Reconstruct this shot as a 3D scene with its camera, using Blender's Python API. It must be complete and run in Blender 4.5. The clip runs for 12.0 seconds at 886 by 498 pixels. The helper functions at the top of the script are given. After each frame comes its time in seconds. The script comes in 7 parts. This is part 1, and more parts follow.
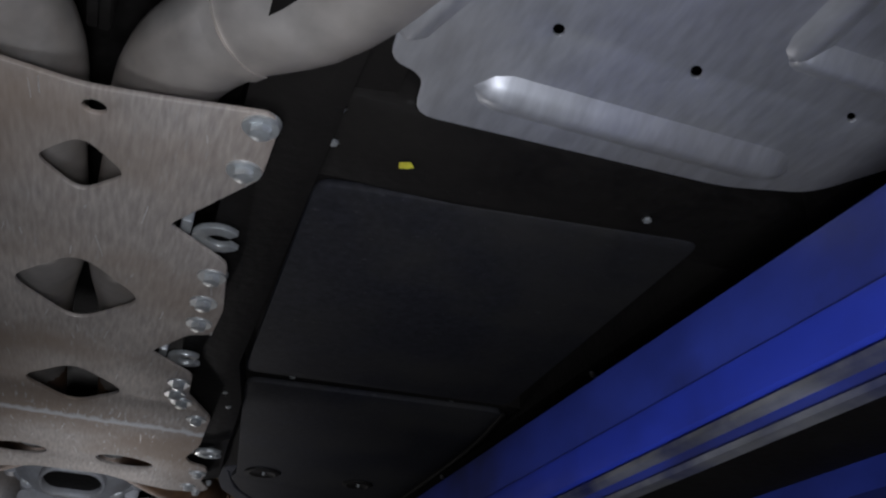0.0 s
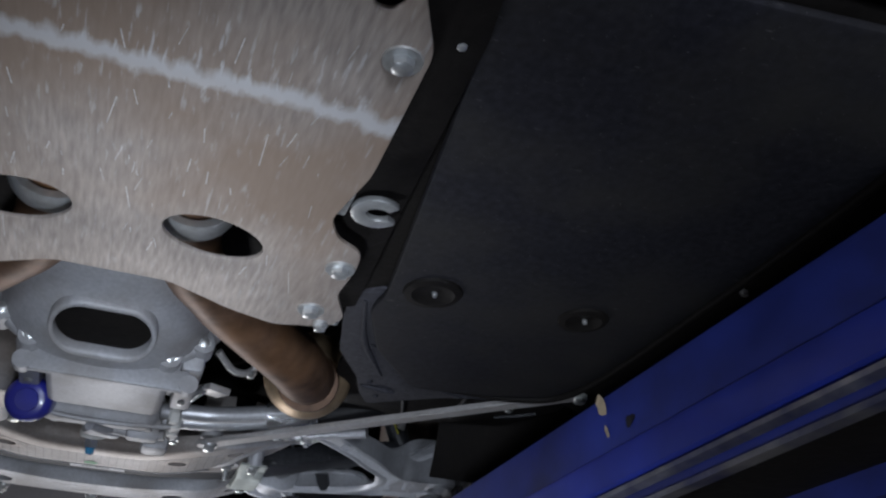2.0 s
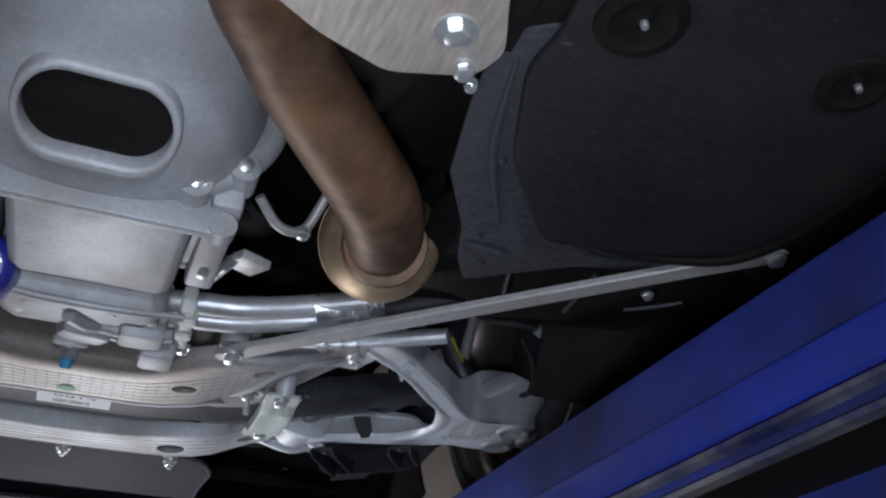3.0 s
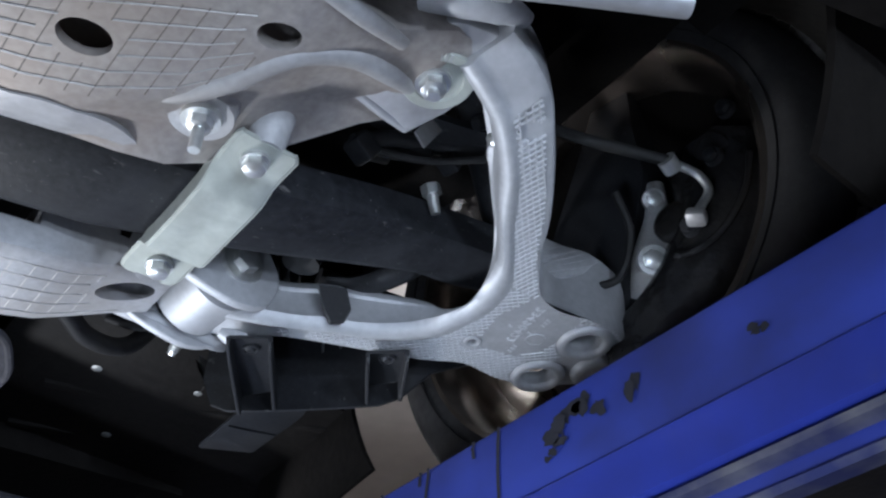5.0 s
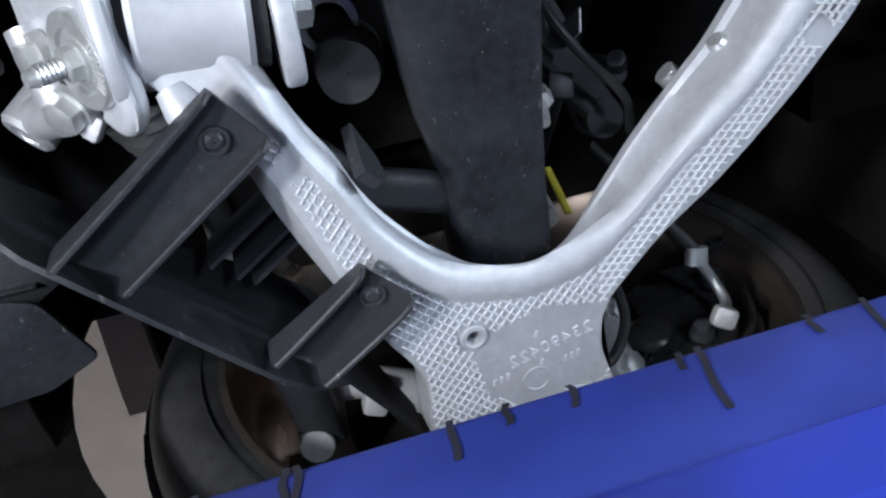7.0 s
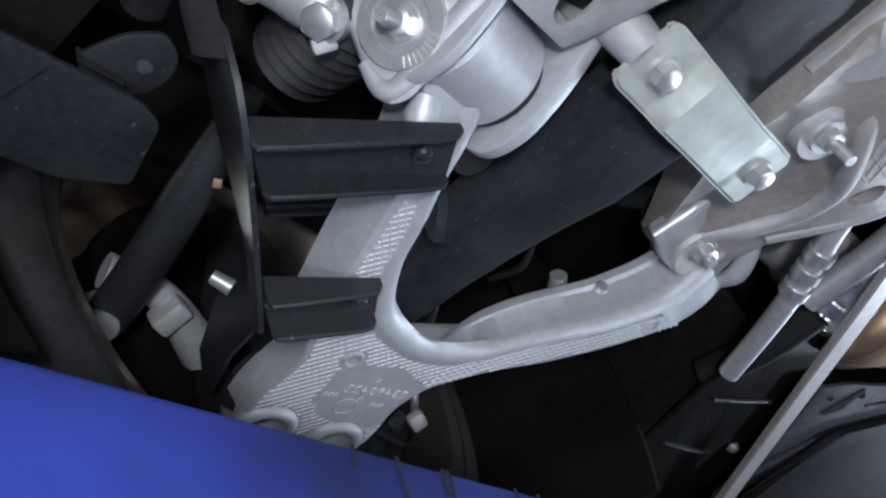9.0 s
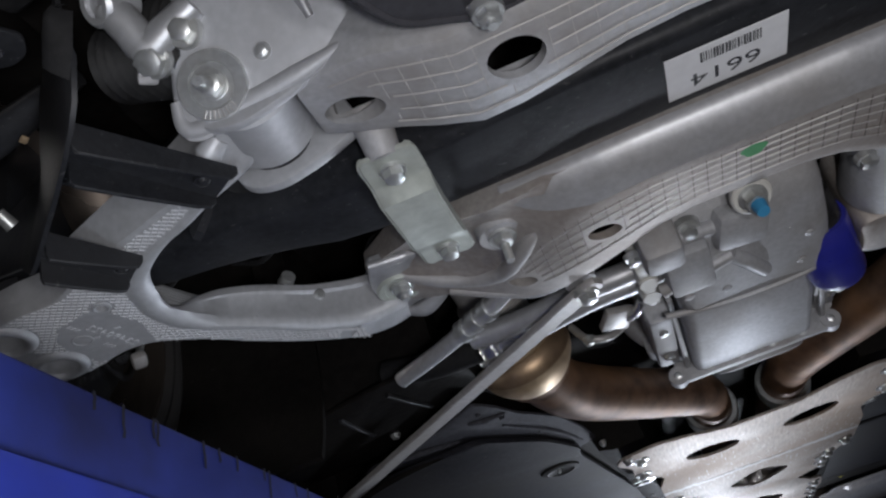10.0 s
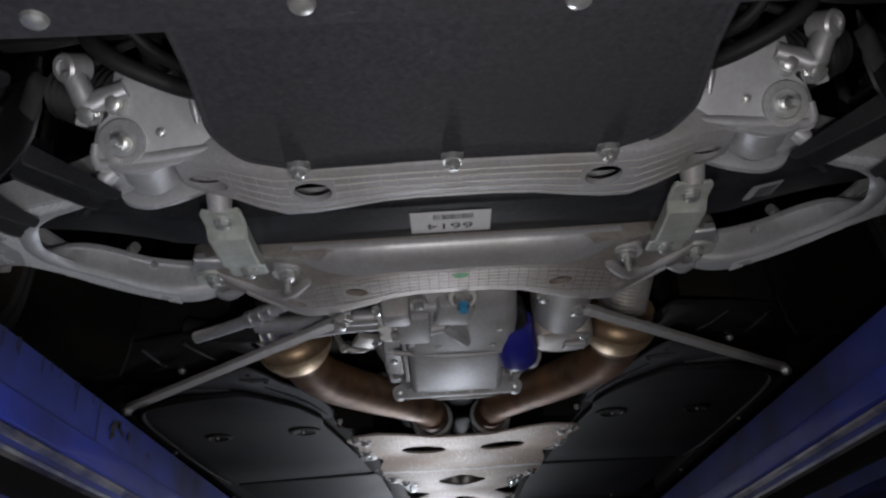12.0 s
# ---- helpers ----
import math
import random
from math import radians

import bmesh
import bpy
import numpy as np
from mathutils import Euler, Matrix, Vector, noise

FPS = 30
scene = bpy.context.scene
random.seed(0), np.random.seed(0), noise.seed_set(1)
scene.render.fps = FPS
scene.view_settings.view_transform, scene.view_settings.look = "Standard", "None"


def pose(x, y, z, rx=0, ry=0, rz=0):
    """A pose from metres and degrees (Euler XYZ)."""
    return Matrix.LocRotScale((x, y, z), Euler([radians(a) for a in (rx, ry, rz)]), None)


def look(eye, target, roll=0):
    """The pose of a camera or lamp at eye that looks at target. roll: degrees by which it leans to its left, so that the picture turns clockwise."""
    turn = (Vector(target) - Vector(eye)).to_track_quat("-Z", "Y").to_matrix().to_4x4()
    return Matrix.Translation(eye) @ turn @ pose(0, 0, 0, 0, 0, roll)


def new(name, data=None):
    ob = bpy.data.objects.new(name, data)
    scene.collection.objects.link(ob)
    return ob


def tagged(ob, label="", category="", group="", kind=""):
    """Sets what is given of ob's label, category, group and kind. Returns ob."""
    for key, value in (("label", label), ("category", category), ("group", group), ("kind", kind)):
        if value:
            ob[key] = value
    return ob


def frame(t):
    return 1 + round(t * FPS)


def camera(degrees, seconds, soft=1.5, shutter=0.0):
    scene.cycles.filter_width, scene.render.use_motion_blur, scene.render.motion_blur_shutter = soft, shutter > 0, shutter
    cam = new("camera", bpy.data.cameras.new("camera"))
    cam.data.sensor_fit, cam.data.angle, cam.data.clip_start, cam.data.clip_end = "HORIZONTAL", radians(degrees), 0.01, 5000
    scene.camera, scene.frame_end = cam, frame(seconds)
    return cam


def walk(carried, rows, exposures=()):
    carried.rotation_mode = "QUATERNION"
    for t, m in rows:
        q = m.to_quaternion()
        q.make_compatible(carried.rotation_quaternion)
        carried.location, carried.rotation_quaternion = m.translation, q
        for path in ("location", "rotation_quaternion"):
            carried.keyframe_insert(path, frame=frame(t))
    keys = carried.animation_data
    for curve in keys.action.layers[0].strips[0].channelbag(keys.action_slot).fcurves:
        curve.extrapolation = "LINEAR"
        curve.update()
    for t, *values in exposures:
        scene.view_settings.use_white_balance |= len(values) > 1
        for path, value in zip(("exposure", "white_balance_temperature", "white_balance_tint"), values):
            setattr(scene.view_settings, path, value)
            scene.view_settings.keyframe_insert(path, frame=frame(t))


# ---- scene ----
cam = camera(52.05, 12.0, soft=2.35)
EXPOSE = [(0, -1.1, 6400, 11), (1, -0.42, 6350, 10), (2, -0.06, 6160, 10), (2.5, -0.02, 6080, 10), (3, 0.30, 6060, 9), (3.7, 0.48, 6020, 9), (5.3, 1.3, 5740, 7), (6.7, 1.68, 5960, 8), (8.4, 1.6, 5640, 6), (9.0, 0.98, 5880, 8), (9.5, 0.38, 6050, 9),
          (10, 0.02, 6320, 10), (10.5, -0.14, 6430, 10), (11.2, -0.24, 6540, 11), (12, -0.48, 6600, 11)]
PATH = [
    (0, (0.0710, -2.4017, 1.3573), (0.6362, -0.7482, 2.3302), 3.02),
    (0.5, (0.0432, -2.1713, 1.3465), (0.6229, -0.5244, 2.3220), 2.52),
    (1, (0.0066, -1.9772, 1.3405), (0.6168, -0.3489, 2.3286), 2.27),
    (1.5, (0.0131, -1.7850, 1.3332), (0.6194, -0.1575, 2.3251), 2.29),
    (2, (0.0311, -1.5732, 1.3425), (0.6155, 0.0533, 2.3489), 2.11),
    (2.5, (0.0499, -1.3581, 1.3461), (0.6376, 0.2656, 2.3551), 2.15),
    (3, (0.0267, -1.1198, 1.3481), (0.6784, 0.4615, 2.3848), 0.41),
    (3.5, (0.0390, -0.9438, 1.3404), (0.7376, 0.5985, 2.4050), 0.39),
    (3.7, (0.0381, -0.8404, 1.3405), (0.7671, 0.6671, 2.4340), -0.20),
    (5.3, (0.0690, -0.2813, 1.3737), (1.2279, 0.6654, 2.7006), -6.05),
    (5.5, (0.0599, -0.2138, 1.3756), (1.2884, 0.5942, 2.7312), -7.88),
    (6, (0.0888, -0.0673, 1.3911), (1.3375, 0.4111, 2.8783), -11.39),
    (6.5, (0.1479, 0.1157, 1.4137), (1.4125, 0.1115, 2.9632), -19.03),
    (6.7, (0.1851, 0.1438, 1.4014), (1.3203, 0.0207, 3.0434), -22.60),
    (8.3, (0.2639, 0.4293, 1.4924), (1.1639, -0.7302, 2.8510), -29.78),
    (8.5, (0.2691, 0.4564, 1.4859), (1.0958, -0.8021, 2.8023), -28.51),
    (9, (0.2500, 0.5243, 1.4704), (0.8877, -0.9157, 2.7032), -25.21),
    (9.5, (0.2024, 0.6093, 1.4393), (0.6419, -0.9698, 2.5852), -22.47),
    (10, (0.1660, 0.6733, 1.4118), (0.4191, -1.0481, 2.3981), -18.24),
    (10.5, (0.1165, 0.7229, 1.3746), (0.2540, -1.0617, 2.2670), -14.83),
    (11, (0.0848, 0.7719, 1.3468), (0.1003, -1.0465, 2.1793), -11.31),
    (11.5, (0.0507, 0.8766, 1.3179), (0.0260, -0.9604, 2.1083), -6.48),
    (12, (0.0308, 1.0366, 1.3273), (0.0076, -0.7765, 2.1713), -3.75),
]
TRUE = 1.08  # the plan below is drawn a little small: metres to one unit of it
walk(cam, [(t, look(Vector(eye) * TRUE, Vector(target) * TRUE, roll)) for t, eye, target, roll in PATH], exposures=EXPOSE)

# ---- light: dim workshop, stand-ins for a camera-borne light, tube lamp out by the wheel ----
world = bpy.data.worlds.new("workshop_air")
world.use_nodes = True
scene.world = world
world.node_tree.nodes["Background"].inputs[0].default_value = (0.55, 0.62, 0.8, 1)
world.node_tree.nodes["Background"].inputs[1].default_value = 0.016


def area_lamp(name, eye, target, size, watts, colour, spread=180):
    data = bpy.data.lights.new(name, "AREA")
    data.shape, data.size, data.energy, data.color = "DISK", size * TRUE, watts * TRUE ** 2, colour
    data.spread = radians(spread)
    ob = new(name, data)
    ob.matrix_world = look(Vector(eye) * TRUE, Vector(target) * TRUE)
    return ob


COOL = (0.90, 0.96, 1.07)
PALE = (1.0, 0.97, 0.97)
# Unseen fixed lights added under the car, in place of a camera-borne light.
area_lamp("camera_light_stand_in", (0.06, -2.45, 1.27), (0.24, -1.91, 1.58), 0.10, 1.65, COOL, 80)
area_lamp("camera_light_stand_in", (0.03, -2.22, 1.25), (0.21, -1.68, 1.57), 0.10, 2.75, COOL)
area_lamp("camera_light_stand_in", (-0.02, -1.14, 1.25), (0.17, -0.60, 1.80), 0.10, 0.86, COOL, 95)
area_lamp("camera_light_stand_in", (0.03, -0.24, 1.27), (0.50, -0.01, 1.72), 0.09, 0.140, COOL, 76)
area_lamp("camera_light_stand_in", (0.28, 0.47, 1.38), (0.64, 0.24, 1.87), 0.08, 0.221, COOL, 105)
area_lamp("camera_light_stand_in", (0.08, 0.82, 1.26), (0.09, 0.23, 1.53), 0.08, 2.75, PALE)
area_lamp("camera_light_stand_in", (-0.24, 1.05, 1.12), (-0.17, 0.53, 1.50), 0.12, 2.55, PALE)


def room_lamp(x, y, z, watts):
    data = bpy.data.lights.new("room_lamp", "POINT")
    data.energy, data.shadow_soft_size, data.color = watts, 0.12, (1.0, 0.95, 0.90)
    new("room_lamp", data).location = Vector((x, y, z)) * TRUE


room_lamp(2.85, -0.33, 3.62, 6)
# no lamp seen here: a point light added to brighten wall and ceiling
room_lamp(2.50, 2.30, 3.62, 7)

# ---- materials ----


def material(name, base, rough=0.5, metal=0.0, grain=60.0, vary=0.25, bump=0.15, depth=0.001, dirt=None, dirt_scale=6.0, dirt_amount=0.5,
             stretch=(1, 1, 1), rough_vary=0.12, coat=0.0, gloss=0.5, specks=0.0):
    m = bpy.data.materials.new(name)
    m.use_nodes = True
    nt = m.node_tree
    n, link = nt.nodes, nt.links.new
    bsdf = n["Principled BSDF"]
    tc = n.new("ShaderNodeTexCoord")
    mp = n.new("ShaderNodeMapping")
    mp.inputs["Scale"].default_value = stretch
    link(tc.outputs["Object"], mp.inputs["Vector"])
    fine = n.new("ShaderNodeTexNoise")
    fine.inputs["Scale"].default_value, fine.inputs["Detail"].default_value = grain, 6
    link(mp.outputs[0], fine.inputs["Vector"])
    big = n.new("ShaderNodeTexNoise")
    big.inputs["Scale"].default_value, big.inputs["Detail"].default_value = dirt_scale, 5
    link(tc.outputs["Object"], big.inputs["Vector"])
    ramp = n.new("ShaderNodeValToRGB")
    ramp.color_ramp.elements[0].position, ramp.color_ramp.elements[1].position = 0.3, 0.7
    ramp.color_ramp.elements[0].color = (*[c * (1 - vary) for c in base], 1)
    ramp.color_ramp.elements[1].color = (*[min(1, c * (1 + vary)) for c in base], 1)
    link(fine.outputs["Fac"], ramp.inputs[0])
    colour = ramp.outputs[0]
    if dirt:
        mask = n.new("ShaderNodeValToRGB")
        mask.color_ramp.elements[0].position, mask.color_ramp.elements[1].position = 0.42, 0.68
        mask.color_ramp.elements[0].color = (0, 0, 0, 1)
        mask.color_ramp.elements[1].color = (dirt_amount,) * 3 + (1,)
        link(big.outputs["Fac"], mask.inputs[0])
        mix = n.new("ShaderNodeMixRGB")
        mix.inputs[2].default_value = (*dirt, 1)
        link(mask.outputs[0], mix.inputs[0])
        link(colour, mix.inputs[1])
        colour = mix.outputs[0]
    if specks:
        # scattered grit and short scuffs
        for scale, lo, hi, strength, squeeze in ((420, 0.70, 0.76, specks, (1, 1, 1)), (60, 0.69, 0.80, specks * 0.7, (1, 3.5, 2))):
            map2 = n.new("ShaderNodeMapping")
            map2.inputs["Scale"].default_value = squeeze
            map2.inputs["Rotation"].default_value = (0.3, 0.2, 0.6)
            link(tc.outputs["Object"], map2.inputs["Vector"])
            grit = n.new("ShaderNodeTexNoise")
            grit.inputs["Scale"].default_value, grit.inputs["Detail"].default_value = scale, 3
            link(map2.outputs[0], grit.inputs["Vector"])
            cut_off = n.new("ShaderNodeMapRange")
            cut_off.inputs["From Min"].default_value, cut_off.inputs["From Max"].default_value, cut_off.inputs["To Max"].default_value = lo, hi, strength
            link(grit.outputs["Fac"], cut_off.inputs["Value"])
            over = n.new("ShaderNodeMixRGB")
            over.inputs[2].default_value = (0.32, 0.31, 0.30, 1)
            link(cut_off.outputs[0], over.inputs[0])
            link(colour, over.inputs[1])
            colour = over.outputs[0]
    link(colour, bsdf.inputs["Base Color"])
    rr = n.new("ShaderNodeMapRange")
    rr.inputs["To Min"].default_value, rr.inputs["To Max"].default_value = max(0.05, rough - rough_vary), min(1, rough + rough_vary)
    link(big.outputs["Fac"], rr.inputs["Value"])
    link(rr.outputs[0], bsdf.inputs["Roughness"])
    bsdf.inputs["Metallic"].default_value = metal
    bsdf.inputs["Coat Weight"].default_value = coat
    bsdf.inputs["Specular IOR Level"].default_value = gloss
    b = n.new("ShaderNodeBump")
    b.inputs["Strength"].default_value, b.inputs["Distance"].default_value = bump, depth
    link(fine.outputs["Fac"], b.inputs["Height"])
    link(b.outputs[0], bsdf.inputs["Normal"])
    return m


CAST = material("cast_aluminium", (0.45, 0.455, 0.47), 0.58, 0.3, 180, 0.10, 0.3, 0.001, (0.30, 0.275, 0.25), 14, 0.6)
CAST_BRIGHT = material("machined_aluminium", (0.57, 0.58, 0.60), 0.40, 0.6, 120, 0.1, 0.15, 0.0006, (0.38, 0.37, 0.36), 14, 0.4)
FLANK_SHEEN = material("sheen_toned_aluminium", (0.50, 0.505, 0.52), 0.48, 0.48, 150, 0.09, 0.2, 0.0008, (0.36, 0.34, 0.32), 12, 0.5)
ARM_METAL = material("matt_forged_aluminium", (0.47, 0.48, 0.50), 0.52, 0.35, 150, 0.08, 0.15, 0.0006, (0.34, 0.34, 0.35), 20, 0.55)
# paler than the arm's own metal, so that the ribs stand out
KNURL = material("paler_knurled_aluminium", (0.60, 0.61, 0.63), 0.5, 0.3, 200, 0.1, 0.1)
CAST_DUSTY = material("dusty_cast_aluminium", (0.40, 0.375, 0.355), 0.52, 0.40, 160, 0.14, 0.25, 0.0008, (0.26, 0.20, 0.155), 8, 0.6)
GROOVE_SHADE = material("groove_shade_tone", (0.17, 0.150, 0.135), 0.65, 0.15, 200, 0.2, 0.1)
RIB = material("casting_rib", (0.46, 0.445, 0.43), 0.5, 0.4, 200, 0.1, 0.1)
PLATE = material("road_worn_aluminium_plate", (0.40, 0.35, 0.31), 0.62, 0.3, 45, 0.22, 0.2, 0.0009, (0.32, 0.235, 0.17), 5, 0.8, (5, 0.7, 1))


def scuffed(m, fold, spread):
    """Adds bright road scuffs to a plate: streaks that thicken towards a fold across it, and the rubbed fold itself."""
    nt = m.node_tree
    n, link = nt.nodes, nt.links.new
    bsdf = n["Principled BSDF"]
    base = bsdf.inputs["Base Color"].links[0].from_socket
    tc = n.new("ShaderNodeTexCoord")
    axes = n.new("ShaderNodeSeparateXYZ")
    link(tc.outputs["Object"], axes.inputs[0])

    def ranged(value, a, b, c, d):
        r = n.new("ShaderNodeMapRange")
        for key, v in zip(("From Min", "From Max", "To Min", "To Max"), (a, b, c, d)):
            r.inputs[key].default_value = v
        link(value, r.inputs["Value"])
        return r.outputs[0]

    def joined(op, a, b):
        q = n.new("ShaderNodeMath")
        q.operation = op
        for k, v in enumerate((a, b)):
            if isinstance(v, float):
                q.inputs[k].default_value = v
            else:
                link(v, q.inputs[k])
        return q.outputs[0]

    def streaks(scale, stretch, lo, hi, turn):
        mp = n.new("ShaderNodeMapping")
        mp.inputs["Scale"].default_value, mp.inputs["Rotation"].default_value = stretch, (0, 0, turn)
        link(tc.outputs["Object"], mp.inputs["Vector"])
        t = n.new("ShaderNodeTexNoise")
        t.inputs["Scale"].default_value, t.inputs["Detail"].default_value = scale, 4
        link(mp.outputs[0], t.inputs["Vector"])
        return ranged(t.outputs["Fac"], lo, hi, 0.0, 1.0)

    near = ranged(joined("ABSOLUTE", joined("ADD", axes.outputs["Y"], -fold), 0.0), 0.0, spread, 1.0, 0.22)
    both_ways = joined("MAXIMUM", streaks(70, (3.2, 0.35, 1), 0.60, 0.70, 0.12), streaks(55, (2.6, 0.5, 1), 0.62, 0.72, -0.3))
    marks = joined("MULTIPLY", joined("MULTIPLY", both_ways, streaks(9, (1, 1, 1), 0.38, 0.62, 0.0)), near)
    ragged = joined("ADD", axes.outputs["Y"], joined("MULTIPLY", streaks(60, (1, 0.3, 1), 0.3, 0.7, 0.0), 0.016))
    band = ranged(joined("ABSOLUTE", joined("ADD", ragged, -fold - 0.006), 0.0), 0.004, 0.015, 0.9, 0.0)
    amount = joined("MINIMUM", joined("ADD", joined("MULTIPLY", marks, 0.75), band), 0.9)
    mix = n.new("ShaderNodeMixRGB")
    mix.inputs[2].default_value = (0.66, 0.66, 0.66, 1)
    link(amount, mix.inputs[0])
    link(base, mix.inputs[1])
    link(mix.outputs[0], bsdf.inputs["Base Color"])
    return m


scuffed(PLATE, -1.152, 0.42)
SHIELD = material("heat_shield_aluminium", (0.60, 0.60, 0.62), 0.42, 0.7, 30, 0.14, 0.12, 0.001, (0.42, 0.38, 0.35), 4, 0.5, (4, 1, 1))
SCRATCH = material("bright_scratch", (0.60, 0.59, 0.58), 0.45, 0.5, 300, 0.35, 0.2)
ZINC = material("zinc_plated_steel", (0.66, 0.68, 0.68), 0.34, 0.75, 150, 0.12, 0.15, 0.0006, (0.40, 0.38, 0.33), 30, 0.4)
GALV = material("pale_green_zinc_steel", (0.46, 0.49, 0.45), 0.55, 0.3, 90, 0.12, 0.15, 0.0007, (0.36, 0.37, 0.33), 20, 0.5)
STEEL = material("grey_painted_steel", (0.48, 0.47, 0.46), 0.48, 0.4, 120, 0.12, 0.15, 0.0006, (0.36, 0.32, 0.28), 12, 0.5)
PLASTIC = material("black_moulded_plastic", (0.017, 0.018, 0.021), 0.46, 0, 220, 0.3, 0.3, 0.0008, (0.036, 0.036, 0.038), 11, 0.6, gloss=0.35, specks=0.45)
PANEL = material("black_floor_panel", (0.017, 0.017, 0.021), 0.66, 0, 120, 0.3, 0.25, 0.0008, (0.032, 0.030, 0.028), 7, 0.7, gloss=0.09, specks=0.22)
TRAY = material("dull_black_tray_plastic", (0.048, 0.048, 0.056), 0.72, 0, 160, 0.25, 0.3, 0.001, (0.052, 0.051, 0.055), 6, 0.6, gloss=0.12, specks=0.3)
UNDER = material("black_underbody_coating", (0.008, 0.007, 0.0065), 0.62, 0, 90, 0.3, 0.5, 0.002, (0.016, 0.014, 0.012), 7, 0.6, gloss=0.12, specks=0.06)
SPRING = material("black_composite_spring", (0.016, 0.017, 0.020), 0.5, 0, 140, 0.35, 0.3, 0.0008, (0.032, 0.034, 0.039), 16, 0.6, (1, 1, 1), gloss=0.18, specks=0.5)
RUBBER = material("black_rubber", (0.015, 0.015, 0.016), 0.6, 0, 160, 0.25, 0.25, 0.0008, (0.03, 0.029, 0.027), 10, 0.5, gloss=0.25)
TYRE = material("tyre_rubber", (0.034, 0.033, 0.034), 0.66, 0, 110, 0.25, 0.3, 0.001, (0.048, 0.044, 0.040), 5, 0.5, gloss=0.2, specks=0.2)
TREAD = material("dusty_tread_rubber", (0.17, 0.155, 0.145), 0.75, 0, 90, 0.25, 0.3, 0.001, (0.10, 0.09, 0.08), 8, 0.5)
EXHAUST = material("heat_browned_steel_pipe", (0.135, 0.079, 0.049), 0.55, 0.4, 40, 0.45, 0.2, 0.001, (0.25, 0.125, 0.052), 9, 0.75)
CAN = material("heat_tinted_steel_can", (0.34, 0.24, 0.15), 0.42, 0.7, 50, 0.25, 0.15, 0.0008, (0.20, 0.13, 0.085), 10, 0.6)
GOLD = material("straw_tinted_steel", (0.50, 0.375, 0.235), 0.46, 0.65, 60, 0.18, 0.15, 0.0008, (0.32, 0.22, 0.14), 12, 0.6)
PIPE = material("dull_stainless_pipe", (0.50, 0.46, 0.42), 0.42, 0.5, 30, 0.18, 0.15, 0.001, (0.30, 0.245, 0.20), 7, 0.6)
BLUE = material("blue_lift_paint", (0.022, 0.040, 0.34), 0.38, 0, 25, 0.12, 0.15, 0.001, (0.012, 0.018, 0.12), 9, 0.6, (1, 0.4, 1), coat=0.15)
BLUE_DIRTY = material("soiled_blue_lift_paint", (0.024, 0.040, 0.26), 0.5, 0, 22, 0.22, 0.2, 0.001, (0.012, 0.014, 0.055), 7, 0.8, (1, 0.5, 1))
WORN = material("worn_bare_steel_edge", (0.42, 0.42, 0.45), 0.34, 0.8, 60, 0.35, 0.3, 0.001, (0.03, 0.045, 0.22), 14, 0.9, (1, 0.25, 1))
GREASE = material("dark_grease_stain", (0.012, 0.012, 0.018), 0.5, 0, 60, 0.3, 0.2)
LABEL = material("white_paper_label", (0.74, 0.75, 0.77), 0.6, 0, 80, 0.04, 0.05)
INK = material("black_print", (0.03, 0.03, 0.035), 0.6, 0, 80, 0.2, 0.05)
WHITE = material("white_plastic", (0.72, 0.72, 0.68), 0.45, 0, 60, 0.08, 0.1, 0.0006, (0.5, 0.47, 0.42), 20, 0.5)
FILTER = material("blue_filter_paint", (0.025, 0.030, 0.33), 0.3, 0, 50, 0.15, 0.08, 0.0006, (0.06, 0.055, 0.2), 12, 0.4, coat=0.3)
FOIL = material("crinkled_foil", (0.72, 0.73, 0.74), 0.25, 0.9, 70, 0.15, 0.9, 0.004)
RIM = material("bronze_polished_rim", (0.34, 0.29, 0.25), 0.26, 0.9, 20, 0.12, 0.06, 0.0006, (0.16, 0.12, 0.095), 6, 0.6)
DISC = material("brake_disc_iron", (0.36, 0.32, 0.30), 0.35, 0.85, 60, 0.15, 0.1)
YELLOW = material("yellow_paint_mark", (0.62, 0.55, 0.05), 0.55, 0, 60, 0.2, 0.1)
GREEN = material("green_paint_mark", (0.05, 0.32, 0.10), 0.6, 0, 60, 0.2, 0.1)
SKYBLUE = material("blue_thread_cap", (0.06, 0.30, 0.55), 0.4, 0, 60, 0.1, 0.1)
TAN = material("tan_splash", (0.45, 0.36, 0.24), 0.7, 0, 60, 0.25, 0.2)
IRON = material("glossy_dark_iron", (0.022, 0.022, 0.024), 0.22, 0.2, 45, 0.4, 0.9, 0.004, (0.05, 0.045, 0.04), 14, 0.6)
CONCRETE = material("workshop_concrete", (0.28, 0.27, 0.26), 0.75, 0, 12, 0.2, 0.3, 0.004, (0.18, 0.17, 0.16), 1.5, 0.6)
WALLPAINT = material("workshop_wall_paint", (0.62, 0.57, 0.54), 0.7, 0, 8, 0.06, 0.1, 0.002, (0.53, 0.48, 0.46), 0.8, 0.5)
BODYPAINT = material("pale_body_paint", (0.52, 0.46, 0.43), 0.3, 0, 20, 0.05, 0.02, 0.0004, coat=0.5)

# ---- mesh helpers ----
SIDE = 1


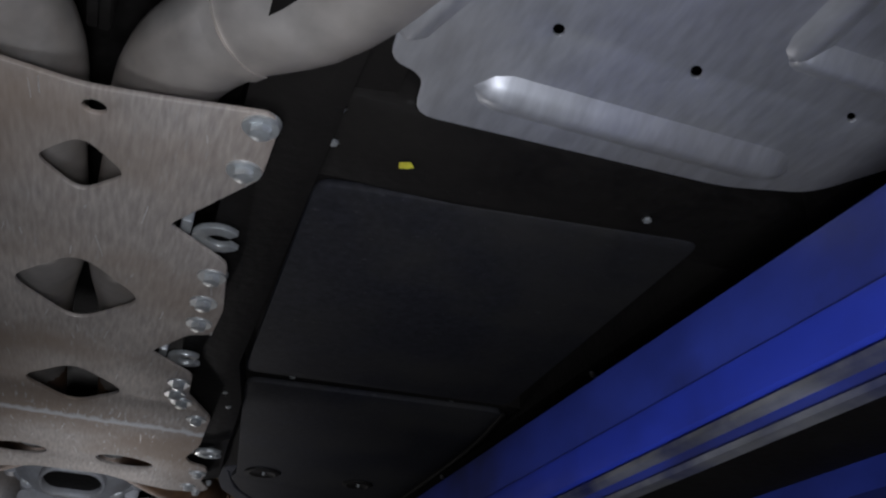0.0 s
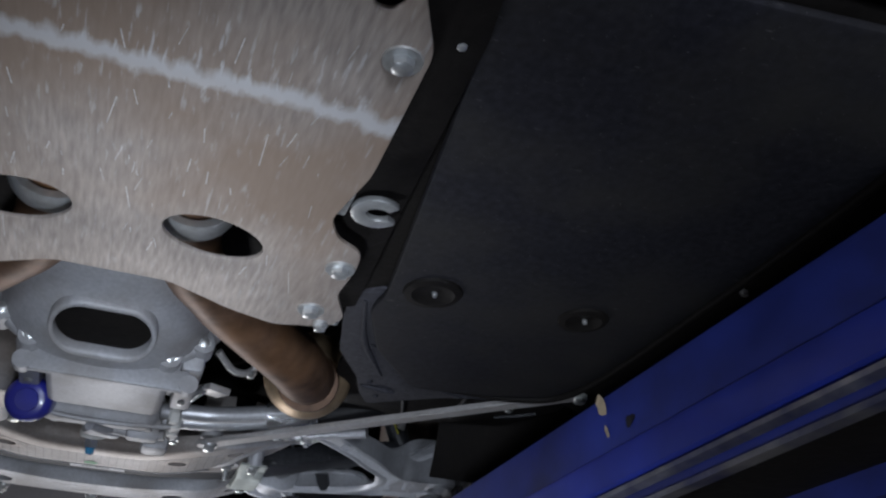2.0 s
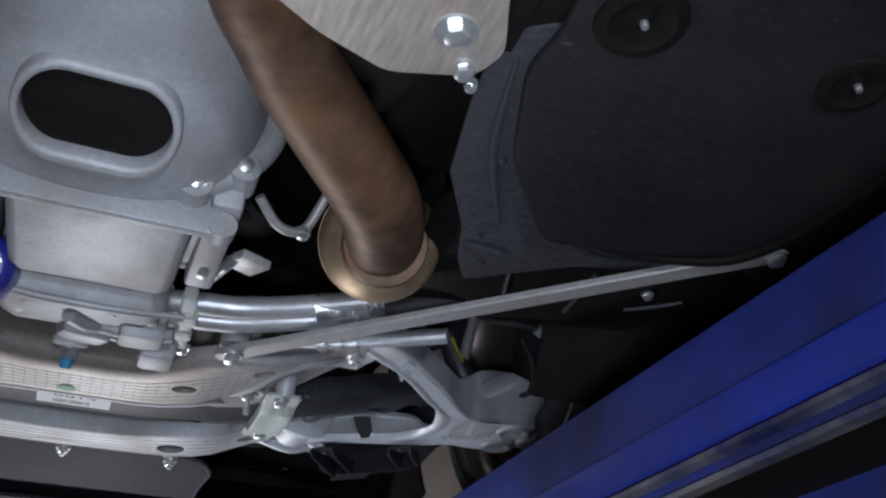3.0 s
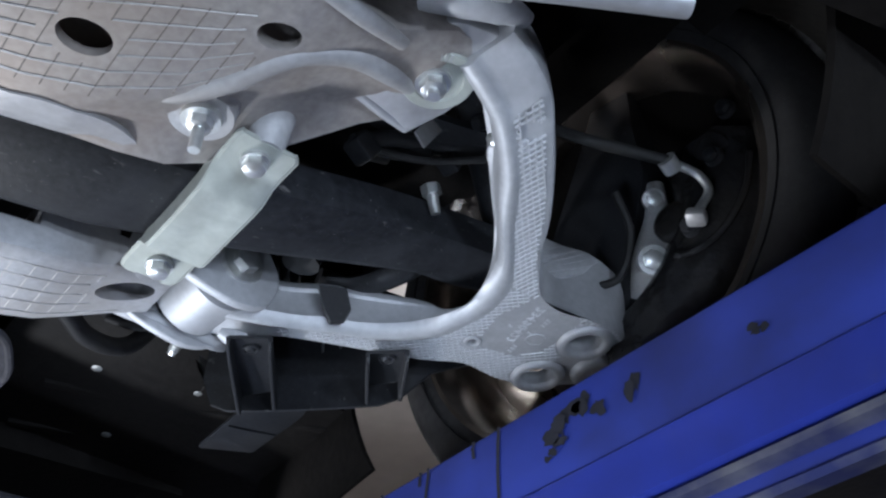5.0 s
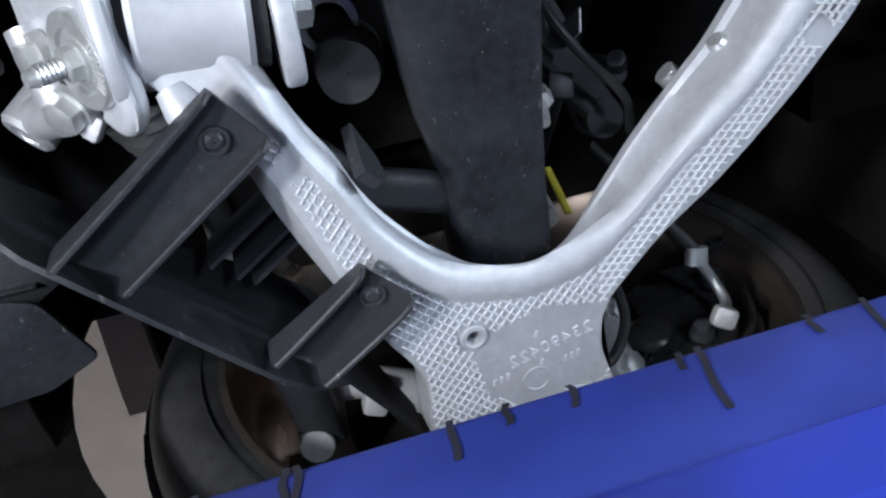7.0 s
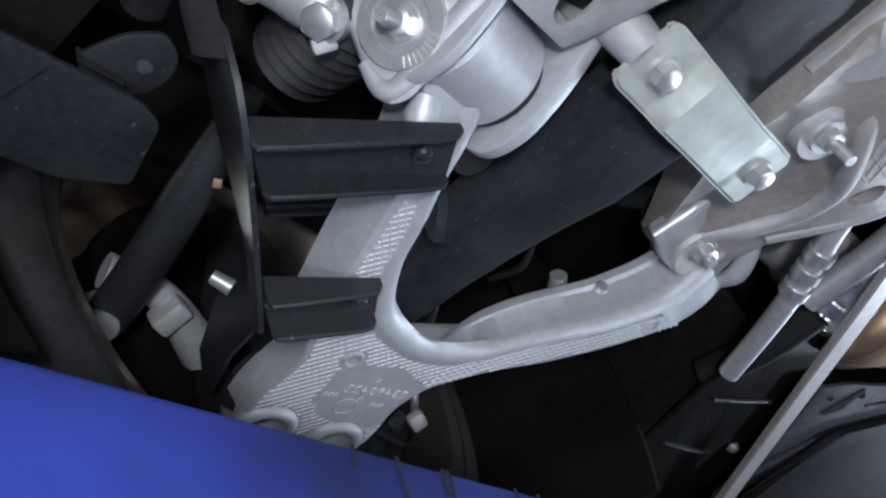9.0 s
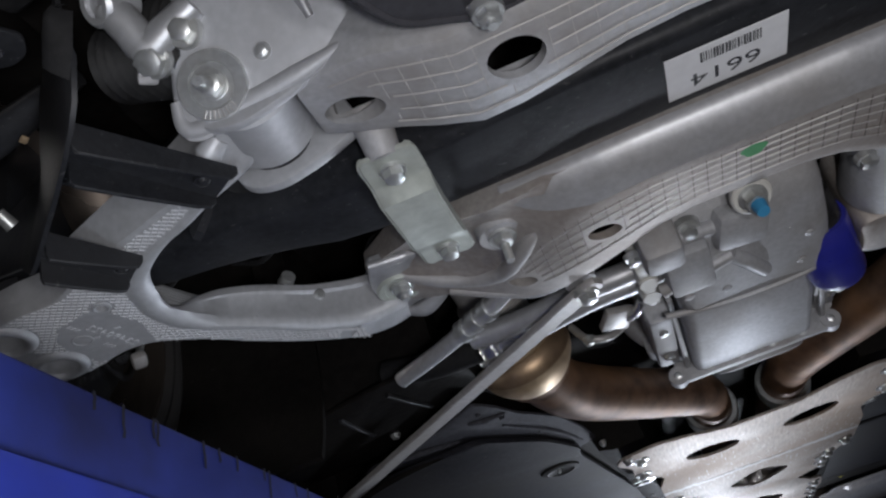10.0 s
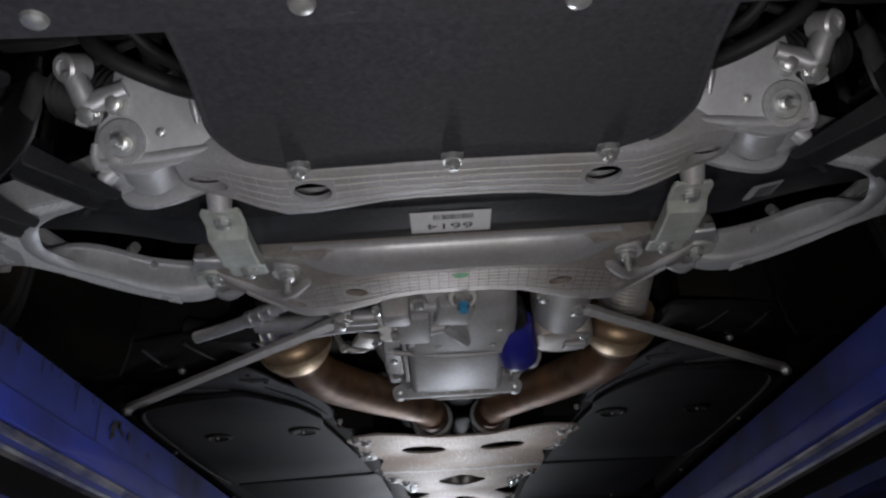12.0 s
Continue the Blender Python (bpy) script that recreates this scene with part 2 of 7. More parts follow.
def part(name, bm, mat, parent=None, label="", smooth=40):
    """Links a bmesh as one mesh; the car's far side is built as the mirror image of the near one."""
    if SIDE < 0:
        for v in bm.verts:
            v.co.x = -v.co.x
        bmesh.ops.reverse_faces(bm, faces=bm.faces)
    bm.transform(Matrix.Scale(TRUE, 4))
    me = bpy.data.meshes.new(name)
    bm.to_mesh(me)
    bm.free()
    me.materials.append(mat)
    if smooth:
        me.shade_smooth()
        me.set_sharp_from_angle(angle=radians(smooth))
    ob = new(name, me)
    if parent:
        ob.parent = parent
        ob.matrix_parent_inverse = parent_inverse(parent)
    if label:
        ob["label"] = label
    return ob


def parent_inverse(ob):
    m = ob.matrix_basis.copy()
    while ob.parent:
        m = ob.parent.matrix_basis @ ob.matrix_parent_inverse @ m
        ob = ob.parent
    return m.inverted()


def thing(name, loc, label, category, group="", kind=""):
    ob = new(name)
    ob.location = Vector((loc[0] * SIDE, loc[1], loc[2])) * TRUE
    ob.empty_display_size = 0.02
    bpy.context.view_layer.update()
    ob.matrix_basis = Matrix.Translation(ob.location)
    return tagged(ob, label, category, group, kind)


def box(bm, lo, hi, turn=None, bevel=0.0):
    """A box between two corners; turn: a matrix applied about its centre."""
    c = [(a + b) / 2 for a, b in zip(lo, hi)]
    m = Matrix.Translation(c) @ (turn or Matrix.Identity(4)) @ Matrix.Diagonal([b - a for a, b in zip(lo, hi)] + [1])
    made = bmesh.ops.create_cube(bm, size=1, matrix=m)["verts"]
    if bevel:
        edges = list({e for v in made for e in v.link_edges})
        bmesh.ops.bevel(bm, geom=edges, offset=bevel, segments=2, profile=0.5, affect="EDGES")
    return bm


def rod(bm, a, b, r0, r1=None, seg=20, caps=True):
    """A round bar or cone from a to b."""
    a, b = Vector(a), Vector(b)
    d = b - a
    m = Matrix.Translation((a + b) / 2) @ d.to_track_quat("Z", "Y").to_matrix().to_4x4()
    bmesh.ops.create_cone(bm, cap_ends=caps, cap_tris=False, segments=seg, radius1=r0, radius2=r0 if r1 is None else r1, depth=d.length, matrix=m)
    return bm


def smooth_path(pts, n=6):
    pts = [Vector(p) for p in pts]
    ext = [2 * pts[0] - pts[1]] + pts + [2 * pts[-1] - pts[-2]]
    out = []
    for i in range(1, len(ext) - 2):
        p0, p1, p2, p3 = ext[i - 1:i + 3]
        for k in range(n):
            t = k / n
            out.append(0.5 * ((2 * p1) + (p2 - p0) * t + (2 * p0 - 5 * p1 + 4 * p2 - p3) * t * t + (3 * p1 - p0 - 3 * p2 + p3) * t ** 3))
    return out + [pts[-1]]


def tube(bm, pts, radii, seg=16, n=6, squash=1.0):
    """A pipe swept along a smooth path; radii: one number, or one for each point given."""
    path = smooth_path(pts, n) if len(pts) > 2 else [Vector(p) for p in pts]
    if isinstance(radii, (int, float)):
        rad = [radii] * len(path)
    else:
        rad = [float(np.interp(i / (len(path) - 1), np.linspace(0, 1, len(radii)), radii)) for i in range(len(path))]
    rings, up = [], Vector((0, 0, 1))
    for i, p in enumerate(path):
        d = (path[min(i + 1, len(path) - 1)] - path[max(i - 1, 0)]).normalized()
        if abs(d.dot(up)) > 0.95:
            up = Vector((0, 1, 0))
        u = d.cross(up).normalized()
        w = u.cross(d)
        rings.append([bm.verts.new(p + rad[i] * (math.cos(2 * math.pi * k / seg) * u + squash * math.sin(2 * math.pi * k / seg) * w)) for k in range(seg)])
        up = w
    for a, b in zip(rings, rings[1:]):
        for k in range(seg):
            bm.faces.new((a[k], b[k], b[(k + 1) % seg], a[(k + 1) % seg]))
    bm.faces.new(rings[0])
    bm.faces.new(rings[-1][::-1])
    bmesh.ops.recalc_face_normals(bm, faces=bm.faces)
    return bm


def loft(bm, rings, closed_ends=True):
    """A skin over loops of equal length."""
    vs = [[bm.verts.new(p) for p in r] for r in rings]
    n = len(vs[0])
    for a, b in zip(vs, vs[1:]):
        for k in range(n):
            bm.faces.new((a[k], b[k], b[(k + 1) % n], a[(k + 1) % n]))
    if closed_ends:
        bm.faces.new(vs[0])
        bm.faces.new(vs[-1][::-1])
    bmesh.ops.recalc_face_normals(bm, faces=bm.faces)
    return bm


def lathe(bm, profile, centre, axis="x", seg=64, phase=0.0):
    """A body of revolution: profile of (along, radius) pairs, closed."""
    c = Vector(centre)
    rings = []
    for k in range(seg):
        a = 2 * math.pi * k / seg + phase
        ring = []
        for s, r in profile:
            q = Vector((s, r * math.cos(a), r * math.sin(a)))
            if axis == "z":
                q = Vector((q.y, q.z, q.x))
            elif axis == "y":
                q = Vector((q.z, q.x, q.y))
            ring.append(bm.verts.new(c + q))
        rings.append(ring)
    n = len(profile)
    for i in range(seg):
        a, b = rings[i], rings[(i + 1) % seg]
        for k in range(n):
            bm.faces.new((a[k], a[(k + 1) % n], b[(k + 1) % n], b[k]))
    bmesh.ops.recalc_face_normals(bm, faces=bm.faces)
    return bm


def lathe_between(bm, at, axis, profile, seg=36):
    """A body of revolution about any axis: profile of (along, radius) pairs."""
    own = lathe(bmesh.new(), profile, (0, 0, 0), "z", seg)
    own.transform(Matrix.Translation(at) @ Vector(axis).to_track_quat("Z", "Y").to_matrix().to_4x4())
    me = bpy.data.meshes.new("tmp")
    own.to_mesh(me)
    own.free()
    bm.from_mesh(me)
    bpy.data.meshes.remove(me)
    return bm


def rounded(pts, r=0.006, n=4):
    """The outline with its corners rounded."""
    out = []
    for i, p in enumerate(pts):
        p, a, b = Vector(p[:2]), Vector(pts[i - 1][:2]), Vector(pts[(i + 1) % len(pts)][:2])
        d = min(r, 0.45 * (a - p).length, 0.45 * (b - p).length)
        s, e = p + (a - p).normalized() * d, p + (b - p).normalized() * d
        for k in range(n + 1):
            t = k / n
            out.append(((1 - t) ** 2 * s + 2 * t * (1 - t) * p + t * t * e)[:])
    return out


def circle(x, y, r, ry=None, turn=0.0, n=28):
    c, s = math.cos(radians(turn)), math.sin(radians(turn))
    out = []
    for k in range(n):
        a = 2 * math.pi * k / n
        u, v = r * math.cos(a), (ry or r) * math.sin(a)
        out.append((x + c * u - s * v, y + s * u + c * v))
    return out


def prism(bm, outline, z0, z1, holes=(), bevel=0.0, shape=None):
    """A plate with holes through it, between two heights. shape: a function (x, y) that lifts it."""
    own = bmesh.new()
    for loop in (outline, *holes):
        vs = [own.verts.new((p[0], p[1], z0)) for p in loop]
        for k in range(len(vs)):
            own.edges.new((vs[k], vs[(k + 1) % len(vs)]))
    bmesh.ops.triangle_fill(own, use_beauty=True, use_dissolve=False, edges=own.edges[:])
    low, rims = own.faces[:], [e for e in own.edges if len(e.link_faces) == 1]
    above = {v: own.verts.new((v.co.x, v.co.y, z1)) for v in own.verts[:]}
    for f in low:
        own.faces.new([above[v] for v in reversed(f.verts)])
    for e in rims:
        a, b = e.verts
        own.faces.new((a, b, above[b], above[a]))
    bmesh.ops.recalc_face_normals(own, faces=own.faces)
    if bevel:
        sharp = [e for e in own.edges if len(e.link_faces) == 2 and abs(e.link_faces[0].normal.z - e.link_faces[1].normal.z) > 0.7]
        bmesh.ops.bevel(own, geom=sharp, offset=bevel, segments=2, profile=0.5, affect="EDGES")
    if shape:
        for v in own.verts:
            v.co.z += shape(v.co.x, v.co.y)
    me = bpy.data.meshes.new("tmp")
    own.to_mesh(me)
    own.free()
    bm.from_mesh(me)
    bpy.data.meshes.remove(me)
    return bm


def inside(x, y, loop):
    hit, n = False, len(loop)
    for i in range(n):
        (x0, y0), (x1, y1) = loop[i][:2], loop[i - 1][:2]
        if (y0 > y) != (y1 > y) and x < (x1 - x0) * (y - y0) / (y1 - y0) + x0:
            hit = not hit
    return hit


def lattice(loop, z, angles, pitch, wide=0.0011, high=0.0009, avoid=(), bend=None, step=0.003, plain=()):
    """Raised casting ribs on a face that looks down: straight runs, clipped to an outline."""
    bm = bmesh.new()
    xs, ys = [p[0] for p in loop], [p[1] for p in loop]
    cx, cy, span = (min(xs) + max(xs)) / 2, (min(ys) + max(ys)) / 2, max(max(xs) - min(xs), max(ys) - min(ys))
    for angle, gap in zip(angles, pitch if isinstance(pitch, (list, tuple)) else [pitch] * len(angles)):
        d = Vector((math.cos(radians(angle)), math.sin(radians(angle))))
        q = Vector((-d.y, d.x))
        k = int(span / gap)
        for i in range(-k, k + 1):
            run = None
            m = int(span * 0.75 / step)
            for j in range(-m, m + 2):
                p = Vector((cx, cy)) + q * i * gap + d * j * step
                ok = j <= m and inside(p.x, p.y, loop) and all((p - Vector(a[:2])).length > a[2] for a in avoid) and not any(inside(p.x, p.y, f) for f in plain)
                if ok and run is None:
                    run = p
                if run is not None and (not ok or (bend and (p - run).length > 0.03)):
                    if (p - run).length > 2 * step:
                        a, b = run, p - (d * step if not ok else d * 0)
                        za, zb = (bend(a.x, a.y), bend(b.x, b.y)) if bend else (z, z)
                        w = q * wide / 2
                        top = [(a - w, za), (b - w, zb), (b + w, zb), (a + w, za)]
                        v = [bm.verts.new((s.x, s.y, t + 0.001)) for s, t in top]
                        lo = [bm.verts.new((s.x - (s - m2).x * 0.4, s.y - (s - m2).y * 0.4, t - high)) for (s, t), m2 in zip(top, (a, b, b, a))]
                        bm.faces.new(lo)
                        for e in range(4):
                            bm.faces.new((v[e], v[(e + 1) % 4], lo[(e + 1) % 4], lo[e]))
                    run = p if ok else None
    bmesh.ops.recalc_face_normals(bm, faces=bm.faces)
    return bm


def bolt(parent, at, axis=(0, 0, -1), r=0.010, washer=1.6, stud=0.0, mat=None, name="bolt", head=0.75):
    """A flanged hex bolt whose head looks along axis."""
    at, axis = Vector(at), Vector(axis).normalized()
    bm = bmesh.new()
    rod(bm, at - axis * 0.004, at + axis * r * 0.25, r * washer, r * washer * 0.92, 20)
    rod(bm, at + axis * r * 0.2, at + axis * r * (0.2 + head), r, r * 0.96, 6)
    rod(bm, at + axis * r * (0.2 + head), at + axis * r * (0.32 + head), r * 0.86, r * 0.6, 16)
    if stud:
        rod(bm, at, at + axis * stud, r * 0.5, r * 0.45, 12)
    return part(name, bm, mat or ZINC, parent, smooth=30)


def cut(ob, cutters):
    """Cuts the bodies in the bmesh out of a mesh."""
    if SIDE < 0:
        for v in cutters.verts:
            v.co.x = -v.co.x
        bmesh.ops.reverse_faces(cutters, faces=cutters.faces)
    cutters.transform(Matrix.Scale(TRUE, 4))
    me = bpy.data.meshes.new("cutter")
    cutters.to_mesh(me)
    cutters.free()
    tool = new("cutter", me)
    whole = bmesh.new()
    whole.from_mesh(ob.data)
    bmesh.ops.triangulate(whole, faces=whole.faces)
    bmesh.ops.remove_doubles(whole, verts=whole.verts, dist=1e-6)
    bmesh.ops.recalc_face_normals(whole, faces=whole.faces)
    whole.to_mesh(ob.data)
    whole.free()
    mod = ob.modifiers.new("cut", "BOOLEAN")
    mod.object, mod.operation, mod.solver = tool, "DIFFERENCE", "EXACT"
    bpy.context.view_layer.update()
    done = bpy.data.meshes.new_from_object(ob.evaluated_get(bpy.context.evaluated_depsgraph_get()))
    ob.modifiers.clear()
    old = ob.data
    ob.data = done
    done.name = old.name
    bpy.data.meshes.remove(old)
    bpy.data.objects.remove(tool)
    bpy.data.meshes.remove(me)
    ob.data.set_sharp_from_angle(angle=radians(35))
    return ob

# ---- the workshop ----


def setting(name, lo, hi, mat, label, category):
    return tagged(part(name, box(bmesh.new(), lo, hi), mat, smooth=0), label, category, kind="structure")


setting("floor", (-4, -6, -0.1), (4, 6, 0), CONCRETE, "grey workshop concrete floor under the lift", "floor")
setting("ceiling", (-4, -6, 4.2), (4, 6, 4.3), WALLPAINT, "pale workshop ceiling above the lift", "ceiling")
setting("wall_north", (-4.1, 6, 0), (4.1, 6.1, 4.2), WALLPAINT, "plain pale workshop wall", "wall")
setting("wall_south", (-4.1, -6.1, 0), (4.1, -6, 4.2), WALLPAINT, "plain pale workshop wall", "wall")
setting("wall_east", (4, -6, 0), (4.1, 6, 4.2), WALLPAINT, "plain pale workshop wall", "wall")
setting("wall_west", (-4.1, -6, 0), (-4, 6, 4.2), WALLPAINT, "plain pale workshop wall", "wall")

# ---- the lift's two runways ----
RAIL_IN, RAIL_TOP = 0.438, 1.649


def runway():
    ob = thing("lift_runway", (0.70, -0.4, 1.53), "blue painted steel lift runway with a worn bare lower edge", "car lift", "lift runways")
    y0, y1 = -4.2, 2.6
    stops = (y0, -2, 0, y1)

    def strip(name, sec, mat, label=""):
        return part(name, loft(bmesh.new(), [[(x, y, z) for x, z in sec] for y in stops]), mat, ob, label)

    a = RAIL_IN
    strip("deck", [(a, 1.590), (a, RAIL_TOP - 0.005), (a + 0.002, RAIL_TOP - 0.001), (a + 0.006, RAIL_TOP), (a + 0.05, RAIL_TOP + 0.002), (a + 0.09, RAIL_TOP + 0.024), (0.95, RAIL_TOP + 0.024), (0.95, 1.615), (0.50, 1.615), (0.47, 1.590)], BLUE_DIRTY, "soiled dark blue deck and inner side")
    # the lower band stands proud of the side
    strip("jack_rail", [(a + 0.001, 1.596), (a - 0.005, 1.592), (a - 0.006, 1.586), (a - 0.005, 1.564), (a + 0.006, 1.556), (a + 0.03, 1.560), (a + 0.03, 1.594)], BLUE, "clean blue lower band")
    strip("edge_bar", [(a - 0.004, 1.5585), (a - 0.009, 1.556), (a - 0.009, 1.552), (a - 0.002, 1.549), (a + 0.004, 1.553)], WORN, "scuffed bare steel edge")
    strip("edge_web", [(a - 0.001, 1.552), (a - 0.001, 1.538), (a + 0.010, 1.538), (a + 0.010, 1.556)], BLUE_DIRTY)
    strip("edge_bar", [(a - 0.001, 1.541), (a - 0.007, 1.539), (a - 0.006, 1.535), (a + 0.004, 1.534), (a + 0.010, 1.540)], WORN, "scuffed bare steel edge")
    # the deck's underside is black near the edge, blue at the stiffener
    strip("black_strip", [(a + 0.02, 1.600), (a + 0.02, 1.612), (0.68, 1.612), (0.68, 1.600)], UNDER, "black strip under the deck")
    strip("stiffener", [(0.70, 1.58), (0.70, 1.615), (0.74, 1.615), (0.74, 1.58)], BLUE_DIRTY)
    return ob


def rail_marks(parent):
    """Grease smears and drip lines on the inner face near the wheel."""
    rng = random.Random(5)
    x = RAIL_IN - 0.0006
    marks = [(-0.075, 1.628, 0.014, 0.008), (-0.062, 1.622, 0.012, 0.006), (-0.088, 1.631, 0.008, 0.007), (-0.070, 1.617, 0.009, 0.004),
             (-0.098, 1.624, 0.007, 0.005), (-0.125, 1.630, 0.007, 0.010), (-0.06, 1.612, 0.006, 0.004), (-0.93, 1.611, 0.010, 0.006), (-0.205, 1.62, 0.006, 0.004)]
    for y, z, a, b in marks:
        bm = bmesh.new()
        for n in range(3):
            c = (y + rng.uniform(-a, a) * 0.6, z + rng.uniform(-b, b) * 0.6)
            vs = [bm.verts.new((x - 0.0004 * n, c[0] + a * 0.6 * math.cos(q) * rng.uniform(0.5, 1.2), c[1] + b * 0.7 * math.sin(q) * rng.uniform(0.5, 1.2)))
                  for q in np.linspace(0, 2 * math.pi, 12, endpoint=False)]
            bm.faces.new(vs[::-1])
        part("grease_mark", bm, GREASE, parent, smooth=0)
    for k in range(11):
        y = (-0.02, 0.004, 0.05, 0.058, 0.10, 0.125, 0.145, 0.20, 0.205, 0.235, 0.262)[k]
        z1 = RAIL_TOP - 0.001
        long = (0.055, 0.012, 0.034, 0.010, 0.012, 0.011, 0.02, 0.018, 0.014, 0.022, 0.012)[k]
        bm = bmesh.new()
        pts = [(y + 0.15 * s * long + rng.uniform(-1, 1) * 0.001, z1 - s * long) for s in np.linspace(0, 1, 6)]
        w = 0.0014
        vs = [bm.verts.new((x, p[0] - w, p[1])) for p in pts] + [bm.verts.new((x, p[0] + w, p[1])) for p in pts[::-1]]
        bm.faces.new(vs[::-1])
        part("drip_line", bm, GREASE, parent, smooth=0)
    for y, z, s in ((-0.885, 1.640, 0.013), (-0.893, 1.613, 0.006)):
        bm = bmesh.new()
        vs = [bm.verts.new((x - 0.0006, y + s * 0.55 * math.cos(q) * rng.uniform(0.6, 1.2) + 0.4 * s * math.sin(q), z + s * math.sin(q) * rng.uniform(0.7, 1.2)))
              for q in np.linspace(0, 2 * math.pi, 14, endpoint=False)]
        bm.faces.new(vs[::-1])
        part("paint_splash", bm, TAN, parent, smooth=0)


# ---- the car's floor ----
def mirror_loop(half, cx=0.0):
    """A closed outline from its half at x > cx, listed from the rear to the front."""
    return list(half) + [(2 * cx - x, y) for x, y in reversed(half)]


TUNNEL_CX = -0.008
PLATE_Z = 1.748


def tunnel_plate():
    ob = thing("tunnel_plate", (0, -1.3, PLATE_Z), "scratched aluminium tunnel plate with diamond holes, bolted under the floor", "cover plate")
    half = [(0.0, -1.849), (0.05, -1.856), (0.118, -1.868), (0.128, -1.860), (0.128, -1.782), (0.066, -1.675), (0.125, -1.622), (0.137, -1.515), (0.134, -1.445), (0.112, -1.437),
            (0.075, -1.364), (0.130, -1.306), (0.134, -1.230), (0.173, -1.148), (0.176, -1.000), (0.163, -0.925), (0.176, -0.895), (0.203, -0.878),
            (0.207, -0.850), (0.204, -0.790), (0.224, -0.742), (0.214, -0.716), (0.160, -0.698), (0.110, -0.715), (0.045, -0.752)]
    outline = rounded(mirror_loop([(x, y) for x, y in half], TUNNEL_CX), 0.010)

    def diamond(y, hw, hl):
        return rounded([(TUNNEL_CX - hw, y), (TUNNEL_CX, y - hl), (TUNNEL_CX + hw, y), (TUNNEL_CX, y + hl)], min(hw, hl) * 0.45, 5)

    holes = [diamond(-1.742, 0.036, 0.043), diamond(-1.502, 0.067, 0.084), diamond(-1.206, 0.066, 0.078), circle(TUNNEL_CX + 0.008, -1.826, 0.0085)]
    for s in (1, -1):
        holes.append(circle(TUNNEL_CX + s * 0.082, -0.852, 0.046, 0.033, s * 18))
        holes.append(circle(TUNNEL_CX + s * 0.137, -1.187, 0.011))
    bm = prism(bmesh.new(), outline, PLATE_Z, PLATE_Z + 0.005, holes, 0.0014)
    part("plate", bm, PLATE, ob, smooth=30)
    rings = []
    for k in range(24):
        x = -0.112 + 0.0105 * k
        fade = min(1.0, k / 4, (23 - k) / 4) + 0.05
        rings.append([(x, -1.068 + s * 0.015, PLATE_Z + 0.0008 - 0.0022 * fade * c) for s, c in ((-1, 0), (-0.6, 0.55), (-0.2, 0.95), (0.2, 0.95), (0.6, 0.55), (1, 0))])
    part("fold_line", loft(bmesh.new(), rings), PLATE, ob, "bright worn fold across the plate", smooth=70)
    rng = random.Random(3)
    bm = bmesh.new()
    for k in range(130):
        y0 = rng.choice((rng.uniform(-1.15, -0.80), rng.uniform(-1.85, -0.8)))
        x0, ln = rng.uniform(-0.14, 0.15), rng.uniform(0.004, 0.020) * (1 if k % 3 else 2.2)
        w, lean = rng.uniform(0.0002, 0.0006), rng.uniform(-0.25, 0.25)
        if not inside(x0, y0, outline) or any(inside(x0, y0 + d, h) for h in holes for d in (0, ln)):
            continue
        vs = [bm.verts.new(p) for p in ((x0 - w, y0, PLATE_Z - 0.0003), (x0 + w, y0, PLATE_Z - 0.0003), (x0 + lean * ln + w, y0 + ln, PLATE_Z - 0.0003), (x0 + lean * ln - w, y0 + ln, PLATE_Z - 0.0003))]
        bm.faces.new(vs[::-1])
    tagged(part("scratched_skin", bm, SCRATCH, ob, smooth=0), "short bright road scratches", kind="stuff")
    spots = [(0.115, -1.852), (0.113, -1.790), (0.115, -1.593), (0.115, -1.530), (0.117, -1.475), (0.117, -1.275), (0.117, -1.232), (0.128, -1.203), (0.155, -1.137),
             (0.192, -0.845), (0.187, -0.750)]
    for x, y in spots:
        for s in (1, -1):
            bolt(ob, (TUNNEL_CX + s * (x - TUNNEL_CX), y, PLATE_Z), r=0.0085, washer=1.75)
    for s in (1, -1):
        bolt(ob, (TUNNEL_CX + s * 0.212, -0.722, PLATE_Z - 0.002), r=0.0065, washer=1.3)
    return ob


def tunnel_clip():
    """A pale forked clamp that shows in a notch of the plate."""
    made = []
    for x, y, s in ((0.106, -1.652, 1.0), (0.112, -1.335, 0.9), (0.194, -0.936, 0.95)):
        ob = thing("tunnel_clamp", (x, y, 1.765), "pale forked steel clamp on the tunnel flange", "clamp", "tunnel clamps")
        hook = [(x + 0.004 + 0.023 * s * math.cos(a), y + 0.023 * s * math.sin(a)) for a in np.linspace(0.45, 2 * math.pi - 0.75, 22)]
        hook += [(x + 0.006 + 0.0115 * s * math.cos(a), y + 0.0095 * s * math.sin(a)) for a in np.linspace(2 * math.pi - 0.75, 0.45, 16)]
        part("fork", prism(bmesh.new(), hook, 1.7555, 1.7615, (), 0.001), ZINC, ob)
        bm = box(bmesh.new(), (x - 0.030 * s, y - 0.020 * s, 1.758), (x - 0.020 * s, y + 0.018 * s, 1.800), bevel=0.002)
        part("flange", bm, ZINC, ob)
        made.append(ob)
    return made


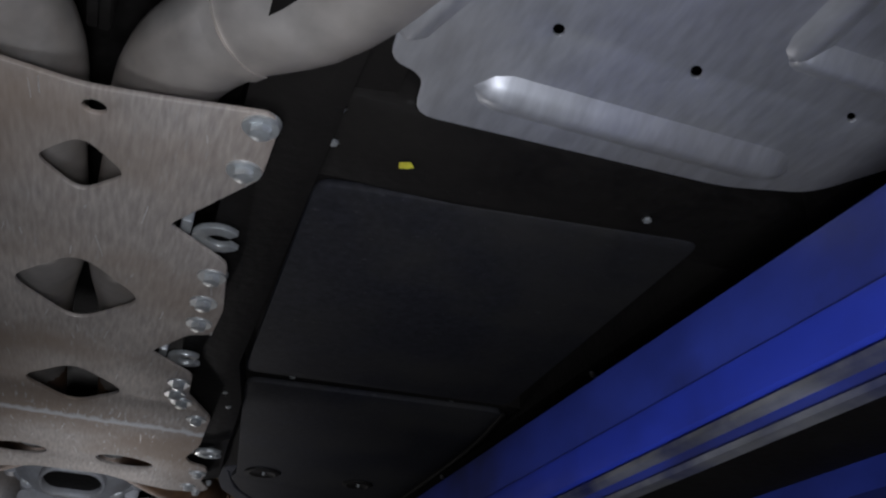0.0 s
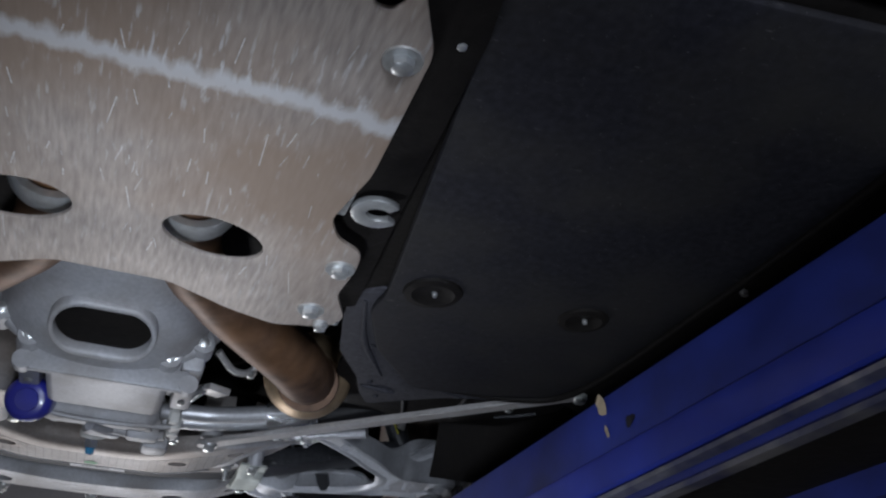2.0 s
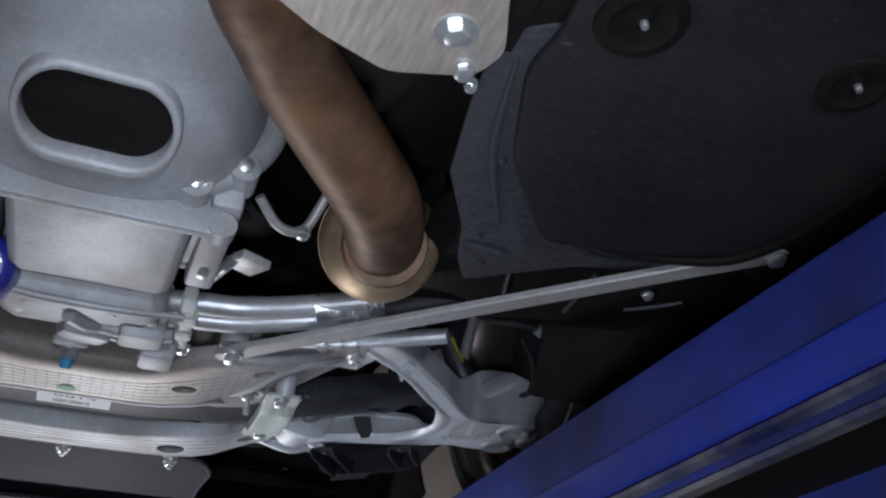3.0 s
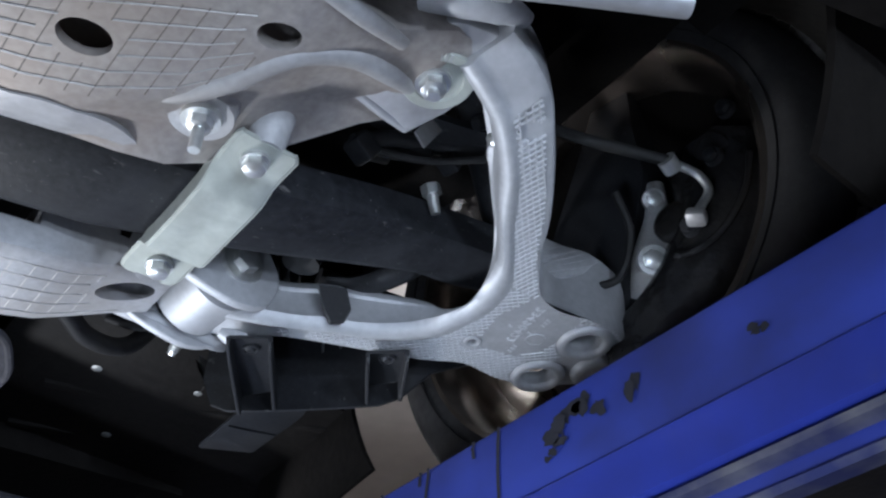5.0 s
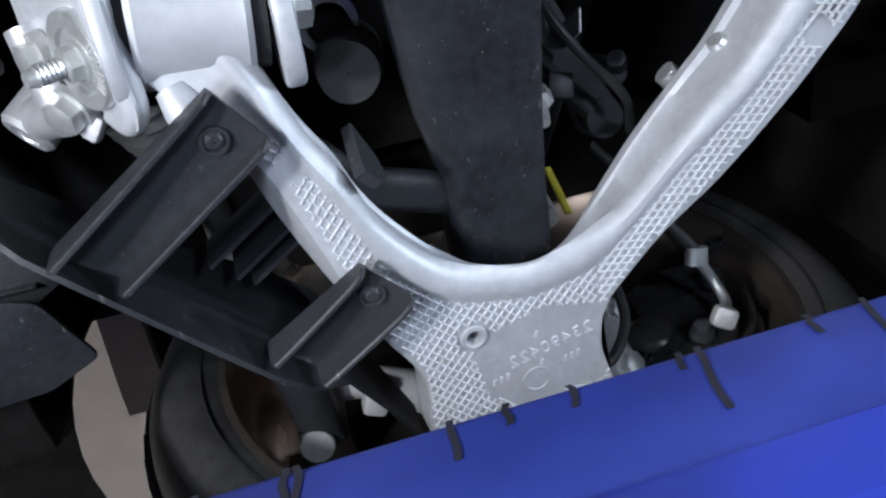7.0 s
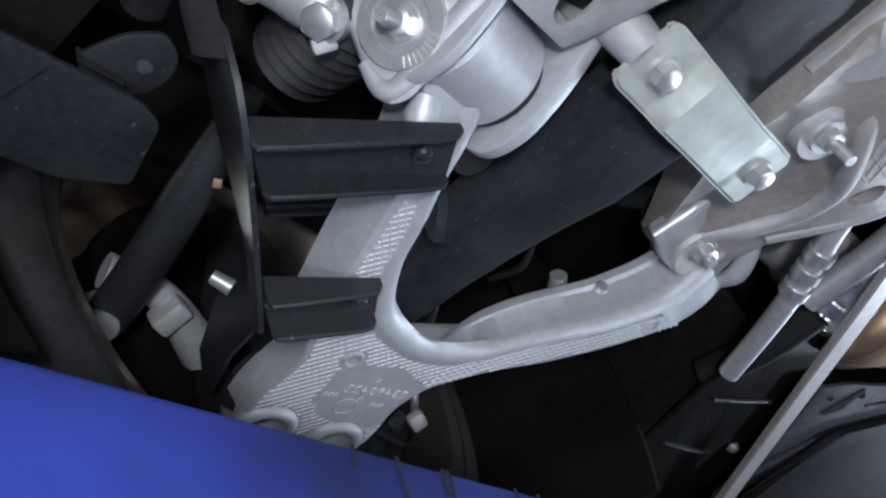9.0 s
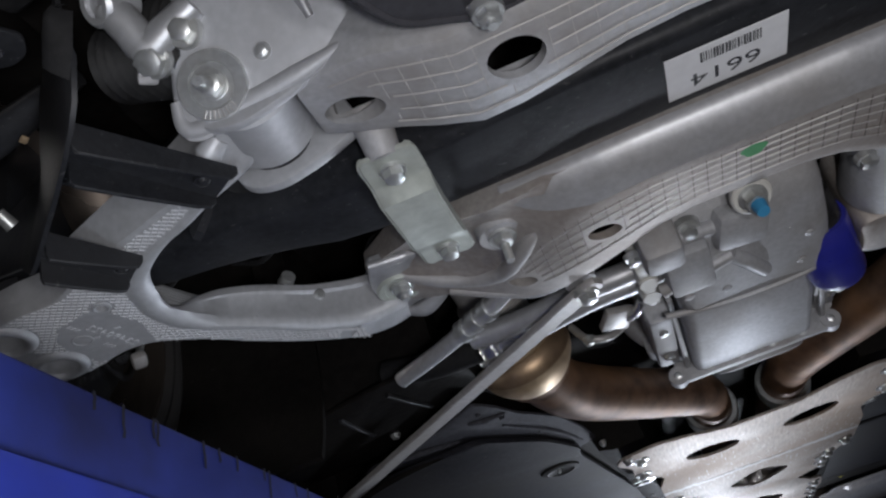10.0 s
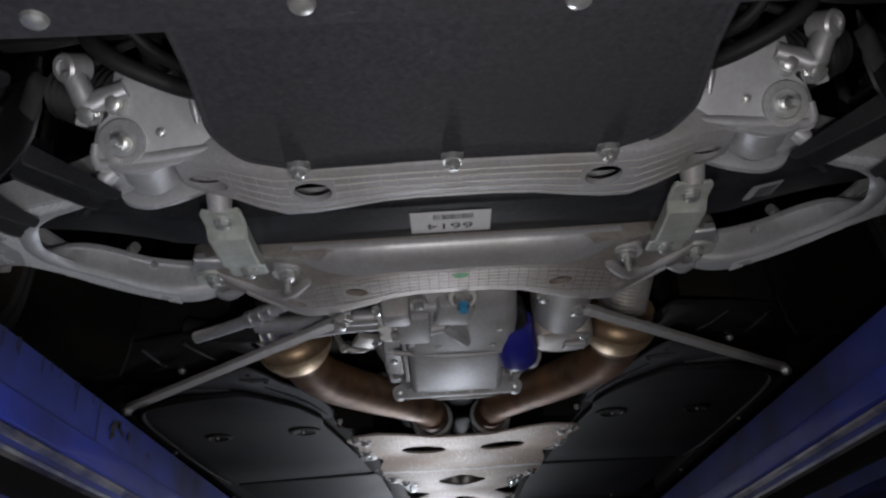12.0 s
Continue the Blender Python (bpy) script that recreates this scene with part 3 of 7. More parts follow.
def floor_panels():
    """Black floor coverings between tunnel and sill, of one side."""
    ob = thing("floor_panel", (0.36, -1.5, 1.785), "black rear floor panel with a raised border", "floor panel", "floor panels")
    loop = rounded([(0.178, -1.735), (0.540, -1.785), (0.560, -1.285), (0.196, -1.252)], 0.02)
    part("sheet", prism(bmesh.new(), loop, 1.786, 1.796, (), 0.004), PANEL, ob)
    ob = thing("floor_panel", (0.38, -0.9, 1.785), "black front floor panel with an arched front edge", "floor panel", "floor panels")
    loop = rounded([(0.205, -1.222), (0.566, -1.262), (0.588, -1.00), (0.586, -0.62), (0.560, -0.545), (0.500, -0.515), (0.378, -0.500), (0.300, -0.600), (0.262, -0.700),
                    (0.268, -0.735), (0.212, -1.140)], 0.02)
    sheet = part("sheet", prism(bmesh.new(), loop, 1.784, 1.794, (), 0.004), PANEL, ob)
    lip = [(0.566, -1.255, 1.785), (0.583, -1.10, 1.784), (0.589, -0.85, 1.784), (0.587, -0.64, 1.784), (0.563, -0.552, 1.784), (0.505, -0.520, 1.785), (0.430, -0.510, 1.787)]
    part("edge_lip", tube(bmesh.new(), lip, [0.003, 0.0055, 0.006, 0.006, 0.006, 0.005, 0.003], 10), UNDER, ob, "rolled black rubber edge")
    for x, y, r in ((0.310, -0.771, 0.032), (0.484, -0.778, 0.028)):
        bm = lathe(bmesh.new(), [(1.7835, r), (1.781, r * 0.96), (1.7795, r * 0.72), (1.7815, r * 0.62), (1.7825, r * 0.15), (1.79, r * 0.1), (1.79, r)], (x, y, 0), "z", 28)
        part("plug", bm, UNDER, ob, "round black rubber floor plug")
        bolt(ob, (x + 0.002, y, 1.781), r=0.0025, washer=1.2)
    ob = thing("tunnel_closing_panel", (0.32, -0.55, 1.80), "dull black plastic closing panel beside the exhaust pipe", "closing panel", "closing panels")
    loop = rounded([(0.236, -0.720), (0.275, -0.740), (0.320, -0.620), (0.400, -0.520), (0.500, -0.520), (0.540, -0.500), (0.520, -0.480), (0.440, -0.455), (0.350, -0.388), (0.328, -0.425), (0.309, -0.480), (0.266, -0.552), (0.244, -0.650)], 0.008)
    part("sheet", prism(bmesh.new(), loop, 1.7965, 1.8015, (), 0.0015), TRAY, ob)
    for pts in (((0.256, -0.700, 1.796), (0.284, -0.600, 1.795), (0.336, -0.500, 1.796)), ((0.322, -0.455, 1.796), (0.352, -0.452, 1.795), (0.372, -0.446, 1.796)), ((0.400, -0.500, 1.796), (0.450, -0.482, 1.794), (0.515, -0.490, 1.796))):
        part("fold", tube(bmesh.new(), pts, [0.002, 0.0045, 0.002], 8), TRAY, ob)
    for x, y in ((0.330, -0.470), (0.352, -0.425), (0.300, -0.585)):
        bolt(ob, (x, y, 1.797), r=0.0035, washer=1.5, mat=TRAY)
    # the cross rail between the panels, the rear beam and the sill
    ob = thing("cross_member", (0.37, -1.25, 1.79), "black coated steel cross member with rivets", "chassis beam", "chassis beams")
    bm = box(bmesh.new(), (0.165, -1.262, 1.795), (0.600, -1.215, 1.86), bevel=0.006)
    part("beam", bm, UNDER, ob)
    for x, y in ((0.263, -1.24), (0.49, -1.245)):
        bolt(ob, (x, y, 1.796), r=0.004, washer=1.4)
    ob = thing("cross_member", (0.37, -1.80, 1.78), "black coated rear cross beam with yellow overspray", "chassis beam", "chassis beams")
    bm = box(bmesh.new(), (0.150, -1.865, 1.788), (0.640, -1.742, 1.88), bevel=0.010)
    part("beam", bm, UNDER, ob)
    bm = bmesh.new()
    vs = [bm.verts.new((0.243 + a, -1.792 + b, 1.7872)) for a, b in ((-0.007, -0.003), (0.002, -0.007), (0.007, 0.0), (0.002, 0.004), (-0.005, 0.006))]
    bm.faces.new(vs[::-1])
    part("paint_fleck", bm, YELLOW, ob, smooth=0)
    for x, y in ((0.178, -1.80), (0.172, -1.846), (0.168, -1.86), (0.47, -1.80)):
        bolt(ob, (x, y, 1.789), r=0.004, washer=1.4)
    ob = thing("sill", (0.61, -1.3, 1.78), "black coated car sill with a folded seam", "car sill", "car sills")
    sec = [(0.590, 1.800), (0.594, 1.790), (0.604, 1.787), (0.618, 1.779), (0.622, 1.779), (0.626, 1.800), (0.80, 1.86), (0.80, 2.02), (0.590, 2.02)]
    part("sill_body", loft(bmesh.new(), [[(x, y, z) for x, z in sec] for y in (-2.6, -2.0, -1.4, -0.9, -0.52)]), UNDER, ob)
    for y in (-1.45, -0.90):
        bolt(ob, (0.606, y, 1.786), r=0.0040, washer=1.4, mat=STEEL)
    ob = thing("tunnel_rail", (0.17, -1.3, 1.77), "black coated tunnel side rail under the floor", "chassis beam", "chassis beams")
    sec = [(0.100, 1.772), (0.148, 1.770), (0.172, 1.776), (0.176, 1.796), (0.210, 1.800), (0.210, 1.88), (0.100, 1.88)]
    rings = []
    for y, dx in ((-2.4, 0.0), (-1.9, 0.0), (-1.3, 0.012), (-1.15, 0.040), (-0.9, 0.055), (-0.72, 0.068)):
        rings.append([(x + dx, y, z) for x, z in sec])
    part("rail", loft(bmesh.new(), rings), UNDER, ob)
    for x, y in ((0.182, -1.20), (0.195, -1.14), (0.228, -0.68)):
        bolt(ob, (x, y, 1.774), r=0.004, washer=1.3)


def heat_shield():
    ob = thing("heat_shield", (0.40, -2.1, 1.79), "pressed aluminium heat shield with ribs and small slots", "heat shield", "heat shields")
    loop = rounded([(0.180, -1.990), (0.187, -1.925), (0.215, -1.918), (0.222, -1.873), (0.490, -1.884), (0.560, -1.905), (0.605, -1.980), (0.605, -2.50), (0.150, -2.50), (0.155, -2.10)], 0.018)
    slots = [circle(0.282, -1.997, 0.006, 0.004, 60, 10), circle(0.388, -1.997, 0.007, 0.004, 50, 10), circle(0.519, -1.999, 0.006, 0.003, 40, 10)]
    part("sheet", prism(bmesh.new(), loop, 1.778, 1.781, slots, 0.0008), SHIELD, ob)
    for (x0, y0), (x1, y1), w, h in (((0.262, -1.922), (0.512, -1.923), 0.022, 0.012), ((0.440, -2.040), (0.60, -2.040), 0.016, 0.010), ((0.440, -2.040), (0.432, -2.30), 0.016, 0.010), ((0.190, -1.955), (0.225, -2.060), 0.014, 0.009)):
        d = Vector((x1 - x0, y1 - y0, 0))
        q = Vector((-d.y, d.x, 0)).normalized()
        rings = []
        for s, k in ((-0.04, 0.05), (0.0, 0.75), (0.05, 1.0), (0.95, 1.0), (1.0, 0.75), (1.04, 0.05)):
            p = Vector((x0, y0, 1.7785)) + d * s
            rings.append([p + q * w * c * k + Vector((0, 0, -h * k * e)) for c, e in ((-1, 0), (-0.6, 0.45), (-0.2, 0.95), (0.2, 0.95), (0.6, 0.45), (1, 0))])
        part("rib", loft(bmesh.new(), rings), SHIELD, ob, smooth=60)


def rear_exhaust():
    ob = thing("exhaust_pipes", (0, -1.2, 1.80), "pair of heat-browned exhaust pipes running down the tunnel", "exhaust pipe")
    for s in (1, -1):
        cx = TUNNEL_CX
        bm = tube(bmesh.new(), [(cx + s * 0.272, -0.388, 1.820), (cx + s * 0.253, -0.445, 1.803), (cx + s * 0.224, -0.500, 1.798), (cx + s * 0.163, -0.577, 1.796), (cx + s * 0.108, -0.648, 1.797), (cx + s * 0.066, -0.735, 1.800),
                                (cx + s * 0.056, -0.95, 1.810), (cx + s * 0.055, -1.10, 1.812)], [0.038, 0.038, 0.038, 0.036, 0.034, 0.033, 0.033, 0.033], 22)
        part("front_pipe", bm, EXHAUST, ob)
        part("pipe_clamp", lathe_between(bmesh.new(), (cx + s * 0.060, -0.842, 1.803), (0, 1, 0.05), [(0, 0.034), (0, 0.041), (0.003, 0.0425), (0.027, 0.0425), (0.030, 0.041), (0.030, 0.034)], 32), ZINC, ob, "bright steel pipe clamp")
        bm = tube(bmesh.new(), [(cx + s * 0.055, -1.09, 1.812), (cx + s * 0.050, -1.35, 1.808), (cx + s * 0.040, -1.50, 1.800), (cx + s * 0.046, -1.68, 1.806), (cx + s * 0.052, -1.80, 1.812), (cx + s * 0.085, -1.875, 1.808), (cx + s * 0.15, -1.95, 1.800), (cx + s * 0.20, -2.08, 1.80)], [0.033, 0.036, 0.039, 0.039, 0.040, 0.040, 0.042, 0.046], 22)
        part("rear_pipe", bm, PIPE, ob, "pale dull stainless rear pipe")
        bm = bmesh.new()
        bm = tube(bm, [(cx + s * 0.094, -1.886, 1.8075), (cx + s * 0.101, -1.895, 1.807)], 0.0435, 22)
        part("weld_ring", bm, PIPE, ob)
        part("hanger", box(bmesh.new(), (cx + s * 0.004 - 0.004, -1.90, 1.79), (cx + s * 0.004 + 0.004, -1.86, 1.87), bevel=0.002), UNDER, ob)


def catalyst():
    ob = thing("catalytic_converter", (0.262, -0.33, 1.80), "straw-tinted steel catalytic converter can above the exhaust flange", "exhaust part", "catalytic converters")
    ax = Vector((0.12, 0.80, 0.55)).normalized()
    p = Vector((0.262, -0.398, 1.812))
    bm = bmesh.new()
    lathe_between(bm, p, ax, [(-0.010, 0.036), (-0.006, 0.042), (0.000, 0.0475), (0.008, 0.0535), (0.017, 0.0585), (0.026, 0.0615), (0.034, 0.0622), (0.034, 0.03)])
    part("cone", bm, GOLD, ob, "bright straw-coloured cone")
    bm = bmesh.new()
    lathe_between(bm, p, ax, [(0.033, 0.03), (0.033, 0.0625), (0.046, 0.0615), (0.056, 0.052), (0.060, 0.046), (0.060, 0.03)])
    part("can", bm, CAN, ob)
    bm = bmesh.new()
    lathe_between(bm, p, ax, [(0.058, 0.03), (0.058, 0.0535), (0.061, 0.055), (0.066, 0.055), (0.068, 0.0535), (0.068, 0.03)])
    part("band", bm, GOLD, ob)
    bm = bmesh.new()
    lathe_between(bm, p, ax, [(0.066, 0.001), (0.066, 0.036)] + [(0.070 + 0.0035 * k, 0.040 - 0.003 * (k % 2)) for k in range(18)] + [(0.134, 0.034), (0.160, 0.034), (0.160, 0.001)])
    part("flex_joint", bm, STEEL, ob, "ribbed bright flexible joint", smooth=20)
    bm = bmesh.new()
    rod(bm, p - ax * 0.012, p - ax * 0.004, 0.0405, 0.0435, 28)
    part("weld_ring", bm, EXHAUST, ob)


def engine():
    ob = thing("engine_sump", (0, -0.3, 1.76), "grey cast engine sump and bell housing with an oval opening", "engine")
    # bell housing, a shallow drum whose low side shows
    cx = -0.010
    rings = []
    for y, half, z in ((-0.717, 0.060, 1.840), (-0.682, 0.082, 1.824), (-0.612, 0.104, 1.793), (-0.540, 0.122, 1.762), (-0.492, 0.132, 1.748), (-0.466, 0.135, 1.746)):
        rings.append([(cx + half * math.cos(a), y, z + 0.16 - (0.16 + 0.014 * math.cos(2 * a)) * math.sin(a) ** 0.8) for a in np.linspace(0.0, math.pi, 29)])
    bell = part("bell_housing", loft(bmesh.new(), rings), CAST, ob, "pale grey cast bell housing", smooth=60)
    tilt = lambda x, y: -0.43 * (y + 0.540)

    def oval(rx, ry):
        return [(cx + (0.024 if math.cos(a) > 0 else -0.024) + rx * math.cos(a), -0.540 + ry * math.sin(a)) for a in np.linspace(0, 2 * math.pi, 40, endpoint=False)]

    cut(bell, prism(bmesh.new(), oval(0.031, 0.033), 1.735, 1.792, (), 0, tilt))
    part("opening_rim", prism(bmesh.new(), oval(0.0365, 0.0395), 1.7705, 1.786, [oval(0.030, 0.032)], 0.003, tilt), CAST, ob)
    # a black sheet stands in for the shade inside the opening
    part("opening_backing", prism(bmesh.new(), oval(0.0305, 0.0325), 1.7840, 1.789, (), 0.0005, tilt), UNDER, ob, "black backing that darkens the opening")
    # rear flange with its bolts
    edge = lambda a: 1.925 - 0.151 * math.sin(a) ** 0.6
    pts = [(cx + 0.146 * math.cos(a), -0.462, edge(a)) for a in np.linspace(0.06, math.pi - 0.06, 17)]
    part("flange", tube(bmesh.new(), pts, 0.013, 14, 3), CAST, ob)
    for k, a in enumerate((0.62, 0.98, math.pi - 0.98, math.pi - 0.62)):
        at = Vector((cx + 0.146 * math.cos(a), -0.467, edge(a)))
        part("bolt_boss", rod(bmesh.new(), at + Vector((0, 0.02, -0.008)), at + Vector((0, -0.010, -0.008)), 0.015, 0.014, 20), CAST, ob)
        bolt(ob, at + Vector((0, -0.009, -0.008)), (0, -0.95, -0.3), 0.007, 1.4)
    # webs between flange and sump
    for x in (0.084, -0.088):
        bm = prism(bmesh.new(), rounded([(-0.456, 1.760), (-0.300, 1.795), (-0.300, 1.86), (-0.456, 1.86)], 0.006), 0, 0.007, (), 0.0015)
        for v in bm.verts:
            v.co = Vector((x + v.co.z - 0.0035, v.co.x, v.co.y))
        bmesh.ops.recalc_face_normals(bm, faces=bm.faces)
        part("web", bm, CAST, ob)
    # sump, behind and ahead
    def slab(name, stations, mat, label=""):
        rings = []
        for y, x0, x1, z, r in stations:
            rings.append([(x0, y, 1.90), (x0, y, z + r), (x0 + r * 0.3, y, z + r * 0.3), (x0 + r, y, z), (x1 - r, y, z), (x1 - r * 0.3, y, z + r * 0.3), (x1, y, z + r), (x1, y, 1.90)])
        return part(name, loft(bmesh.new(), rings), mat, ob, label, smooth=50)
    slab("rear_sump", [(-0.452, -0.064, 0.072, 1.766, 0.010), (-0.444, -0.070, 0.078, 1.752, 0.010), (-0.32, -0.070, 0.078, 1.757, 0.012), (-0.285, -0.068, 0.076, 1.770, 0.012)], CAST)
    slab("front_sump", [(-0.278, -0.082, 0.074, 1.772, 0.014), (-0.262, -0.086, 0.080, 1.757, 0.014), (-0.20, -0.086, 0.078, 1.769, 0.018), (-0.15, -0.084, 0.082, 1.784, 0.02), (-0.118, -0.080, 0.084, 1.800, 0.02), (-0.100, -0.074, 0.078, 1.84, 0.02)], CAST)
    for s, x in ((1, 0.102), (-1, -0.094)):
        bm = box(bmesh.new(), (x - 0.014, -0.458, 1.776), (x + 0.014, -0.30, 1.86), bevel=0.006)
        part("side_flange", bm, CAST, ob)
        bolt(ob, (x, -0.415, 1.778), r=0.007, washer=1.4)
        bolt(ob, (x, -0.335, 1.778), r=0.006, washer=1.4)
    for x in (-0.045, -0.015, 0.018, 0.05):
        bolt(ob, (x, -0.452, 1.780), (0, -0.6, -0.8), r=0.0055, washer=1.3)
    bm = box(bmesh.new(), (-0.094, -0.458, 1.747), (0.100, -0.447, 1.775), bevel=0.003)
    for x in (-0.094, 0.100):
        rod(bm, (x, -0.4605, 1.757), (x, -0.4445, 1.757), 0.012, 0.012, 18)
    part("sump_flange", bm, CAST, ob)
    for x in (-0.094, -0.058, -0.02, 0.02, 0.06, 0.100):
        bolt(ob, (x, -0.4465, 1.757), (0, 1, -0.1), 0.0055, 1.35)
    part("sump_block", box(bmesh.new(), (0.040, -0.215, 1.762), (0.088, -0.150, 1.83), pose(0, 0, 0, 14, 0, 0), 0.007), CAST, ob)
    part("sump_block", box(bmesh.new(), (-0.020, -0.175, 1.770), (0.034, -0.128, 1.83), pose(0, 0, 0, 16, 0, 12), 0.009), CAST, ob)
    part("sump_seam", tube(bmesh.new(), [(-0.086, -0.262, 1.764), (-0.04, -0.266, 1.757), (0.03, -0.264, 1.757), (0.098, -0.258, 1.764)], 0.004, 8), CAST, ob)
    for x, y, z in ((-0.060, -0.200, 1.770), (0.030, -0.240, 1.762), (-0.05, -0.24, 1.762), (0.07, -0.23, 1.764)):
        part("cast_lug", lathe(bmesh.new(), [(z + 0.006, 0.007), (z - 0.001, 0.0055), (z - 0.002, 0.003), (z - 0.002, 0.0005), (z + 0.006, 0.0005)], (x, y, 0), "z", 16), CAST, ob)
    for (x0, y0), (x1, y1) in (((0.095, -0.20), (0.02, -0.185)), ((0.02, -0.185), (-0.01, -0.225)), ((0.09, -0.135), (0.03, -0.14))):
        zs = [1.769 + 0.31 * (y + 0.20) for y in (y0, y1)]
        part("cast_rib", tube(bmesh.new(), [(x0, y0, zs[0]), ((x0 + x1) / 2, (y0 + y1) / 2 + 0.004, sum(zs) / 2 - 0.002), (x1, y1, zs[1])], 0.008, 10), CAST, ob)
    bm = box(bmesh.new(), (0.066, -0.15, 1.762), (0.106, -0.105, 1.83), bevel=0.008)
    part("mounting_ear", bm, CAST, ob)
    plug = part("drain_plug", rod(rod(bmesh.new(), (-0.006, -0.122, 1.82), (-0.006, -0.100, 1.781), 0.016, 0.014, 20), (-0.006, -0.106, 1.792), (-0.006, -0.094, 1.769), 0.0105, 0.0105, 6), ZINC, ob)
    part("collar", lathe_between(bmesh.new(), (-0.006, -0.1055, 1.7915), (0, 0.012, -0.023), [(0, 0.009), (0, 0.0175), (0.002, 0.0195), (0.009, 0.0195), (0.011, 0.0175), (0.011, 0.009)], 28), WHITE, plug, "white plastic collar")
    part("thread_cap", rod(bmesh.new(), (-0.006, -0.094, 1.769), (-0.006, -0.089, 1.759), 0.0075, 0.006, 16), SKYBLUE, plug, "small blue plastic cap")
    bolt(ob, (0.055, -0.128, 1.79), (0, 0.3, -1), 0.009, 1.5)


def oil_filter():
    ob = thing("oil_filter", (-0.105, -0.30, 1.77), "dark blue spin-on oil filter beside the sump", "oil filter")
    ax = Vector((-0.12, -0.85, -0.38)).normalized()
    p = Vector((-0.077, -0.200, 1.806))
    bm = bmesh.new()
    lathe_between(bm, p, ax, [(0.030, 0.001), (0.030, 0.0275), (0.034, 0.029), (0.106, 0.031), (0.112, 0.0300), (0.117, 0.0265), (0.1195, 0.021), (0.1195, 0.001)])
    can = part("can", bm, FILTER, ob)
    bm = bmesh.new()
    rod(bm, p + ax * 0.119, p + ax * 0.122, 0.016, 0.015, 12)
    part("end_cap", bm, FILTER, ob)
    bm = bmesh.new()
    rod(bm, p - ax * 0.01, p + ax * 0.033, 0.019, 0.024, 24)
    part("mount", bm, IRON, ob, "dark iron filter mount")


def starter():
    ob = thing("compressor_housing", (-0.16, -0.25, 1.77), "grey cast compressor housing beside the sump", "engine part")
    bm = bmesh.new()
    rod(bm, (-0.154, -0.115, 1.815), (-0.154, -0.225, 1.806), 0.036, 0.042, 28)
    part("body", bm, CAST, ob)
    bm = bmesh.new()
    loop = rounded([(-0.112, -0.226), (-0.196, -0.222), (-0.206, -0.272), (-0.196, -0.310), (-0.150, -0.318), (-0.118, -0.300)], 0.016)
    part("end_housing", prism(bmesh.new(), loop, 1.766, 1.86, (), 0.008), CAST_DUSTY, ob, "dusty grey end housing")
    part("pad", box(bmesh.new(), (-0.192, -0.285, 1.760), (-0.158, -0.262, 1.768), None, 0.003), CAST, ob)
    bolt(ob, (-0.184, -0.240, 1.767), r=0.006, washer=1.4)
    bolt(ob, (-0.12, -0.13, 1.79), r=0.009, washer=1.3, name="lug")


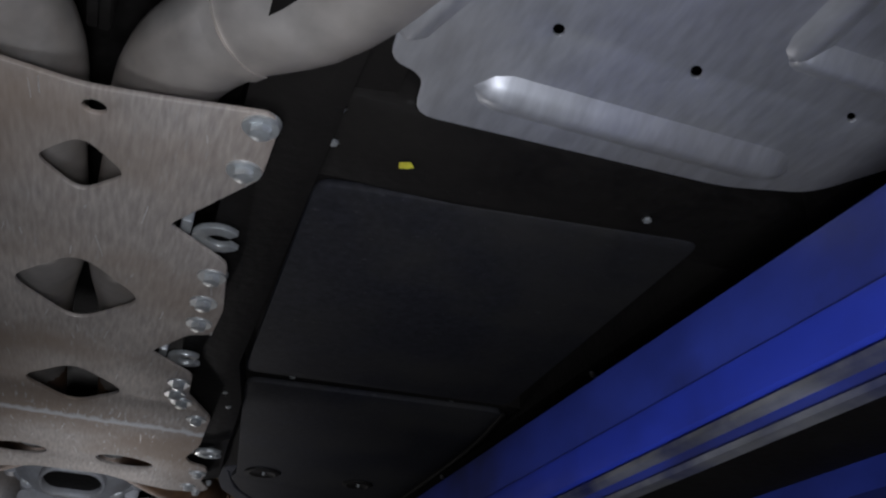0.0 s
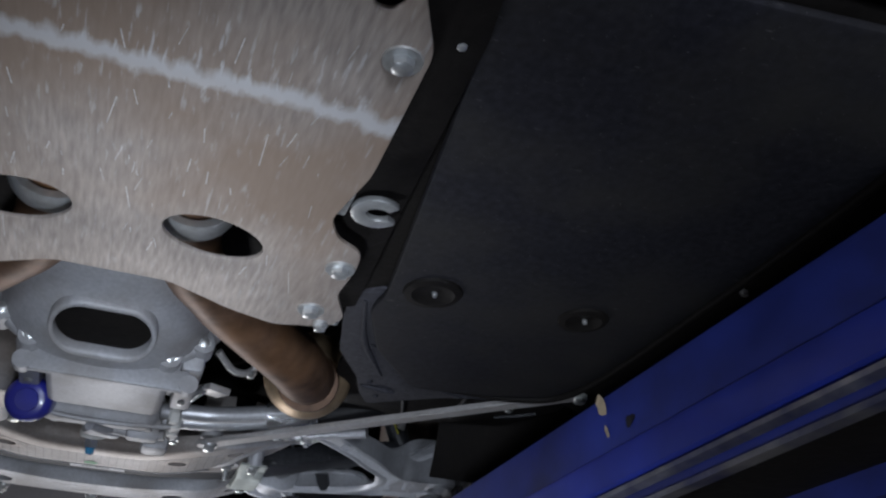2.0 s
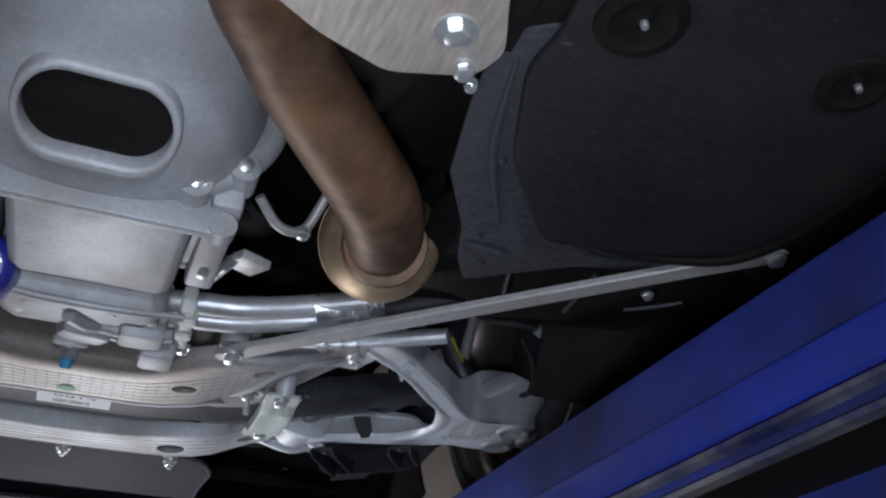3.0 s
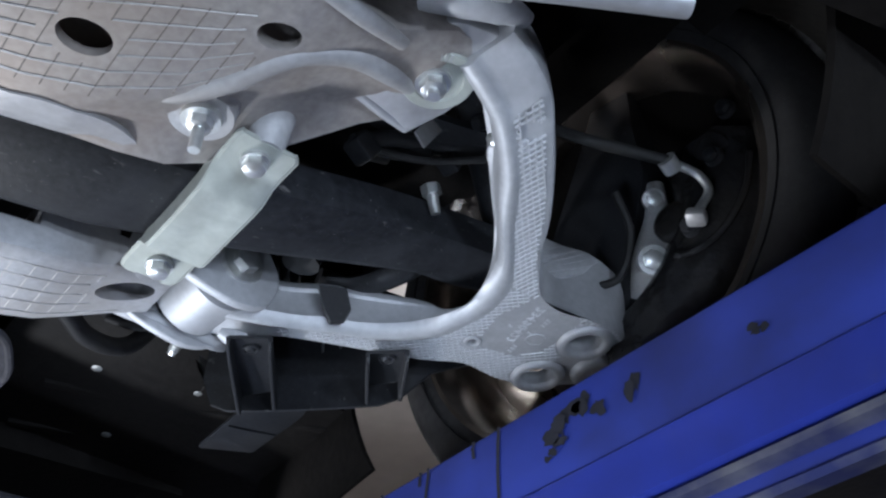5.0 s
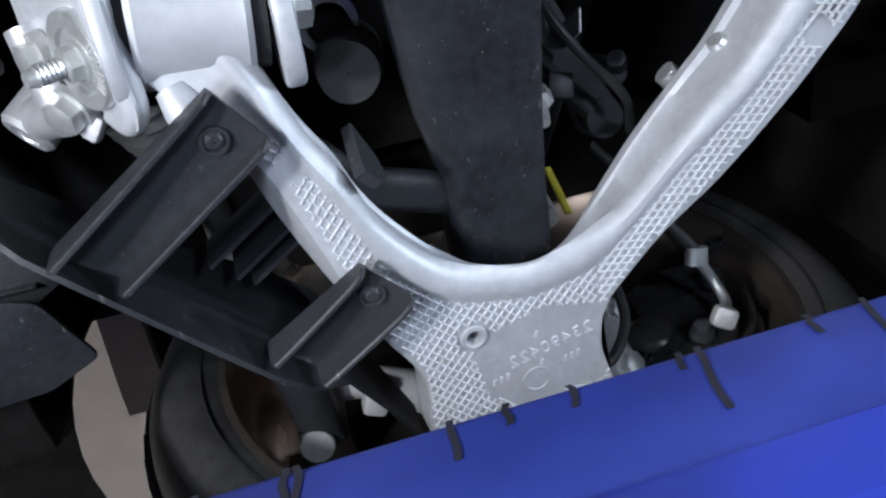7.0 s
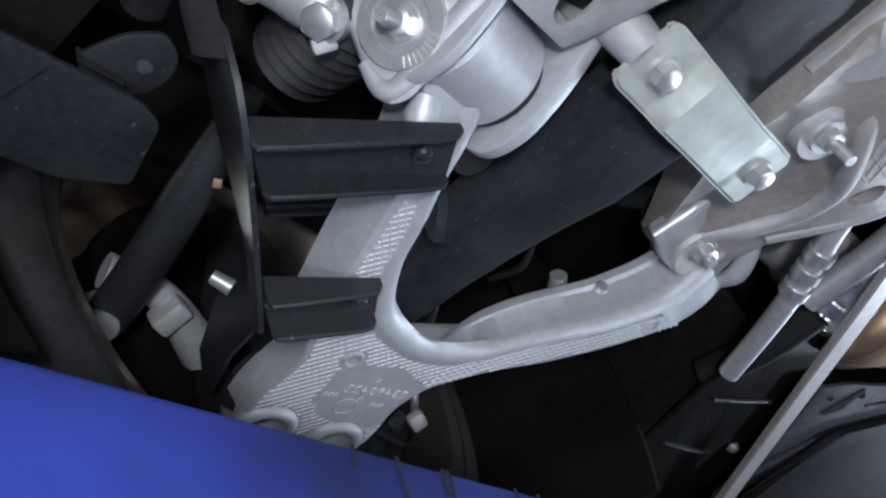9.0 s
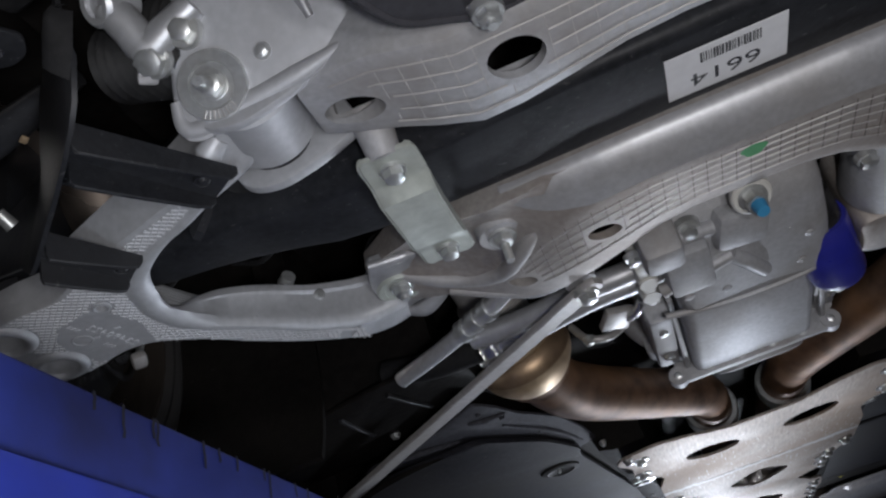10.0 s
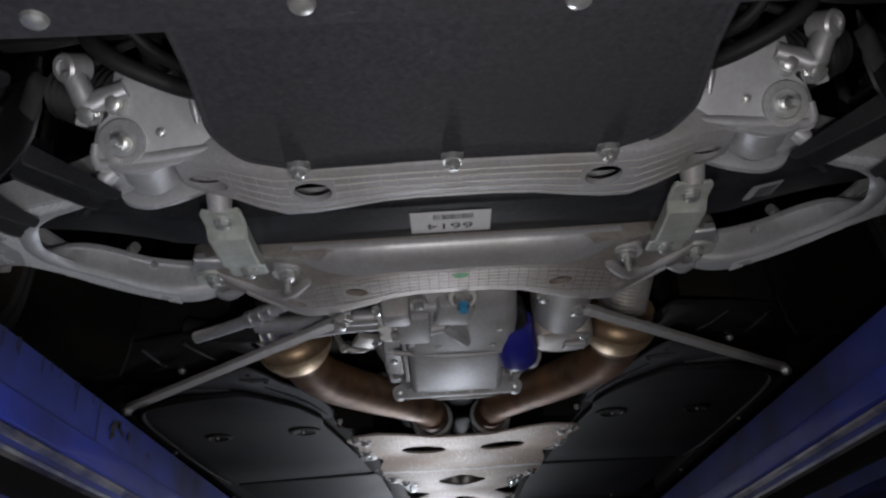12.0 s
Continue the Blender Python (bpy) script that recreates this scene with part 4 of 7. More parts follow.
def coolant_pipes():
    ob = thing("coolant_pipes", (0.2, -0.22, 1.80), "two parallel aluminium coolant pipes with foil-wrapped joint", "pipe")
    a = [(0.010, -0.175, 1.800), (0.055, -0.200, 1.800), (0.098, -0.222, 1.800), (0.16, -0.228, 1.802), (0.235, -0.258, 1.806), (0.30, -0.290, 1.812)]
    b = [(0.010, -0.150, 1.800), (0.055, -0.168, 1.798), (0.098, -0.188, 1.798), (0.16, -0.196, 1.800), (0.235, -0.222, 1.806), (0.30, -0.240, 1.815)]
    for k, pts in enumerate((a, b)):
        part("pipe", tube(bmesh.new(), pts, 0.0125, 16), CAST_BRIGHT, ob)
        c = Vector(pts[4])
    part("foil_wrap", tube(bmesh.new(), [(0.236, -0.252, 1.806), (0.262, -0.262, 1.807), (0.29, -0.272, 1.811)], [0.018, 0.0165, 0.019], 20), FOIL, ob, "crinkled silver foil wrap")
    bm = lathe_between(bmesh.new(), (0.268, -0.262, 1.808), (0.0052, -0.0035, 0.0008), [(0, 0.0005), (0, 0.016)] + [(0.002 + 0.0030 * k, 0.0195 - 0.0035 * (k % 2)) for k in range(14)] + [(0.044, 0.0005)], 22)
    part("bellows", bm, FOIL, ob, "shiny ribbed metal bellows")
    bm = bmesh.new()
    box(bm, (0.097, -0.246, 1.776), (0.112, -0.192, 1.808), pose(0, 0, 0, 0, 0, -4), 0.003)
    box(bm, (0.099, -0.188, 1.778), (0.114, -0.146, 1.808), pose(0, 0, 0, 0, 0, -4), 0.003)
    for k in range(4):
        box(bm, (0.0945, -0.240 + 0.026 * k, 1.780), (0.0985, -0.232 + 0.026 * k, 1.804), None, 0.001)
    for y in (-0.222, -0.187):
        rod(bm, (0.105, y - 0.002, 1.799), (0.105, y + 0.002, 1.774), 0.012, 0.010, 14)
    part("clamp", bm, WHITE, ob, "off-white plastic pipe clamp")
    bolt(ob, (0.112, -0.135, 1.785), r=0.007, washer=1.3)
    part("branch_pipe", tube(bmesh.new(), [(0.235, -0.150, 1.812), (0.285, -0.182, 1.806), (0.335, -0.214, 1.804), (0.392, -0.248, 1.804)], 0.0095, 14), CAST_BRIGHT, ob)
    bm = bmesh.new()
    for k in range(3):
        p = Vector((0.262 + k * 0.016, -0.168 - k * 0.0102, 1.808 - k * 0.001))
        rod(bm, p, p + Vector((0.009, -0.0058, 0)), 0.0125, 0.0125, 16)
    part("pipe_nut", bm, ZINC, ob)
    part("hose", tube(bmesh.new(), [(0.30, -0.265, 1.812), (0.36, -0.285, 1.822), (0.42, -0.300, 1.84)], 0.016, 16), RUBBER, ob, "black rubber hose")
    # wiring and a bracket seen between sump and exhaust
    ob = thing("engine_bracket", (0.15, -0.33, 1.80), "small grey steel bracket with wiring beside the sump", "bracket")
    bm = bmesh.new()
    box(bm, (0.128, -0.335, 1.802), (0.162, -0.300, 1.812), pose(0, 0, 0, 8, 0, 25), 0.002)
    part("plate", bm, STEEL, ob)
    part("rod", tube(bmesh.new(), [(0.132, -0.325, 1.806), (0.120, -0.30, 1.80), (0.112, -0.275, 1.80)], 0.006, 10), FOIL, ob, "shiny silver sleeve")
    part("loop", tube(bmesh.new(), [(0.135, -0.405, 1.83), (0.160, -0.385, 1.815), (0.185, -0.38, 1.82), (0.20, -0.40, 1.85)], 0.005, 10), STEEL, ob)
    part("wire", tube(bmesh.new(), [(0.12, -0.36, 1.86), (0.15, -0.35, 1.84), (0.175, -0.34, 1.85), (0.19, -0.30, 1.88)], 0.004, 8), RUBBER, ob, "black cable")
    bolt(ob, (0.185, -0.378, 1.817), r=0.006, washer=1.3)


# ---- front cradle and suspension ----
FB = [(0, 0.262, 0.188, 1.7795), (0.04, 0.2616, 0.1876, 1.7798), (0.08, 0.2612, 0.1832, 1.7801), (0.12, 0.2608, 0.1728, 1.7804), (0.155, 0.2605, 0.1635, 1.7817), (0.185, 0.2571, 0.1591, 1.7839), (0.215, 0.2567, 0.1638, 1.7917), (0.24, 0.2527, 0.1657, 1.802), (0.268, 0.2424, 0.1664, 1.8112), (0.292, 0.2346, 0.1726, 1.8178)]
RB = [(0, 0.064, 0.021, -0.066, 1.7719), (0.05, 0.064, 0.021, -0.067, 1.7719), (0.085, 0.064, 0.021, -0.076, 1.7719), (0.115, 0.0615, 0.0165, -0.0955, 1.7726), (0.15, 0.0561, 0.0061, -0.1199, 1.7754), (0.185, 0.0491, -0.0169, -0.1349, 1.7795), (0.215, 0.0428, -0.0532, -0.1372, 1.7853), (0.24, 0.033, -0.085, -0.125, 1.7939), (0.275, 0.012, -0.088, -0.124, 1.811), (0.315, -0.03, -0.075, -0.138, 1.828), (0.352, -0.062, -0.08, -0.134, 1.838)]


def both(stations):
    return [(-s[0], *s[1:]) for s in reversed(stations[1:])] + list(stations)


def crossing(stations, x, column):
    xs = [s[0] for s in stations]
    return float(np.interp(abs(x), xs, [s[column] for s in stations]))


def long_ribs(stations, low, high, fractions, reach, avoid, height=0.0008):
    """Raised casting lines that run along a beam between two of its edges."""
    bm = bmesh.new()
    for f in fractions:
        run = []
        for k in range(-int(reach / 0.006), int(reach / 0.006) + 2):
            x = 0.006 * k
            a, b, z = (crossing(stations, x, c) for c in (low, high, len(stations[0]) - 1))
            y = a + f * (b - a)
            if abs(x) <= reach and all(math.hypot(x - c[0], y - c[1]) > c[2] for c in avoid):
                run.append((x, y, z))
                continue
            if len(run) > 2:
                loft(bm, [[(p[0], p[1] - 0.0011, p[2] + 0.0008), (p[0], p[1] - 0.0003, p[2] - height), (p[0], p[1] + 0.0003, p[2] - height), (p[0], p[1] + 0.0011, p[2] + 0.0008)] for p in run])
            run = []
    return bm


def front_beam():
    ob = thing("front_cradle_beam", (0, 0.22, 1.785), "cast aluminium front cradle beam with a ribbed grid underside", "cradle beam", "cradle beams")
    rings = []
    for x, yf, yr, z in both(FB):
        rings.append([(x, yf, 1.865), (x, yf, z + 0.012), (x, yf - 0.003, z + 0.003), (x, yf - 0.010, z), (x, yr + 0.010, z), (x, yr + 0.003, z + 0.003), (x, yr, z + 0.012), (x, yr, 1.865)])
    beam = part("beam", loft(bmesh.new(), rings), CAST, ob, smooth=50)
    cutter = bmesh.new()
    for s in (1, -1):
        rod(cutter, (s * 0.150, 0.217, 1.70), (s * 0.150, 0.217, 1.90), 0.0195, 0.0195, 28)
        prism(cutter, circle(s * 0.263, 0.200, 0.022, 0.014, s * -12), 1.72, 1.90)
    cut(beam, cutter)
    for pockets in (((0.116, 0.184, 0.182, 0.250, 1.7885, 1.95), (0.234, 0.286, 0.176, 0.226, 1.8185, 1.95)), ((0.120, 0.180, 0.120, 0.236, 1.807, 1.93), (0.238, 0.282, 0.120, 0.216, 1.832, 1.93))):
        cutter = bmesh.new()
        for s in (1, -1):
            for x0, x1, y0, y1, z0, z1 in pockets:
                prism(cutter, rounded([(s * x0, y0), (s * x1, y0), (s * x1, y1), (s * x0, y1)][::s], 0.01), z0, z1)
        cut(beam, cutter)
    loop = [(x, yf - 0.013) for x, yf, yr, z in both(FB)] + [(x, yr + 0.013) for x, yf, yr, z in reversed(both(FB))]
    clear = [(s * 0.150, 0.217, 0.023) for s in (1, -1)] + [(s * 0.262, 0.199, 0.026) for s in (1, -1)]
    tagged(part("casting_lines", long_ribs(FB, 2, 1, (0.17, 0.33, 0.5, 0.67, 0.83), 0.275, clear), RIB, ob, "raised casting lines along the beam", smooth=0), kind="stuff")
    bm = lattice([p for p in loop if abs(p[0]) < 0.26], 0, (90,), (0.0158,), 0.0011, 0.0003, clear, lambda x, y: crossing(FB, x, 3))
    tagged(part("casting_grid", bm, RIB, ob, "faint casting lines across the beam", smooth=0), kind="stuff")
    bm = bmesh.new()
    for k in range(9):
        box(bm, (-0.030 + 0.0065 * k, 0.232, 1.7783), (-0.0265 + 0.0065 * k, 0.240, 1.7800))
    part("cast_mark", bm, RIB, ob)
    for x in (0.157, 0.006, -0.148):
        bolt(ob, (x, 0.268, 1.780), r=0.0080, washer=1.35, stud=0.012)
    part("bolt_boss", [box(b2, (x - 0.011, 0.256, 1.7825), (x + 0.011, 0.2735, 1.80), bevel=0.003) for b2 in [bmesh.new()] for x in (0.157, 0.006, -0.148)][-1], CAST, ob)


def rear_beam():
    ob = thing("rear_cradle_beam", (0, -0.05, 1.782), "cast aluminium rear cradle beam with a dusty ribbed underside", "cradle beam", "cradle beams")
    rings = []
    for x, yf, yl, yr, z in both(RB):
        bowl = min(1.0, max(0.0, (abs(x) - 0.14) / 0.07))
        lip = min(1.0, max(0.0, (0.20 - abs(x)) / 0.05))
        rings.append([(x, yf - 0.012, 1.870), (x, yf - 0.003, z + 0.024 - 0.012 * bowl), (x, yf - 0.004, z + 0.018 - 0.011 * bowl), (x, (yf + yl) / 2, z + 0.007 + 0.009 * bowl), (x, yl + 0.006, z + 0.001 + 0.006 * bowl), (x, yl - 0.004, z), (x, yr + 0.008 + 0.014 * lip, z), (x, yr + 0.001 + 0.010 * lip, z + 0.002), (x, yr + 0.001 * lip, z + 0.006), (x, yr - 0.006 * lip, z + 0.014), (x, yr - 0.006 * lip, z + 0.026), (x, yr + 0.010 * lip, 1.870)])
    beam = part("beam", loft(bmesh.new(), rings), CAST_DUSTY, ob, smooth=50)
    cutter = bmesh.new()
    for s in (1, -1):
        prism(cutter, circle(s * 0.131, -0.039, 0.015, 0.012), 1.72, 1.90)
        prism(cutter, circle(s * 0.216, -0.095, 0.013, 0.010), 1.72, 1.90)
    cut(beam, cutter)
    for pockets in (((0.104, 0.158, -0.088, -0.012, 1.7815, 1.95), (0.196, 0.238, -0.122, -0.072, 1.796, 1.95)), ((0.108, 0.154, -0.180, -0.030, 1.800, 1.93), (0.200, 0.234, -0.180, -0.085, 1.812, 1.93))):
        cutter = bmesh.new()
        for s in (1, -1):
            for x0, x1, y0, y1, z0, z1 in pockets:
                prism(cutter, rounded([(s * x0, y0), (s * x1, y0), (s * x1, y1), (s * x0, y1)][::s], 0.01), z0, z1)
        cut(beam, cutter)
    loop = [(x, yl - 0.006) for x, yf, yl, yr, z in both(RB) if abs(x) < 0.22] + [(x, yr + 0.30 * (yl - yr)) for x, yf, yl, yr, z in reversed(both(RB)) if abs(x) < 0.22]
    clear = [(s * 0.131, -0.039, 0.018) for s in (1, -1)] + [(s * 0.216, -0.095, 0.018) for s in (1, -1)]
    tagged(part("casting_lines", long_ribs(RB, 3, 2, (0.33, 0.44, 0.55, 0.66, 0.77, 0.88), 0.215, clear), RIB, ob, "raised casting lines along the beam", smooth=0), kind="stuff")
    # cross lines get a dark colour so that they read as shaded grooves
    bm = lattice(loop, 0, (90,), (0.0125,), 0.0012, 0.0004, clear, lambda x, y: crossing(RB, x, 4))
    tagged(part("casting_grid", bm, GROOVE_SHADE, ob, "casting lines across the beam, darkened like shaded grooves", smooth=0), kind="stuff")
    # a paler skin puts the flank's sheen into its colour
    rings = []
    for k in range(-40, 41):
        x = 0.005 * k
        yf, yl, z = (crossing(RB, x, c) for c in (1, 2, 4))
        fade = 1.0 - max(0.0, (abs(x) - 0.125) / 0.075) ** 1.6
        edge = yl + 0.004 + (1 - fade) * (yf - yl - 0.010)
        mid = (yf + edge) / 2
        line = [(yf - 0.0025, z + 0.0225), (yf - 0.0045, z + 0.0165), (mid, z + 0.0058 + 0.009 * (1 - fade)), (edge, z + 0.0005 + 0.013 * (1 - fade))]
        rings.append([(x, y, q - 0.0012) for y, q in line] + [(x, y, q + 0.003) for y, q in reversed(line)])
    part("flank", loft(bmesh.new(), rings), FLANK_SHEEN, ob, "smooth front flank, coloured paler for its sheen", smooth=60)
    for s in (1, -1):
        pts = [(0.172, -0.004, 1.786), (0.182, -0.014, 1.784), (0.194, -0.026, 1.783), (0.212, -0.052, 1.784), (0.232, -0.082, 1.792), (0.262, -0.094, 1.804), (0.295, -0.090, 1.817), (0.325, -0.080, 1.832)]
        part("ridge", tube(bmesh.new(), [(s * x, y, z + 0.005) for x, y, z in pts], [0.002, 0.005, 0.0075, 0.0085, 0.0085, 0.008, 0.008, 0.006], 14), CAST, ob, "rounded cast ridge")
        pts = [(0.175, -0.132, 1.787), (0.21, -0.134, 1.790), (0.25, -0.125, 1.803), (0.288, -0.116, 1.818)]
        part("lower_lip", tube(bmesh.new(), [(s * x, y, z) for x, y, z in pts], [0.004, 0.006, 0.006, 0.005], 12), CAST, ob)
    bm = bmesh.new()
    vs = [bm.verts.new((-0.002 + 0.011 * math.cos(a) * (1 + 0.2 * math.sin(3 * a)), 0.004 + 0.009 * math.sin(a), 1.7705)) for a in np.linspace(0, 2 * math.pi, 14, endpoint=False)]
    bm.faces.new(vs[::-1])
    part("paint_mark", bm, GREEN, ob, "green inspection paint dab", smooth=0)
    for s in (1, -1):
        # round boss with the hanging stud
        bm = bmesh.new()
        rod(bm, (s * 0.214, -0.012, 1.830), (s * 0.214, -0.010, 1.793), 0.026, 0.020, 28)
        part("boss", bm, CAST, ob)
        bolt(ob, (s * 0.214, -0.010, 1.792), (0, 0.1, -1), 0.0085, 1.6, 0.026, name="stud")
        bm = bmesh.new()
        rod(bm, (s * 0.169, -0.150, 1.83), (s * 0.167, -0.152, 1.789), 0.020, 0.016, 24)
        part("strut_boss", bm, CAST, ob)


def leaf_spring():
    ob = thing("leaf_spring", (0, 0.085, 1.81), "black composite transverse leaf spring with white stickers", "leaf spring")
    st = [(0.0, 0.156, 0.064, 1.797), (0.10, 0.154, 0.062, 1.797), (0.20, 0.142, 0.053, 1.802), (0.27, 0.125, 0.041, 1.809), (0.34, 0.110, 0.033, 1.821), (0.38, 0.105, 0.032, 1.832), (0.42, 0.098, 0.031, 1.841), (0.46, 0.089, 0.030, 1.848), (0.50, 0.088, 0.028, 1.853), (0.56, 0.082, 0.026, 1.864)]
    rings = []
    for x, yf, yr, z in both(st):
        rings.append([(x, yf, z + 0.034), (x, yf, z + 0.007), (x, yf - 0.006, z + 0.001), (x, yf - 0.012, z), (x, yr + 0.008, z), (x, yr + 0.002, z + 0.002), (x, yr, z + 0.008), (x, yr, z + 0.034)])
    part("blade", loft(bmesh.new(), rings), SPRING, ob, smooth=50)
    bm = box(bmesh.new(), (-0.038, 0.079, 1.7952), (0.054, 0.129, 1.7962))
    tag = part("sticker", bm, LABEL, ob, "white sticker with the number 6614 and a barcode", smooth=0)
    data = bpy.data.curves.new("digits", "FONT")
    data.body, data.size, data.align_x, data.align_y, data.extrude = "6614", 0.030, "CENTER", "CENTER", 0.0001
    text = new("digits", data)
    text.matrix_basis = Matrix(((0.92, 0, 0, 0.009), (0, -0.68, 0, 0.095), (0, 0, -1, 1.7950), (0, 0, 0, 1)))
    bpy.context.view_layer.update()
    me = bpy.data.meshes.new_from_object(text.evaluated_get(bpy.context.evaluated_depsgraph_get()))
    me.transform(Matrix.Scale(TRUE, 4) @ text.matrix_basis)
    bpy.data.objects.remove(text)
    me.materials.clear()
    me.materials.append(INK)
    digits = new("digits", me)
    digits.parent, digits.matrix_parent_inverse = tag, parent_inverse(tag)
    rng = random.Random(9)
    bm = bmesh.new()
    x = -0.018
    while x < 0.028:
        w = rng.choice((0.0006, 0.0010, 0.0016))
        box(bm, (x, 0.112, 1.7948), (x + w, 0.123, 1.7953))
        x += w + rng.choice((0.0007, 0.0012))
    part("barcode", bm, INK, tag, smooth=0)
    # the second sticker lies out on the blade
    bm = bmesh.new()
    vs = [bm.verts.new(p) for p in ((-0.345, 0.058, 1.8225), (-0.385, 0.054, 1.8318), (-0.392, 0.088, 1.8332), (-0.352, 0.092, 1.8238))]
    bm.faces.new(vs)
    bmesh.ops.solidify(bm, geom=bm.faces[:], thickness=0.0006)
    tag = part("sticker", bm, LABEL, ob, "small pale sticker with faint print", smooth=0)
    bm = bmesh.new()
    for k in range(4):
        a = Vector((-0.356 - 0.0012 * k, 0.064 + 0.0064 * k, 1.8235 + 0.0003 * k))
        box(bm, a + Vector((-0.026, -0.0011, 0.0018)), a + Vector((0, 0.0011, 0.0024)), pose(0, 0, 0, 0, 13, 0))
    part("print_bars", bm, INK, tag, smooth=0)


def spring_bracket():
    ob = thing("spring_bracket", (0.262, 0.07, 1.79), "pale zinc-plated spring retaining bracket bridging the two beams", "bracket", "spring brackets")
    st = [(-0.013, 0.0200, 1.7955, 0.0), (-0.009, 0.0225, 1.795, 0.0), (0.010, 0.0225, 1.795, 0.0), (0.020, 0.0222, 1.7935, 0.0), (0.032, 0.0218, 1.7865, 0.0008), (0.040, 0.0215, 1.7850, 0.0012), (0.075, 0.0212, 1.7842, 0.0012), (0.106, 0.0215, 1.7845, 0.0006), (0.1115, 0.0217, 1.7852, 0.0), (0.121, 0.0220, 1.7945, 0.0), (0.125, 0.0222, 1.7962, 0.0), (0.150, 0.0222, 1.7966, 0.0), (0.156, 0.0205, 1.7966, 0.0), (0.158, 0.0175, 1.7968, 0.0)]
    rings = []
    for y, w, z, groove in st:
        cx = 0.2615
        top = [(cx - w, y, z + 0.0012), (cx - w * 0.93, y, z), (cx - w * 0.3, y, z + groove * 0.3), (cx, y, z + groove), (cx + w * 0.3, y, z + groove * 0.3), (cx + w * 0.93, y, z), (cx + w, y, z + 0.0012)]
        rings.append(top + [(p[0], p[1], p[2] + 0.004) for p in reversed(top)])
    part("strap", loft(bmesh.new(), rings), GALV, ob, smooth=35)
    for s in (-1, 1):
        sec = []
        for y, w, z, g in st:
            x = 0.2615 + s * w
            sec.append([(x - 0.001, y, z + 0.0015), (x + 0.001, y, z + 0.0015), (x + 0.001, y, z + (0.016 if 0.02 < y < 0.12 else 0.003)), (x - 0.001, y, z + (0.016 if 0.02 < y < 0.12 else 0.003))])
        part("lip", loft(bmesh.new(), sec), GALV, ob)
    bolt(ob, (0.262, 0.138, 1.7955), r=0.0085, washer=1.3)
    bolt(ob, (0.260, 0.003, 1.794), r=0.0085, washer=1.25)
    for y in (0.150, -0.004):
        bm = bmesh.new()
        rod(bm, (0.262, y, 1.7990), (0.262, y + (0.014 if y > 0 else -0.010), 1.835), 0.0125, 0.016, 24)
        part("spacer", bm, CAST, ob, "cast aluminium mounting post")


ARM_Z = 1.815
# the arm's two edges, inner and outer, its extra lift, its inner wall's height, its outer wall's height and lean
ARM = [(0.338, 0.186, 0.352, 0.226, 0.004, 0.04, 0.034, 0.004), (0.362, 0.176, 0.376, 0.207, 0.001, 0.042, 0.034, 0.006), (0.393, 0.164, 0.403, 0.188, 0, 0.044, 0.034, 0.01), (0.421, 0.149, 0.44, 0.174, 0, 0.046, 0.032, 0.012), (0.443, 0.14, 0.478, 0.161, 0, 0.045, 0.032, 0.012),
       (0.462, 0.128, 0.52, 0.146, 0, 0.041, 0.032, 0.01), (0.48, 0.112, 0.557, 0.127, 0, 0.034, 0.032, 0.006), (0.488, 0.1, 0.6, 0.128, 0, 0.026, 0.03, 0.004), (0.493, 0.086, 0.64, 0.112, 0, 0.013, 0.03, 0.004), (0.498, 0.06, 0.69, 0.06, 0, 0.004, 0.034, 0.004),
       (0.496, 0.042, 0.648, 0.013, 0, 0.008, 0.058, 0.008), (0.492, 0.026, 0.607, 0.009, 0, 0.018, 0.076, 0.016), (0.485, 0.01, 0.572, 0.018, 0, 0.029, 0.084, 0.022), (0.476, -0.004, 0.543, 0.014, 0, 0.036, 0.078, 0.02), (0.462, -0.019, 0.522, -0.003, 0, 0.039, 0.056, 0.012),
       (0.445, -0.036, 0.5, -0.026, 0, 0.04, 0.042, 0.006), (0.43, -0.053, 0.475, -0.06, 0, 0.04, 0.036, 0.003), (0.416, -0.07, 0.44, -0.098, 0, 0.041, 0.034, 0.002), (0.396, -0.088, 0.415, -0.122, 0.001, 0.043, 0.034, 0), (0.376, -0.103, 0.39, -0.144, 0.003, 0.044, 0.034, 0),
       (0.354, -0.112, 0.364, -0.156, 0.007, 0.043, 0.034, 0), (0.334, -0.118, 0.342, -0.16, 0.013, 0.042, 0.034, 0)]
RINGS = ((0.622, 0.101), (0.618, 0.037))


def arm_stations(n=4):
    """The arm's edges and heights, in finer steps."""
    a = smooth_path([(s[0], s[1], s[4]) for s in ARM], n)
    b = smooth_path([(s[2], s[3], 0) for s in ARM], n)
    c = smooth_path([s[5:8] for s in ARM], n)
    return [(Vector((p.x, p.y, 0)), Vector((q.x, q.y, 0)), p.z, h) for p, q, h in zip(a, b, c)]


